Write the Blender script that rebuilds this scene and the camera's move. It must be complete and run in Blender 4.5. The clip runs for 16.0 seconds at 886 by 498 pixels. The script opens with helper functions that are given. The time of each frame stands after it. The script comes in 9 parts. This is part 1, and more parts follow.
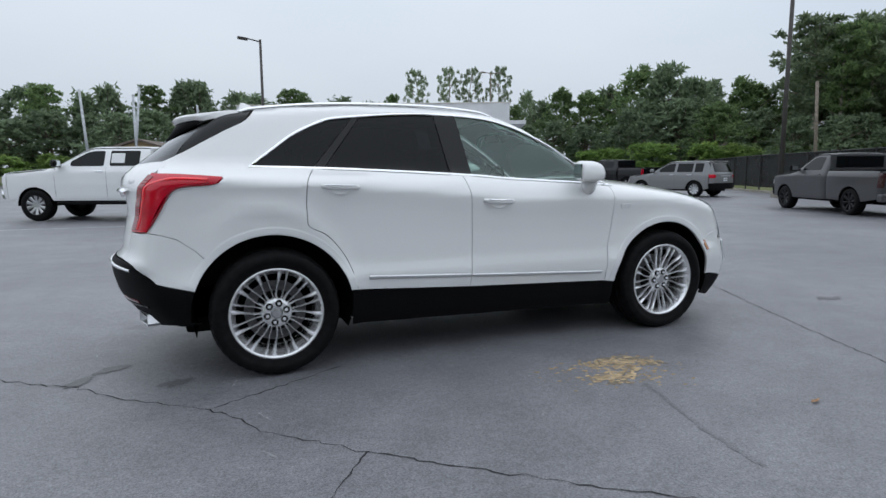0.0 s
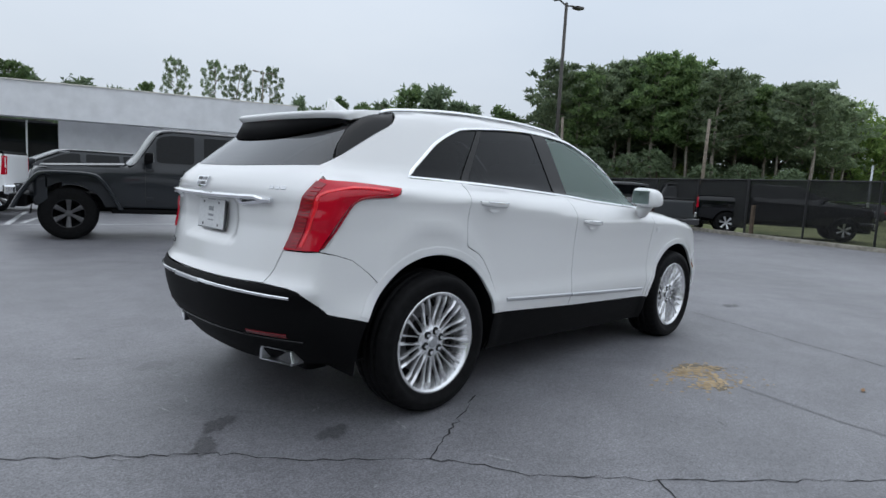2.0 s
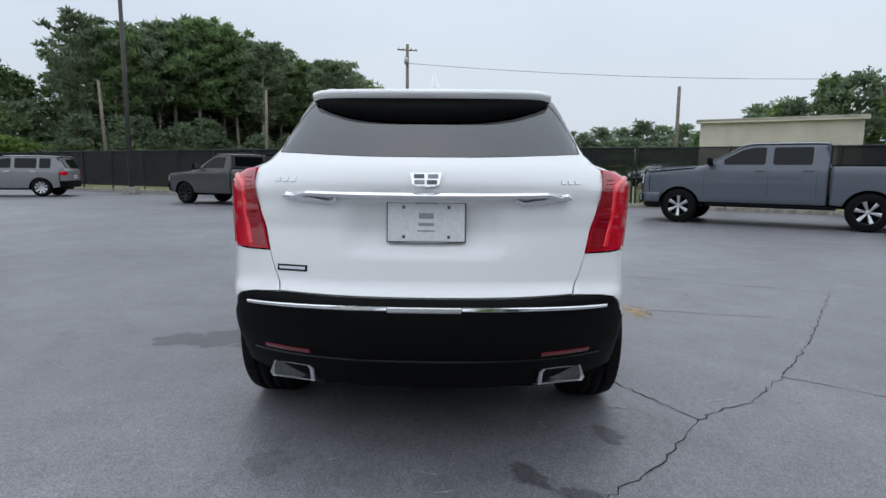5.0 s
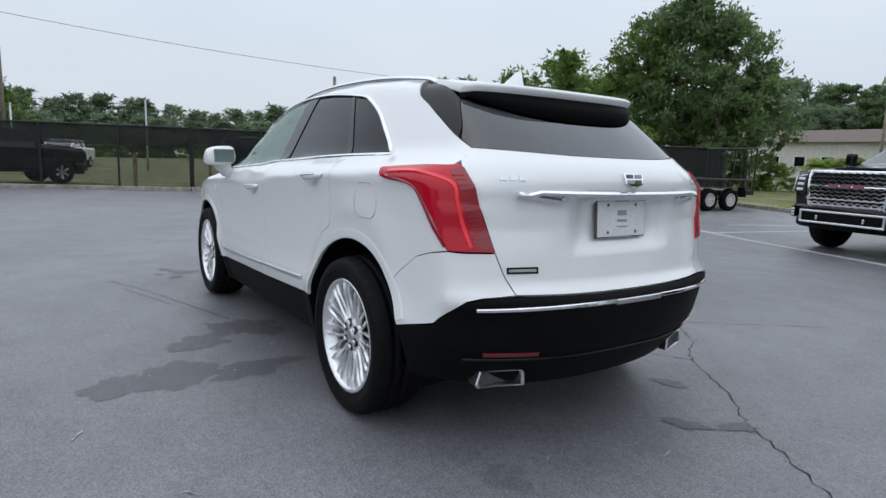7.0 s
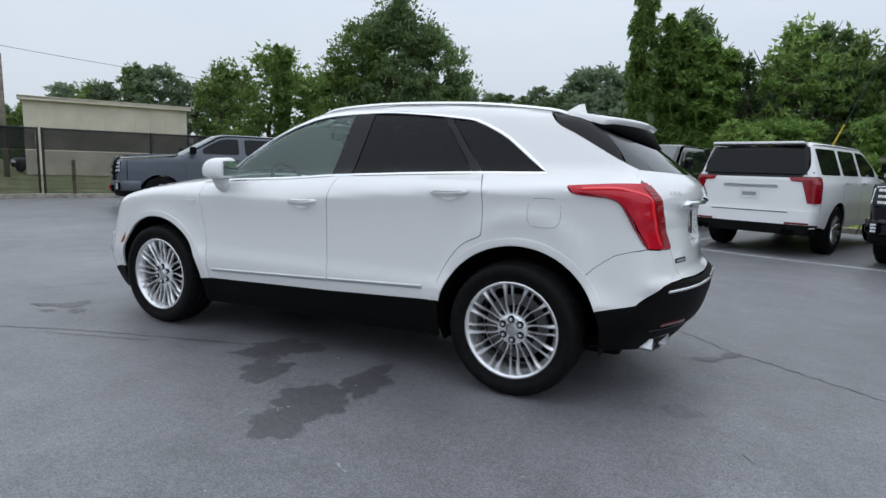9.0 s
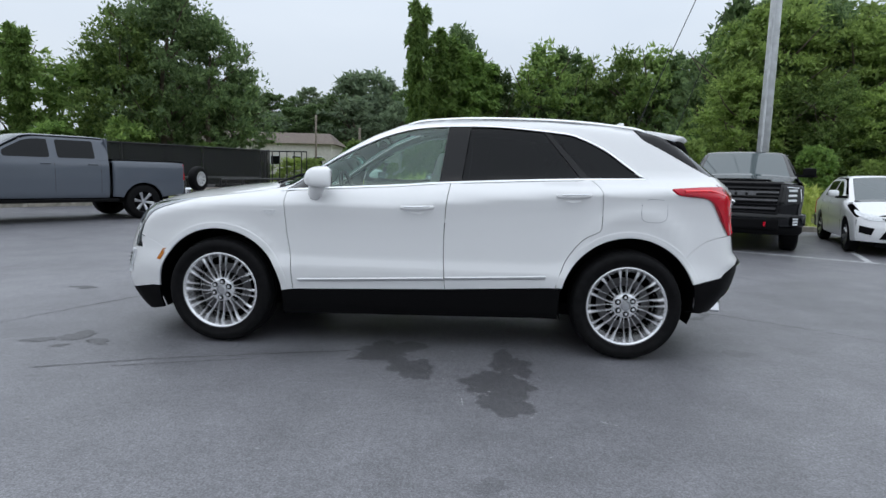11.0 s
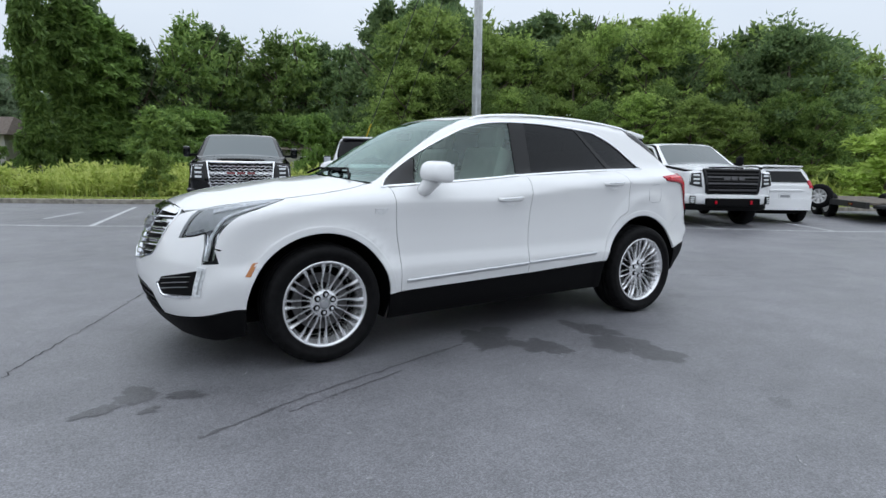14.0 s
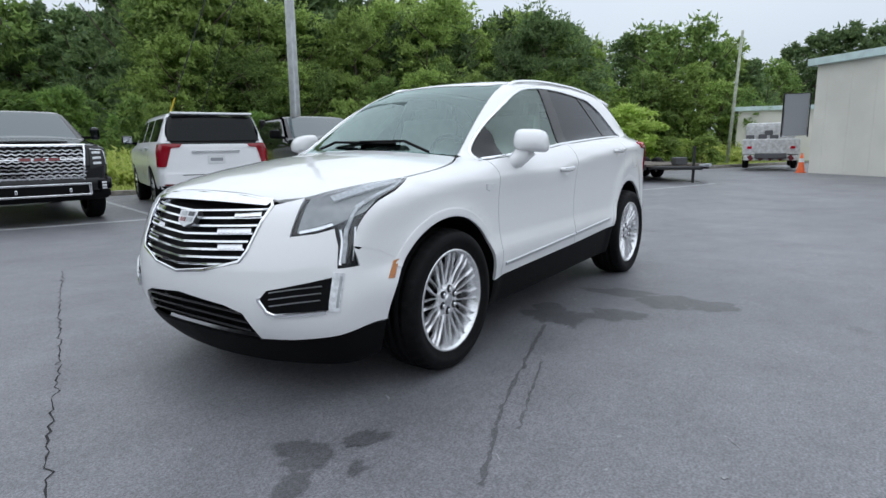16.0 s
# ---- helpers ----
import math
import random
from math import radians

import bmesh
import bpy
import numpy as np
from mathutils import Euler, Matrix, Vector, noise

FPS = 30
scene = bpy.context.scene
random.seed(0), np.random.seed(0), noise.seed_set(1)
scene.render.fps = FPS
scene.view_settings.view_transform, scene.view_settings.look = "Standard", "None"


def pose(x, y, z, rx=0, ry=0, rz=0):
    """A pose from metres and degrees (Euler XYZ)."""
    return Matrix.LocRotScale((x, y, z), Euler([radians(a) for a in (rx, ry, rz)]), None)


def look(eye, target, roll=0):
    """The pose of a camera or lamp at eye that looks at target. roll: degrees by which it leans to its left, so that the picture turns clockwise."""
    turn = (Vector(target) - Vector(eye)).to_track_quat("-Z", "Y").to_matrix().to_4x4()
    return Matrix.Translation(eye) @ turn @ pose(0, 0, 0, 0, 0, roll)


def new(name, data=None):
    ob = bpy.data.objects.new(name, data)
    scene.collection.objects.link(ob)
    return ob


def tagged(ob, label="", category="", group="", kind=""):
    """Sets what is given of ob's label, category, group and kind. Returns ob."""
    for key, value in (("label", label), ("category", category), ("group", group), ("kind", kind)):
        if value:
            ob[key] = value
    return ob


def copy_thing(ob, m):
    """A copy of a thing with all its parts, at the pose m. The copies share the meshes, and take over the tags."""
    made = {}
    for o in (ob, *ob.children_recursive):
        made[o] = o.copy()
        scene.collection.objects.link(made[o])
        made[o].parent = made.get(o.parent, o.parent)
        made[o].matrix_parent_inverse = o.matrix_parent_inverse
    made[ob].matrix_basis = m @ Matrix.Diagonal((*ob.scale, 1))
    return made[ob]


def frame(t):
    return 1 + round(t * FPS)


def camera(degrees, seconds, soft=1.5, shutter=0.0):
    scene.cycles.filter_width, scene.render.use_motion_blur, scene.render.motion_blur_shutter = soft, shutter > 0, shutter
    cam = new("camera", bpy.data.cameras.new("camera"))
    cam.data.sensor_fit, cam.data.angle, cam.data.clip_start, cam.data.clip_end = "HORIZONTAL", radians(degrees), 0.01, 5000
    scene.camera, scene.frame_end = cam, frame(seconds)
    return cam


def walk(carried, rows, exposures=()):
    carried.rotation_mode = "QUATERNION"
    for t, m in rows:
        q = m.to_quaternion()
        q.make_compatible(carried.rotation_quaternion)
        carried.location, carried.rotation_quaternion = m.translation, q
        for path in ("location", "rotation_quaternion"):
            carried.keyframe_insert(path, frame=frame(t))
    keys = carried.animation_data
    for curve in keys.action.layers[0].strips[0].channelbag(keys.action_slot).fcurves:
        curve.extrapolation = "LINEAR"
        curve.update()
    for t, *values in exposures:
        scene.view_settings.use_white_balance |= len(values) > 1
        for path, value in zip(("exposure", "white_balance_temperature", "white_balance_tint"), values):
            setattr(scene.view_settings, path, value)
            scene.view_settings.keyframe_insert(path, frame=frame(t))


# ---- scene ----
cam = camera(74.1, 16.0)
PATH = [
    (0, (-1.749, -4.436, 1.204), (-1.027, -2.589, 0.943), -0.3),
    (0.5, (-2.265, -4.157, 1.204), (-1.345, -2.399, 0.956), 0.7),
    (1, (-2.721, -3.799, 1.206), (-1.621, -2.149, 0.949), 1.7),
    (1.5, (-3.188, -3.464, 1.194), (-1.917, -1.937, 0.968), 2.8),
    (2, (-3.578, -3.081, 1.208), (-2.171, -1.676, 0.993), 3.2),
    (2.5, (-3.921, -2.688, 1.218), (-2.374, -1.442, 0.982), 3.0),
    (3, (-4.244, -2.28, 1.209), (-2.565, -1.218, 0.976), 2.1),
    (3.5, (-4.492, -1.764, 1.209), (-2.694, -0.925, 0.96), 1.1),
    (3.7, (-4.606, -1.55, 1.212), (-2.767, -0.803, 0.966), 0.7),
    (5.8, (-4.509, 0.759, 1.195), (-2.587, 0.285, 0.913), 1.3),
    (6, (-4.435, 0.97, 1.201), (-2.549, 0.367, 0.916), 1.4),
    (6.5, (-4.146, 1.517, 1.212), (-2.369, 0.651, 0.908), 1.7),
    (7, (-3.93, 2.07, 1.213), (-2.292, 0.962, 0.919), 1.9),
    (7.5, (-3.623, 2.611, 1.217), (-2.161, 1.279, 0.918), 1.9),
    (8, (-3.322, 3.116, 1.213), (-2.044, 1.605, 0.922), 2.0),
    (8.5, (-2.918, 3.531, 1.23), (-1.834, 1.879, 0.928), 2.0),
    (8.7, (-2.754, 3.678, 1.257), (-1.748, 1.974, 0.963), 1.9),
    (10.8, (-0.674, 4.878, 1.245), (-0.448, 2.905, 1.007), 1.5),
    (11, (-0.441, 4.931, 1.238), (-0.304, 2.952, 0.987), 1.5),
    (11.5, (0.112, 5.11, 1.241), (0.03, 3.125, 1.008), 1.6),
    (12, (0.697, 5.084, 1.237), (0.415, 3.119, 0.992), 1.8),
    (12.5, (1.243, 5.073, 1.247), (0.759, 3.148, 1.001), 1.7),
    (13, (1.782, 4.911, 1.251), (1.11, 3.047, 0.982), 1.4),
    (13.5, (2.258, 4.723, 1.241), (1.404, 2.932, 0.988), 1.2),
    (14, (2.655, 4.344, 1.236), (1.63, 2.649, 0.958), 0.9),
    (14.5, (3.05, 3.923, 1.224), (1.86, 2.34, 0.948), 0.9),
    (15, (3.359, 3.512, 1.211), (2.012, 2.064, 0.91), 0.6),
    (15.5, (3.657, 3.084, 1.194), (2.171, 1.783, 0.879), 0.1),
    (16, (3.902, 2.633, 1.186), (2.299, 1.488, 0.836), -0.8),
]
walk(cam, [(t, look(eye, target, roll)) for t, eye, target, roll in PATH], [(0.0, 0.37), (3.5, 0.40), (6.0, 0.46), (8.0, 0.40), (13.0, 0.54), (16.0, 0.53)])

# ---------------------------------------------------------------- sky and light: overcast
world = bpy.data.worlds.new("overcast_sky")
scene.world = world
world.use_nodes = True
_nt = world.node_tree
_bg = _nt.nodes["Background"]
_sky = _nt.nodes.new("ShaderNodeTexSky")
_sky.sky_type = "NISHITA"
_sky.sun_disc = False
_sky.sun_elevation, _sky.sun_rotation = radians(80), radians(60)
_sky.air_density, _sky.dust_density, _sky.ozone_density = 1.0, 4.0, 1.0
# an even layer of cloud lies over the clear sky
_cloud = _nt.nodes.new("ShaderNodeMix")
_cloud.data_type = "RGBA"
_tc = _nt.nodes.new("ShaderNodeTexCoord")
_map = _nt.nodes.new("ShaderNodeMapping")
_map.inputs["Scale"].default_value = (1, 1, 2.5)
_nz = _nt.nodes.new("ShaderNodeTexNoise")
_nz.inputs["Scale"].default_value = 1.6
_nz.inputs["Detail"].default_value = 5
_ramp = _nt.nodes.new("ShaderNodeValToRGB")
_ramp.color_ramp.elements[0].position, _ramp.color_ramp.elements[1].position = 0.3, 0.75
_ramp.color_ramp.elements[0].color = (5.25, 5.95, 6.85, 1)
_ramp.color_ramp.elements[1].color = (6.15, 6.75, 7.5, 1)
_nt.links.new(_tc.outputs["Generated"], _map.inputs["Vector"])
_nt.links.new(_map.outputs[0], _nz.inputs["Vector"])
_nt.links.new(_nz.outputs["Fac"], _ramp.inputs["Fac"])
_cloud.inputs["Factor"].default_value = 0.93
_nt.links.new(_sky.outputs[0], _cloud.inputs["A"])
# an overcast sky is brighter overhead than at the horizon
_sep = _nt.nodes.new("ShaderNodeSeparateXYZ")
_nt.links.new(_tc.outputs["Generated"], _sep.inputs[0])
_lift = _nt.nodes.new("ShaderNodeMapRange")
_lift.inputs["From Min"].default_value, _lift.inputs["From Max"].default_value = 0.0, 1.0
_lift.inputs["To Min"].default_value, _lift.inputs["To Max"].default_value = 0.79, 1.48
_nt.links.new(_sep.outputs["Z"], _lift.inputs["Value"])
_mul = _nt.nodes.new("ShaderNodeVectorMath")
_mul.operation = "SCALE"
_nt.links.new(_ramp.outputs[0], _mul.inputs[0])
_nt.links.new(_lift.outputs["Result"], _mul.inputs["Scale"])
_nt.links.new(_mul.outputs["Vector"], _cloud.inputs["B"])
_nt.links.new(_cloud.outputs["Result"], _bg.inputs[0])
_bg.inputs[1].default_value = 0.1
_sun = bpy.data.lights.new("sun", "SUN")
_sun.energy, _sun.angle, _sun.color = 0.4, radians(176), (1, 0.97, 0.93)
new("sun", _sun).matrix_basis = pose(0, 0, 30, 10, 0, 60)

# ---------------------------------------------------------------- materials


def material(name, base, rough=0.5, metal=0.0, coat=0.0, spec=0.5, noise_scale=0.0, noise_amount=0.0, bump=0.0, bump_scale=0.0, second=None, detail=6.0, vary=0.0):
    """A Principled material with colour variation at one or two scales and a fine bump."""
    m = bpy.data.materials.new(name)
    m.use_nodes = True
    nt = m.node_tree
    b = nt.nodes["Principled BSDF"]
    b.inputs["Base Color"].default_value = (*base, 1)
    b.inputs["Roughness"].default_value = rough
    b.inputs["Metallic"].default_value = metal
    b.inputs["Coat Weight"].default_value = coat
    b.inputs["Coat Roughness"].default_value = 0.03
    b.inputs["Specular IOR Level"].default_value = spec
    tc = nt.nodes.new("ShaderNodeTexCoord")
    if noise_scale:
        n = nt.nodes.new("ShaderNodeTexNoise")
        n.inputs["Scale"].default_value = noise_scale
        n.inputs["Detail"].default_value = detail
        nt.links.new(tc.outputs["Object"], n.inputs["Vector"])
        r = nt.nodes.new("ShaderNodeValToRGB")
        a = second or tuple(min(1, c * (1 + noise_amount)) for c in base)
        r.color_ramp.elements[0].position, r.color_ramp.elements[1].position = 0.35, 0.65
        r.color_ramp.elements[0].color = (*(tuple(c * (1 - noise_amount) for c in base)), 1)
        r.color_ramp.elements[1].color = (*a, 1)
        nt.links.new(n.outputs["Fac"], r.inputs["Fac"])
        out = r.outputs["Color"]
        if vary:
            oi = nt.nodes.new("ShaderNodeObjectInfo")
            mr = nt.nodes.new("ShaderNodeMapRange")
            mr.inputs["To Min"].default_value, mr.inputs["To Max"].default_value = 1 - vary, 1 + vary
            nt.links.new(oi.outputs["Random"], mr.inputs["Value"])
            mx = nt.nodes.new("ShaderNodeVectorMath")
            mx.operation = "SCALE"
            nt.links.new(out, mx.inputs[0])
            nt.links.new(mr.outputs["Result"], mx.inputs["Scale"])
            out = mx.outputs["Vector"]
        nt.links.new(out, b.inputs["Base Color"])
    if bump:
        n2 = nt.nodes.new("ShaderNodeTexNoise")
        n2.inputs["Scale"].default_value = bump_scale
        n2.inputs["Detail"].default_value = 4
        nt.links.new(tc.outputs["Object"], n2.inputs["Vector"])
        bp = nt.nodes.new("ShaderNodeBump")
        bp.inputs["Strength"].default_value = bump
        bp.inputs["Distance"].default_value = 0.01
        nt.links.new(n2.outputs["Fac"], bp.inputs["Height"])
        nt.links.new(bp.outputs["Normal"], b.inputs["Normal"])
    return m


def glass_material(name, tint, ior=1.5, sheen=(0.95, 0.97, 1)):
    """A thin tinted pane: clear with a Fresnel reflection."""
    m = bpy.data.materials.new(name)
    m.use_nodes = True
    nt = m.node_tree
    nt.nodes.remove(nt.nodes["Principled BSDF"])
    out = nt.nodes["Material Output"]
    tr = nt.nodes.new("ShaderNodeBsdfTransparent")
    tr.inputs[0].default_value = (*tint, 1)
    gl = nt.nodes.new("ShaderNodeBsdfGlossy")
    gl.inputs["Roughness"].default_value = 0.01
    gl.inputs["Color"].default_value = (*sheen, 1)
    fr = nt.nodes.new("ShaderNodeFresnel")
    fr.inputs["IOR"].default_value = ior
    mx = nt.nodes.new("ShaderNodeMixShader")
    nt.links.new(fr.outputs[0], mx.inputs[0])
    nt.links.new(tr.outputs[0], mx.inputs[1])
    nt.links.new(gl.outputs[0], mx.inputs[2])
    nt.links.new(mx.outputs[0], out.inputs["Surface"])
    return m


PAINT_WHITE = material("pearl_white_paint", (0.80, 0.805, 0.81), 0.34, coat=1.0, noise_scale=900, noise_amount=0.02)
CHROME = material("chrome", (0.86, 0.87, 0.89), 0.09, metal=1.0, noise_scale=30, noise_amount=0.03)
WHEEL_BRIGHT = material("polished_wheel", (0.82, 0.825, 0.84), 0.27, metal=0.76, noise_scale=40, noise_amount=0.04)
SATIN = material("satin_aluminium", (0.62, 0.63, 0.65), 0.28, metal=1.0, noise_scale=60, noise_amount=0.05)
DARK_METAL = material("dark_cast_metal", (0.12, 0.12, 0.125), 0.5, metal=0.8, noise_scale=40, noise_amount=0.2)
PLASTIC = material("black_moulded_plastic", (0.0035, 0.0035, 0.004), 0.6, spec=0.10, noise_scale=300, noise_amount=0.25, bump=0.08, bump_scale=900)
GLOSS_BLACK = material("gloss_black", (0.006, 0.006, 0.007), 0.15, spec=0.3, noise_scale=50, noise_amount=0.1)
RUBBER = material("tyre_rubber", (0.005, 0.005, 0.0055), 0.62, spec=0.12, noise_scale=25, noise_amount=0.35, bump=0.15, bump_scale=220)
RED_LENS = material("red_lens", (0.50, 0.003, 0.02), 0.12, coat=0.35, spec=0.3, noise_scale=8, noise_amount=0.05)
BRIGHT_RED = material("bright_red_light_guide", (0.85, 0.02, 0.035), 0.18, coat=0.6, noise_scale=30, noise_amount=0.06)
DEEP_RED = material("deep_red_lens", (0.26, 0.004, 0.014), 0.12, coat=0.6, noise_scale=30, noise_amount=0.08)
SMOKED = material("smoked_lens", (0.045, 0.014, 0.016), 0.15, coat=0.8, noise_scale=60, noise_amount=0.2)
DARK_RED = material("dark_red_reflector", (0.15, 0.008, 0.012), 0.18, coat=0.8, noise_scale=200, noise_amount=0.2)
AMBER = material("amber_lens", (0.42, 0.13, 0.012), 0.15, coat=0.8, noise_scale=200, noise_amount=0.2)
CLEAR = glass_material("clear_lens", (0.93, 0.94, 0.95), 1.6)
TINT_GREEN = glass_material("green_tinted_glass", (0.68, 0.84, 0.78), 1.8, (0.85, 1.0, 0.95))
TINT_DARK = glass_material("privacy_glass", (0.03, 0.03, 0.033), 1.32)
TINT_MID = glass_material("rear_window_glass", (0.03, 0.03, 0.033), 1.85)
SCREEN_GLASS = glass_material("coated_windscreen_glass", (0.46, 0.60, 0.57), 2.3, (0.80, 0.98, 0.95))
MIRROR = material("mirror_glass", (0.75, 0.78, 0.8), 0.02, metal=1.0)
LEATHER = material("pale_grey_leather", (0.50, 0.48, 0.44), 0.55, noise_scale=12, noise_amount=0.08, bump=0.1, bump_scale=180)
CARPET = material("dark_interior_trim", (0.03, 0.03, 0.03), 0.8, noise_scale=80, noise_amount=0.3)
PLATE_WHITE = material("plate_white", (0.72, 0.73, 0.74), 0.4, noise_scale=60, noise_amount=0.06)
PLATE_GREY = material("plate_print_grey", (0.30, 0.31, 0.33), 0.5, noise_scale=60, noise_amount=0.1)
LAMP_SILVER = material("lamp_reflector", (0.74, 0.76, 0.78), 0.3, metal=0.25, noise_scale=40, noise_amount=0.2)
LAMP_DARK = material("lamp_housing_grey", (0.42, 0.44, 0.45), 0.3, metal=0.3, noise_scale=30, noise_amount=0.1)
LAMP_BLACK = material("lamp_black_bezel", (0.02, 0.021, 0.023), 0.25, spec=0.4, noise_scale=40, noise_amount=0.2)
TRIM_TAUPE = material("taupe_dashboard", (0.16, 0.15, 0.14), 0.6, noise_scale=40, noise_amount=0.15)

# ---------------------------------------------------------------- building helpers
from mathutils import geometry


def mesh_of(name, verts, faces, mat, smooth=True, normals=None):
    me = bpy.data.meshes.new(name)
    me.from_pydata([tuple(v) for v in verts], [], [tuple(int(i) for i in f) for f in faces])
    if mat:
        me.materials.append(mat)
    if smooth:
        me.polygons.foreach_set("use_smooth", [True] * len(me.polygons))
    if normals is not None:
        me.normals_split_custom_set([tuple(n) for n in normals])
    me.update()
    return me


def part(name, bm, mat, parent=None, label="", smooth=False):
    """Links a bmesh, or a finished mesh, as one mesh object under a thing or a part."""
    if isinstance(bm, bmesh.types.BMesh):
        me = bpy.data.meshes.new(name)
        if smooth:
            for f in bm.faces:
                f.smooth = True
        bm.to_mesh(me)
        bm.free()
    else:
        me = bm
    if mat and not me.materials:
        me.materials.append(mat)
    ob = new(name, me)
    if parent:
        ob.parent = parent
    return tagged(ob, label)


def empty(name, label="", category="", group="", kind="", m=None):
    ob = new(name)
    if m is not None:
        ob.matrix_basis = m
    return tagged(ob, label, category, group, kind)


def spline(pts, n=8, closed=False):
    """Catmull-Rom through the points."""
    p = np.array(pts, float)
    out = []
    count = len(p) if closed else len(p) - 1
    for i in range(count):
        if closed:
            a, b, c, d = p[i - 1], p[i], p[(i + 1) % len(p)], p[(i + 2) % len(p)]
        else:
            b, c = p[i], p[i + 1]
            a = p[i - 1] if i else 2 * b - c
            d = p[i + 2] if i + 2 < len(p) else 2 * c - b
        for t in np.arange(n) / n:
            out.append(0.5 * (2 * b + (c - a) * t + (2 * a - 5 * b + 4 * c - d) * t**2 + (3 * b - 3 * c + d - a) * t**3))
    if not closed:
        out.append(p[-1])
    return np.array(out)


def table(pairs, soft=0.02, lo=None, hi=None):
    """A smoothed curve through (position, value) pairs."""
    xs, ys = np.array(pairs, float).T
    if xs[0] > xs[-1]:
        xs, ys = xs[::-1], ys[::-1]
    grid = np.linspace(xs[0] - 0.5, xs[-1] + 0.5, 1600)
    left, right = (ys[1] - ys[0]) / (xs[1] - xs[0]), (ys[-1] - ys[-2]) / (xs[-1] - xs[-2])
    val = np.interp(grid, xs, ys)
    val = np.where(grid < xs[0], ys[0] + left * (grid - xs[0]), val)
    val = np.where(grid > xs[-1], ys[-1] + right * (grid - xs[-1]), val)
    w = max(1, int(soft / (grid[1] - grid[0])))
    k = np.exp(-0.5 * (np.arange(-3 * w, 3 * w + 1) / w) ** 2)
    k /= k.sum()
    val2 = np.convolve(np.pad(val, 3 * w, mode="edge"), k, mode="valid")
    return lambda x: np.interp(x, grid, val2)


class Hull:
    """A rounded body given by its half width, front, rear and top surfaces."""

    def __init__(self, side, front, rear, top, k=0.045):
        self.side, self.front, self.rear, self.top, self.k = side, front, rear, top, k

    def depth(self, p):
        x, y, z = p[..., 0], np.abs(p[..., 1]), p[..., 2]
        d = np.stack([self.side(x, z) - y, self.front(y, z) - x, x - self.rear(y, z), self.top(x, y) - z])
        low = d.min(0)
        return low - self.k * np.log(np.exp(-(d - low) / self.k).sum(0))

    def normal(self, p):
        e = 0.004
        g = np.stack([self.depth(p - e * a) - self.depth(p + e * a) for a in np.eye(3)], -1)
        return g / np.maximum(np.linalg.norm(g, axis=-1, keepdims=True), 1e-9)

    def cast(self, start, way, far):
        lo, hi = np.zeros(len(start)), np.full(len(start), far)
        for _ in range(34):
            mid = (lo + hi) / 2
            inside = self.depth(start + mid[:, None] * way) > 0
            lo, hi = np.where(inside, mid, lo), np.where(inside, hi, mid)
        return start + lo[:, None] * way

    def SP(self, x, z):
        return self.cast(np.array([[x, 0, z]]), np.array([[0, 1.0, 0]]), 1.4)[0]

    def RP(self, y, z):
        return self.cast(np.array([[-1.2, y, z]]), np.array([[-1.0, 0, 0]]), 2.0)[0]

    def FP(self, y, z):
        return self.cast(np.array([[1.1, y, z]]), np.array([[1.0, 0, 0]]), 2.0)[0]

    def TP(self, x, y):
        return self.cast(np.array([[x, y, 0.5]]), np.array([[0, 0, 1.0]]), 1.6)[0]


class SideMap:
    def flat(self, p):
        return p[:, [0, 2]]

    def lift(self, hull, q):
        return hull.cast(np.stack([q[:, 0], 0 * q[:, 0], q[:, 1]], 1), np.tile([0, 1.0, 0], (len(q), 1)), 1.5)


class TopMap:
    def flat(self, p):
        return p[:, [0, 1]]

    def lift(self, hull, q):
        return hull.cast(np.stack([q[:, 0], q[:, 1], 0 * q[:, 0] + 0.5], 1), np.tile([0, 0, 1.0], (len(q), 1)), 1.7)


class RoundMap:
    """Round an upright axis at (x0, 0); sign +1 looks to the front, -1 to the rear."""

    def __init__(self, x0, sign):
        self.x0, self.sign = x0, sign

    def flat(self, p):
        return np.stack([np.arctan2(p[:, 1], self.sign * (p[:, 0] - self.x0)), p[:, 2]], 1)

    def lift(self, hull, q):
        s = np.stack([0 * q[:, 0] + self.x0, 0 * q[:, 0], q[:, 1]], 1)
        w = np.stack([self.sign * np.cos(q[:, 0]), np.sin(q[:, 0]), 0 * q[:, 0]], 1)
        return hull.cast(s, w, 2.0)


def inside(poly, q):
    x, y = q[:, 0], q[:, 1]
    hit = np.zeros(len(q), bool)
    for (ax, ay), (bx, by) in zip(poly, np.roll(poly, -1, 0)):
        if ay != by:
            hit ^= ((ay > y) != (by > y)) & (x < (bx - ax) * (y - ay) / (by - ay) + ax)
    return hit


def densify(poly, step):
    out = []
    for a, b in zip(poly, np.roll(poly, -1, 0)):
        n = max(1, int(np.ceil(np.linalg.norm(b - a) / step)))
        out += [a + (b - a) * i / n for i in range(n)]
    return np.array(out)


def shrink(poly, d):
    area = 0.5 * np.sum(poly[:, 0] * np.roll(poly[:, 1], -1) - np.roll(poly[:, 0], -1) * poly[:, 1])
    a, b = np.roll(poly, 1, 0), np.roll(poly, -1, 0)
    t = b - a
    t = t / np.maximum(np.linalg.norm(t, axis=1, keepdims=True), 1e-9)
    n = np.stack([-t[:, 1], t[:, 0]], 1) * (1 if area > 0 else -1)
    return poly + d * n


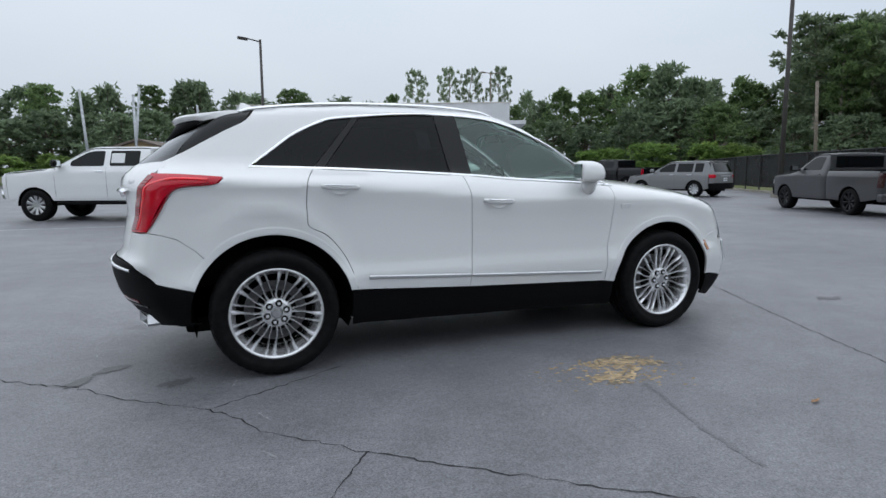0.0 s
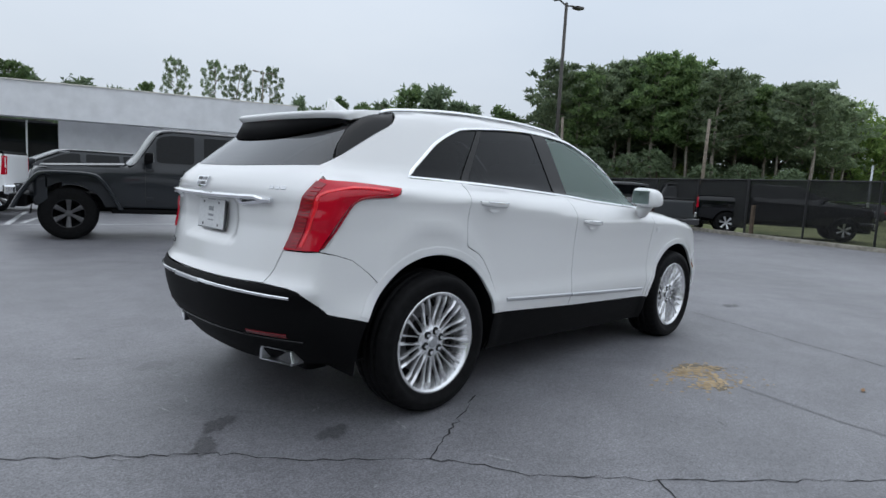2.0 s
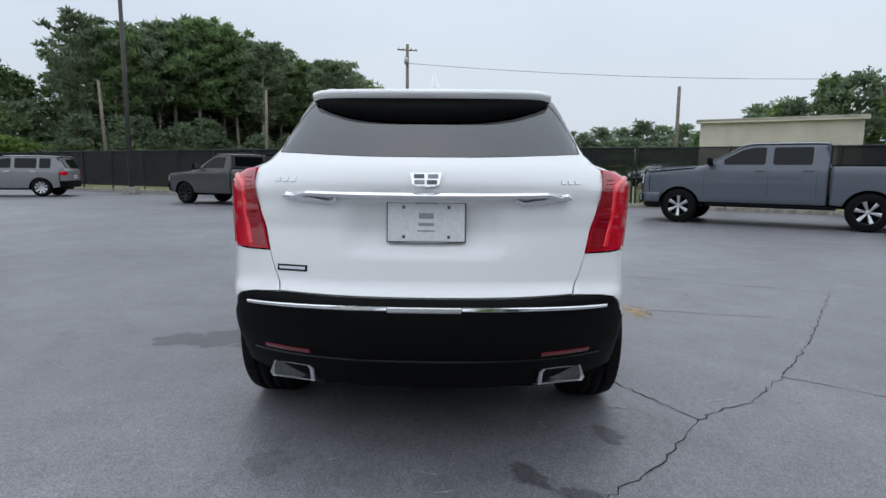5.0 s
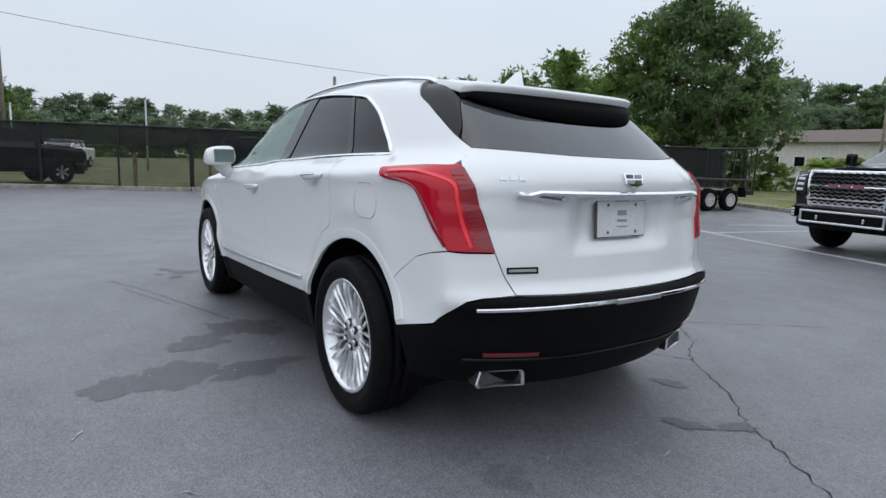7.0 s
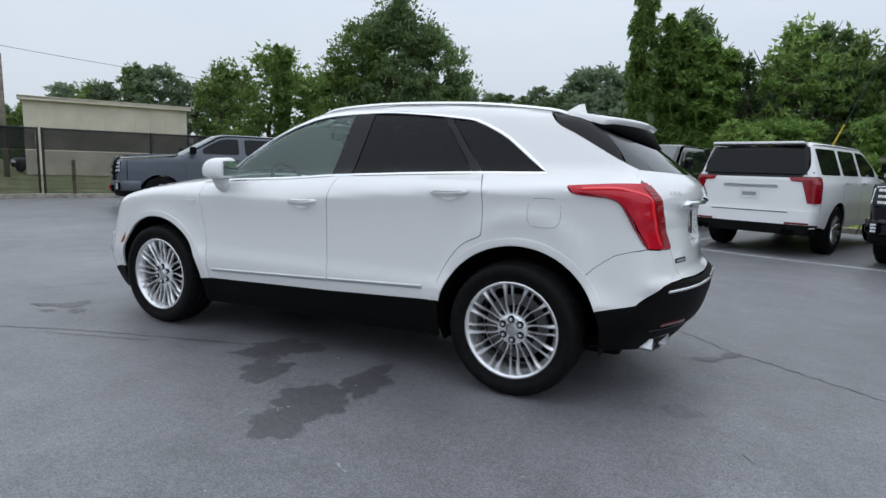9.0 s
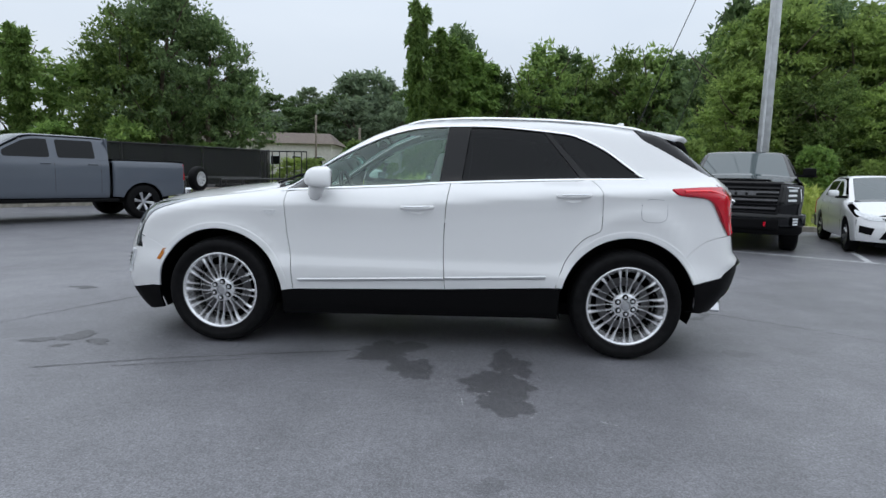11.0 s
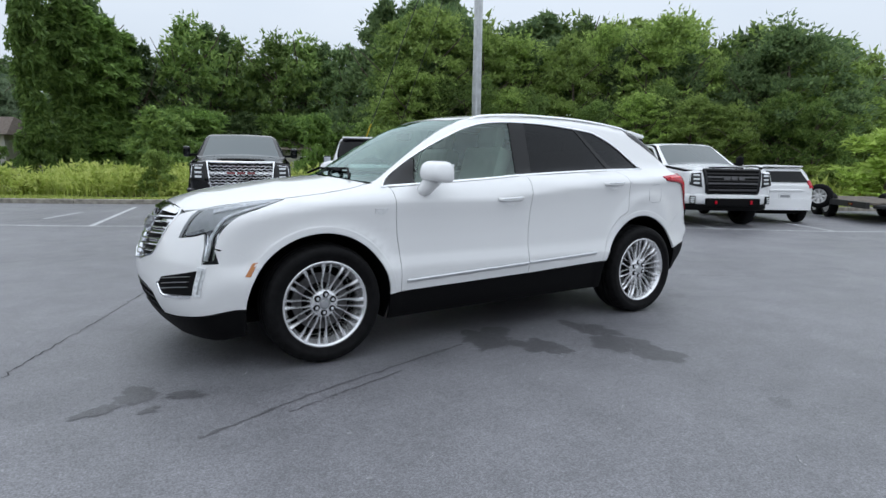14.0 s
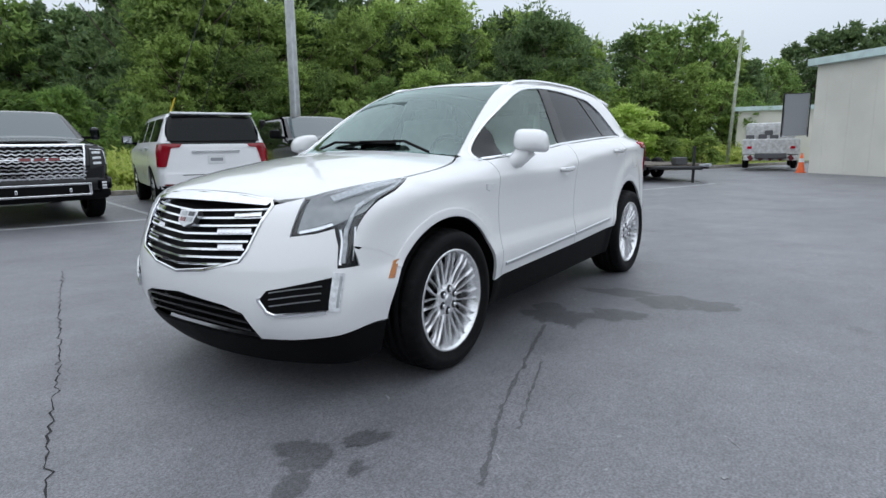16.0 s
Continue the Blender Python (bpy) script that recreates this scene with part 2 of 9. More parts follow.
def panel(name, hull, outline, mapping, mat, parent, gap=0.0025, thick=0.016, off=0.0, step=0.05, sides=(1,), label=""):
    """A sheet of the hull inside an outline (points in space on the +y side or across), with turned-in edges."""
    poly = mapping.flat(np.array(outline, float))
    poly = densify(poly, step * 0.5)
    keep = np.linalg.norm(poly - np.roll(poly, 1, 0), axis=1) > 1e-4
    poly = shrink(poly[keep], gap)
    lo, hi = poly.min(0), poly.max(0)
    gx, gy = np.meshgrid(np.arange(lo[0] + step / 2, hi[0], step), np.arange(lo[1] + step / 2, hi[1], step * 0.8))
    q = np.stack([gx.ravel(), gy.ravel()], 1)
    if len(q):
        q = q[inside(poly, q)]
    if len(q):
        near = np.min(np.linalg.norm(q[:, None] - poly[None], axis=2), axis=1)
        q = q[near > step * 0.35]
    pts = np.concatenate([poly, q]) if len(q) else poly
    n = len(poly)
    got = geometry.delaunay_2d_cdt([Vector(p) for p in pts], [(i, (i + 1) % n) for i in range(n)], [], 1, 1e-6)
    flat = np.array([tuple(v) for v in got[0]])
    tris = [tuple(f) for f in got[2]]
    place = mapping.lift(hull, flat)
    nor = hull.normal(place)
    place = place + off * nor
    v = np.concatenate([place, place - thick * nor])
    m = len(place)
    face_n = lambda f: np.cross(v[f[1]] - v[f[0]], v[f[2]] - v[f[0]])
    tris = [f if face_n(f) @ nor[f[0]] > 0 else f[::-1] for f in tris]
    count = {}
    for f in tris:
        for a, b in zip(f, f[1:] + f[:1]):
            count[(a, b)] = 1
    rim = [(b, a, a + m, b + m) for a, b in count if (b, a) not in count]
    faces = tris + rim
    made = []
    for s in sides:
        vv, nn = v * (1, s, 1), nor * (1, s, 1)
        ff = faces if s > 0 else [f[::-1] for f in faces]
        loops = []
        for f in ff:
            if len(f) == 3:
                loops += [nn[i] for i in f]
            else:
                g = np.cross(vv[f[1]] - vv[f[0]], vv[f[2]] - vv[f[0]])
                loops += [g / max(np.linalg.norm(g), 1e-9)] * 4
        made.append(part(name, mesh_of(name, vv, ff, mat, True, loops), None, parent, label))
    return made


def strip(name, hull, pts, mat, parent, width=0.016, out=0.006, back=0.01, sides=(1,), closed=False, label="", taper=False):
    """A bar that follows points on the hull, with a rounded section."""
    p = np.array(pts, float)
    nor = hull.normal(p)
    t = np.roll(p, -1, 0) - np.roll(p, 1, 0)
    if not closed:
        t[0], t[-1] = p[1] - p[0], p[-1] - p[-2]
    t /= np.maximum(np.linalg.norm(t, axis=1, keepdims=True), 1e-9)
    s = np.cross(nor, t)
    sect = [(-0.5, -back), (-0.5, out * 0.5), (-0.3, out), (0.3, out), (0.5, out * 0.5), (0.5, -back)]
    k, n = len(sect), len(p)
    grow = np.ones(n)
    if taper:
        grow = np.clip(np.minimum(np.arange(n), np.arange(n)[::-1]) / (0.25 * n), 0.15, 1)
    v = np.concatenate([p + s * width * a * grow[:, None] + nor * b for a, b in sect])
    faces = []
    for i in range(n if closed else n - 1):
        j = (i + 1) % n
        for a in range(k):
            b = (a + 1) % k
            faces.append((a * n + i, a * n + j, b * n + j, b * n + i))
    if not closed:
        faces += [tuple(a * n for a in range(k)), tuple(a * n + n - 1 for a in reversed(range(k)))]
    made = []
    for sd in sides:
        ff = faces if sd > 0 else [f[::-1] for f in faces]
        me = mesh_of(name, v * (1, sd, 1), ff, mat, False)
        bm = bmesh.new()
        bm.from_mesh(me)
        bmesh.ops.recalc_face_normals(bm, faces=bm.faces)
        bm.to_mesh(me)
        bm.free()
        made.append(part(name, me, None, parent, label))
    return made


def block(bm, size, m, bevel=0.0, seg=2):
    """A bevelled box added to a bmesh."""
    made = bmesh.ops.create_cube(bm, size=1, matrix=m @ Matrix.Diagonal((*size, 1)))
    if bevel:
        edges = list({e for v in made["verts"] for e in v.link_edges})
        bmesh.ops.bevel(bm, geom=edges, offset=bevel, segments=seg, profile=0.6, affect="EDGES", clamp_overlap=True)
    return bm


def box_part(name, size, m, mat, parent=None, bevel=0.01, label="", seg=2):
    return part(name, block(bmesh.new(), size, m, bevel, seg), mat, parent, label)


def lathe(profile, seg=48, axis="y"):
    """A bmesh turned from (radius, offset) pairs about the axis."""
    bm = bmesh.new()
    rings = []
    for r, o in profile:
        ring = []
        for i in range(seg):
            a = 2 * math.pi * i / seg
            c, s = r * math.cos(a), r * math.sin(a)
            ring.append(bm.verts.new({"y": (c, o, s), "z": (c, s, o), "x": (o, c, s)}[axis]))
        rings.append(ring)
    for a, b in zip(rings, rings[1:]):
        for i in range(seg):
            j = (i + 1) % seg
            bm.faces.new((a[i], a[j], b[j], b[i]))
    bmesh.ops.recalc_face_normals(bm, faces=bm.faces)
    return bm


def tube(pts, radius, seg=8, r_end=None):
    """A bmesh pipe along points, open paths closed at both ends."""
    p = np.array(pts, float)
    bm = bmesh.new()
    rings = []
    n = len(p)
    for i in range(n):
        t = p[min(i + 1, n - 1)] - p[max(i - 1, 0)]
        t = t / max(np.linalg.norm(t), 1e-9)
        u = np.cross(t, (0, 0, 1) if abs(t[2]) < 0.9 else (1, 0, 0))
        u /= np.linalg.norm(u)
        w = np.cross(t, u)
        r = radius if r_end is None else radius + (r_end - radius) * i / (n - 1)
        rings.append([bm.verts.new(p[i] + r * (math.cos(a) * u + math.sin(a) * w)) for a in np.arange(seg) * 2 * math.pi / seg])
    for a, b in zip(rings, rings[1:]):
        for i in range(seg):
            bm.faces.new((a[i], a[(i + 1) % seg], b[(i + 1) % seg], b[i]))
    bm.faces.new(rings[0][::-1])
    bm.faces.new(rings[-1])
    bmesh.ops.recalc_face_normals(bm, faces=bm.faces)
    return bm


# ---------------------------------------------------------------- the white crossover
_w = table([(0.15, 0.83), (0.3, 0.885), (0.42, 0.91), (0.5, 0.928), (0.56, 0.934), (0.66, 0.915), (0.8, 0.916), (0.92, 0.926), (1.005, 0.939), (1.03, 0.941), (1.05, 0.934), (1.10, 0.905),
            (1.14, 0.868), (1.175, 0.815), (1.20, 0.792), (1.24, 0.775), (1.3, 0.749), (1.4, 0.703), (1.5, 0.657), (1.58, 0.620), (1.65, 0.585), (1.7, 0.54)], 0.011)
_zc = table([(-2.1, 1.50), (-2.0, 1.525), (-1.8, 1.565), (-1.5, 1.612), (-1.2, 1.645), (-0.8, 1.668), (-0.4, 1.672), (0.0, 1.655), (0.24, 1.622), (0.48, 1.535),
             (0.71, 1.41), (0.95, 1.262), (1.1, 1.168), (1.25, 1.15), (1.5, 1.125), (1.8, 1.083), (2.0, 1.045), (2.2, 0.985), (2.32, 0.92), (2.42, 0.82)], 0.035)
_rc = table([(0.15, -2.08), (0.25, -2.16), (0.35, -2.25), (0.48, -2.345), (0.6, -2.375), (0.675, -2.378), (0.705, -2.345), (0.74, -2.305), (0.86, -2.285), (0.97, -2.262),
             (1.06, -2.268), (1.13, -2.30), (1.2, -2.275), (1.26, -2.20), (1.36, -2.075), (1.46, -1.945), (1.56, -1.81), (1.66, -1.68)], 0.012)
_fc = table([(0.15, 2.21), (0.25, 2.315), (0.36, 2.375), (0.45, 2.40), (0.55, 2.412), (0.65, 2.405), (0.75, 2.37), (0.88, 2.315), (0.97, 2.27), (1.1, 2.2)], 0.025)


def _ease(v, a, b):
    t = np.clip((v - a) / (b - a), 0, 1)
    return t * t * (3 - 2 * t)


def _car_side(x, z):
    # the shoulder crease climbs towards the tail
    z = z - np.clip(-0.10 * x, -0.02, 0.17) * _ease(z, 0.60, 0.98) * (1 - _ease(z, 1.08, 1.30))
    rear = np.clip((-x - 0.9) / 1.3, 0, None)
    front = np.clip((x - 1.35) / 1.0, 0, None)
    y = _w(z) - (0.085 + 0.05 * np.clip((z - 1.0) / 0.3, 0, 1)) * rear**2 - 0.13 * front**2
    for wx in (1.43, -1.43):
        r = np.hypot(x - wx, z - 0.37)
        y = y + 0.014 * np.exp(-(((r - 0.475) / 0.06) ** 2)) * (z > 0.2)
    return y


CAR = Hull(
    _car_side,
    lambda y, z: _fc(z) - (0.29 + 0.085 * _ease(z, 0.40, 0.62)) * (y / 0.95) ** 2.7 - 0.045 * y,
    lambda y, z: _rc(z) + (0.22 + 0.10 * np.clip((0.72 - z) / 0.1, 0, 1) + 0.15 * _ease(z, 1.0, 1.25)) * (y / 0.9) ** 2.6 + 0.042 * (1 - _ease(np.abs(y), 0.22, 0.34)) * _ease(z, 0.84, 0.92) * (1 - _ease(z, 1.075, 1.10)),
    lambda x, y: _zc(x + 0.11 * (y / 0.65) ** 2) - 0.035 * (y / 0.65) ** 2.2,
    0.03,
)
SIDE, TOPM, FRONTM, REARM = SideMap(), TopMap(), RoundMap(1.05, 1), RoundMap(-1.1, -1)
BOTH = (1, -1)


def arc(cx, cz, r, a0, a1, n=24):
    return [(cx + r * math.cos(radians(a)), cz + r * math.sin(radians(a))) for a in np.linspace(a0, a1, n)]


def wheel_for(radius, width, rim_r, mat_rim, spokes, label, mat_face=None, dish=0.035):
    """A wheel about y, its face at +y: a rim with its tyre, spokes, nuts, cap and disc."""
    w = width / 2
    rim = part("wheel", lathe([(rim_r - 0.03, -w), (rim_r + 0.004, -w), (rim_r + 0.004, -w + 0.02), (rim_r - 0.03, -w + 0.04), (rim_r - 0.035, w - 0.05),
                               (rim_r - 0.012, w - 0.018), (rim_r - 0.008, w + 0.004), (rim_r + 0.006, w + 0.004), (rim_r + 0.006, w - 0.02), (rim_r - 0.02, w - 0.04)], 64), mat_rim, None, label, True)
    th = radius - rim_r
    prof = [(rim_r - 0.004, -w), (rim_r + 0.25 * th, -w - 0.012), (rim_r + 0.6 * th, -w - 0.018), (rim_r + 0.85 * th, -w - 0.006), (radius - 0.006, -w + 0.018), (radius, -w + 0.04)]
    for g in (-0.5, 0.0, 0.5):
        prof += [(radius + 0.001, g * w * 0.9 - 0.008), (radius - 0.008, g * w * 0.9 - 0.006), (radius - 0.008, g * w * 0.9 + 0.006), (radius + 0.001, g * w * 0.9 + 0.008)]
    prof += [(radius, w - 0.04), (radius - 0.006, w - 0.018), (rim_r + 0.85 * th, w + 0.006), (rim_r + 0.8 * th, w + 0.011), (rim_r + 0.6 * th, w + 0.018), (rim_r + 0.4 * th, w + 0.018), (rim_r + 0.36 * th, w + 0.014), (rim_r + 0.2 * th, w + 0.012), (rim_r, w)]
    tread = lathe(prof, 120)
    for k, v in enumerate(tread.verts):
        # shoulder blocks cut by cross grooves
        if math.hypot(v.co.x, v.co.z) > radius - 0.007 and abs(v.co.y) > w * 0.62 and (k % 120) % 3 == 0:
            v.co.x, v.co.z = v.co.x * (1 - 0.008 / radius), v.co.z * (1 - 0.008 / radius)
    part("tyre", tread, RUBBER, rim, "black rubber tyre", True)
    part("brake_disc", lathe([(0.05, w - 0.11), (rim_r * 0.68, w - 0.11), (rim_r * 0.68, w - 0.13), (0.05, w - 0.13)], 40), DARK_METAL, rim)
    part("inner_hub", lathe([(0.004, w - 0.07), (0.085, w - 0.075), (0.1, w - 0.09), (rim_r - 0.03, w - 0.205), (rim_r - 0.03, w - 0.21), (0.004, w - 0.21)], 32), PLASTIC, rim)
    r0, r1 = 0.058, rim_r - 0.012
    kinds = []
    for half0, bend0 in ((spokes[1], spokes[2]), (spokes[1] * 0.62, -0.6 * spokes[2])):
        bm = bmesh.new()
        rings = []
        for i in range(11):
            t = i / 10
            half = half0 * (0.75 + 0.25 * math.cos(2 * math.pi * t) + 0.5 * t * t)
            y = w - dish * math.cos(t * 1.45) - 0.010 * max(0, t - 0.8) / 0.2
            bend = bend0 * math.sin(2 * math.pi * t * 0.8)
            rings.append([bm.verts.new((bend + a * half, y + b, r0 + (r1 - r0) * t)) for a, b in ((-1, -0.022), (-0.8, -0.006), (-0.12, 0.004), (0.12, 0.004), (0.8, -0.006), (1, -0.022))])
        for a, b in zip(rings, rings[1:]):
            for k in range(5):
                bm.faces.new((a[k], a[k + 1], b[k + 1], b[k]))
        bmesh.ops.recalc_face_normals(bm, faces=bm.faces)
        me = bpy.data.meshes.new("spoke")
        bm.to_mesh(me)
        bm.free()
        me.materials.append(mat_face or mat_rim)
        kinds.append(me)
    n = spokes[0]
    for i in range(n):
        a = 360 / n * i + (spokes[3] if i % 2 else -spokes[3])
        ob = new("spoke", kinds[i % 2])
        ob.parent = rim
        ob.matrix_basis = pose(0, 0, 0, 0, a, 0)
    part("hub_ring", lathe([(0.034, w - dish - 0.004), (0.036, w - dish + 0.009), (0.070, w - dish + 0.008), (0.084, w - dish + 0.001), (0.09, w - dish - 0.012)], 32), mat_face or mat_rim, rim)
    part("centre_cap", lathe([(0.001, w - dish + 0.016), (0.024, w - dish + 0.014), (0.032, w - dish + 0.004), (0.034, w - dish - 0.004)], 24), SATIN, rim)
    nut = lathe([(0.001, 0.010), (0.009, 0.010), (0.0115, 0.006), (0.012, -0.004)], 6)
    nut_me = bpy.data.meshes.new("lug_nut")
    nut.to_mesh(nut_me)
    nut.free()
    nut_me.materials.append(CHROME)
    well = lathe([(0.001, 0.0015), (0.021, 0.0015), (0.022, -0.004)], 14)
    well_me = bpy.data.meshes.new("nut_well")
    well.to_mesh(well_me)
    well.free()
    well_me.materials.append(GLOSS_BLACK)
    for i in range(6):
        a = radians(60 * i + 10)
        ob = new("lug_nut", nut_me)
        ob.parent = rim
        ob.location = (0.058 * math.cos(a), w - dish + 0.010, 0.058 * math.sin(a))
        ob = new("nut_well", well_me)
        ob.parent = rim
        ob.location = (0.058 * math.cos(a), w - dish + 0.008, 0.058 * math.sin(a))
    return rim


def put_wheel(proto, parent, x, y, z, left=True, roll=0):
    """A copy of a wheel with its parts under a vehicle."""
    ob = copy_thing(proto, pose(x, y, z, 0, roll, 0 if left else 180))
    ob.parent = parent
    return ob


def build_crossover():
    car = empty("car", "pearl white crossover with chrome wheels, parked on the asphalt lot", "car")
    S, R, F, T = CAR.SP, CAR.RP, CAR.FP, CAR.TP

    def side_pts(seq):
        return [S(x, z) for x, z in seq]

    dlo_low = spline([(1.0, 1.095), (0.88, 1.11), (0.17, 1.155), (-0.17, 1.182), (-0.94, 1.222), (-1.54, 1.24)], 5)
    dlo_top = spline([(-1.54, 1.24), (-1.38, 1.36), (-1.26, 1.445), (-1.10, 1.52), (-0.97, 1.551), (-0.54, 1.588), (-0.2, 1.59), (0.05, 1.571), (0.22, 1.531), (0.38, 1.47), (0.62, 1.352), (0.85, 1.208), (1.0, 1.095)], 5)
    f_gap = spline([(0.957, 1.095), (0.94, 0.82), (0.915, 0.65), (0.90, 0.405)], 6)
    m_gap = spline([(-0.20, 1.185), (-0.175, 1.0), (-0.165, 0.72), (-0.18, 0.445)], 6)
    r_gap = [*spline([(-1.17, 1.228), (-1.225, 1.15), (-1.235, 1.0), (-1.232, 0.90)], 5), *spline([(-1.22, 0.88), (-1.11, 0.82), (-1.01, 0.69), (-0.96, 0.56), (-0.94, 0.485)], 5)]
    belt = lambda x: float(np.interp(-x, -dlo_low[:, 0], dlo_low[:, 1]))

    # doors
    low_f = [(x, 0.405 + (0.9 - x) * 0.037) for x in np.linspace(0.9, -0.18, 8)]
    top_f = [(x, belt(x) - 0.006) for x in np.linspace(-0.2, 0.957, 12)]
    panel("front_door", CAR, side_pts([*f_gap, *low_f[1:], *m_gap[::-1][1:], *top_f[1:-1]]), SIDE, PAINT_WHITE, car, sides=BOTH)
    low_r = [(x, 0.445 + (-0.18 - x) * 0.052) for x in np.linspace(-0.18, -0.94, 8)]
    top_r = [(x, belt(x) - 0.006) for x in np.linspace(-1.17, -0.2, 10)]
    panel("rear_door", CAR, side_pts([*m_gap, *low_r[1:], *list(r_gap)[::-1][1:], *top_r[1:-1]]), SIDE, PAINT_WHITE, car, sides=BOTH)

    # front fender: door gap, arch, lamp edge, bonnet seam
    seam = spline([T(1.66, 0.775), T(1.4, 0.80), T(1.2, 0.765), T(1.06, 0.70)], 6)
    lamp_back = spline([S(2.055, 0.75), S(2.015, 0.85), S(1.925, 0.932), S(1.78, 0.985), S(1.63, 1.03)], 5)
    fender = [*[S(x, z) for x, z in f_gap[::-1]], S(1.0, 1.105), T(1.02, 0.70), *seam[::-1][1:], *lamp_back[::-1], S(1.93, 0.715), S(1.85, 0.672),
              *[S(x, z) for x, z in arc(1.44, 0.362, 0.458, 36, 176, 30)]]
    panel("front_fender", CAR, fender, SIDE, PAINT_WHITE, car, sides=BOTH)

    # body side with roof rail, pillars and rear quarter
    ws_edge = spline([T(1.02, 0.68), T(0.8, 0.628), T(0.55, 0.578), T(0.3, 0.530), T(0.17, 0.508)], 5)
    roof_edge = spline([T(0.17, 0.508), T(-0.2, 0.530), T(-0.7, 0.545), T(-1.2, 0.540), T(-1.48, 0.530)], 6)
    wrap_low = spline([T(-1.48, 0.530), S(-1.545, 1.520), S(-1.655, 1.462), S(-1.78, 1.393), S(-1.90, 1.326), S(-2.02, 1.268)], 5)
    tail_top = [S(-2.035, 1.20), S(-1.93, 1.197), S(-1.82, 1.19), S(-1.69, 1.18)]
    tail_low = spline([S(-1.69, 1.172), S(-1.74, 1.14), S(-1.9, 1.125), S(-1.965, 1.10), S(-2.01, 1.04), S(-2.06, 0.95), S(-2.10, 0.875)], 5)
    quarter = [S(x, z) for x, z in dlo_top[::-1] if x < 0.19] + [S(x, belt(x)) for x in np.linspace(-1.45, -1.19, 5)] + [S(x, z) for x, z in r_gap] + [S(-0.975, 0.487)] + \
        [S(x, z) for x, z in arc(-1.435, 0.38, 0.462, 13, 138, 30)] + [S(-1.86, 0.77), S(-1.95, 0.835), S(-2.03, 0.86)] + list(tail_low[::-1]) + tail_top[::-1] + list(wrap_low[::-1]) + list(roof_edge[::-1])[1:]
    panel("body_side", CAR, quarter, SIDE, PAINT_WHITE, car, sides=BOTH, gap=0.002)

    # windscreen pillar: a band from the screen's edge round to the side glass
    on_hull = lambda p: p + CAR.normal(p[None])[0] * CAR.depth(p[None])[0]
    wx = np.array([p[0] for p in ws_edge])
    rows = []
    for x in np.linspace(0.165, 1.02, 26):
        a = np.array([np.interp(-x, -wx, np.array([p[k] for p in ws_edge])) for k in range(3)]) if wx[0] > wx[-1] else T(x, 0.6)
        z = float(np.interp(-min(x, 0.995), -dlo_top[::-1, 0], dlo_top[::-1, 1]))
        b = S(x, z)
        row = []
        for t in np.linspace(0, 1, 9):
            p = a + (b - a) * t
            for _ in range(3):
                p = on_hull(p)
            row.append(p)
        row = [row[0] - CAR.normal(row[0][None])[0] * 0.02] + row + [row[-1] - CAR.normal(row[-1][None])[0] * 0.02]
        rows.append(row)
    for sy in BOTH:
        bm = bmesh.new()
        vs = [[bm.verts.new(p * (1, sy, 1)) for p in r] for r in rows]
        for r0, r1 in zip(vs, vs[1:]):
            for k in range(len(r0) - 1):
                bm.faces.new((r0[k], r0[k + 1], r1[k + 1], r1[k]))
        bmesh.ops.recalc_face_normals(bm, faces=bm.faces)
        if sum(f.normal.z for f in bm.faces) < 0:
            bmesh.ops.reverse_faces(bm, faces=bm.faces)
        part("windscreen_pillar", bm, PAINT_WHITE, car, smooth=True)

    # bonnet, windscreen, roof
    nose = spline([F(0.47, 0.945), F(0.3, 0.968), F(0.12, 0.978), F(0.0, 0.98)], 5)
    lamp_top = spline([T(1.66, 0.775), T(1.86, 0.70), T(2.0, 0.63), T(2.09, 0.58), F(0.47, 0.945)], 5)
    cowl = spline([T(1.06, 0.70), T(1.13, 0.48), T(1.175, 0.2), T(1.18, 0.0)], 5)
    half = [*lamp_top[:-1], *nose[:-1]]
    hood = half + [nose[-1]] + [p * (1, -1, 1) for p in half[::-1]] + [p * (1, -1, 1) for p in seam[1:]] + [p * (1, -1, 1) for p in cowl[1:-1]] + [cowl[-1]] + list(cowl[::-1][1:-1]) + list(seam[::-1][:-1])
    panel("bonnet", CAR, hood, TOPM, PAINT_WHITE, car, step=0.06)
    ws_low = spline([T(1.02, 0.675), T(1.10, 0.48), T(1.14, 0.2), T(1.145, 0.0)], 5)
    ws_top = spline([T(0.17, 0.503), T(0.25, 0.4), T(0.285, 0.2), T(0.29, 0.0)], 5)
    ws_in = [p * (1, 0.994, 1) for p in ws_edge]
    half = list(ws_low[::-1]) + ws_in[1:-1] + list(ws_top)
    wind = half + [p * (1, -1, 1) for p in half[::-1]][1:-1]
    panel("windscreen", CAR, wind, TOPM, SCREEN_GLASS, car, off=-0.004, thick=0.004, step=0.07)
    rear_edge = [T(-1.48, 0.530), T(-1.58, 0.4), T(-1.62, 0.2), T(-1.63, 0.0)]
    half = list(ws_top[::-1]) + list(roof_edge)[1:-1] + rear_edge
    half = [p - np.array([0.004, 0, 0]) if i < len(ws_top) else p for i, p in enumerate(half)]
    roof = half + [p * (1, -1, 1) for p in half[::-1]][1:-1]
    panel("roof_panel", CAR, roof, TOPM, PAINT_WHITE, car, step=0.07)
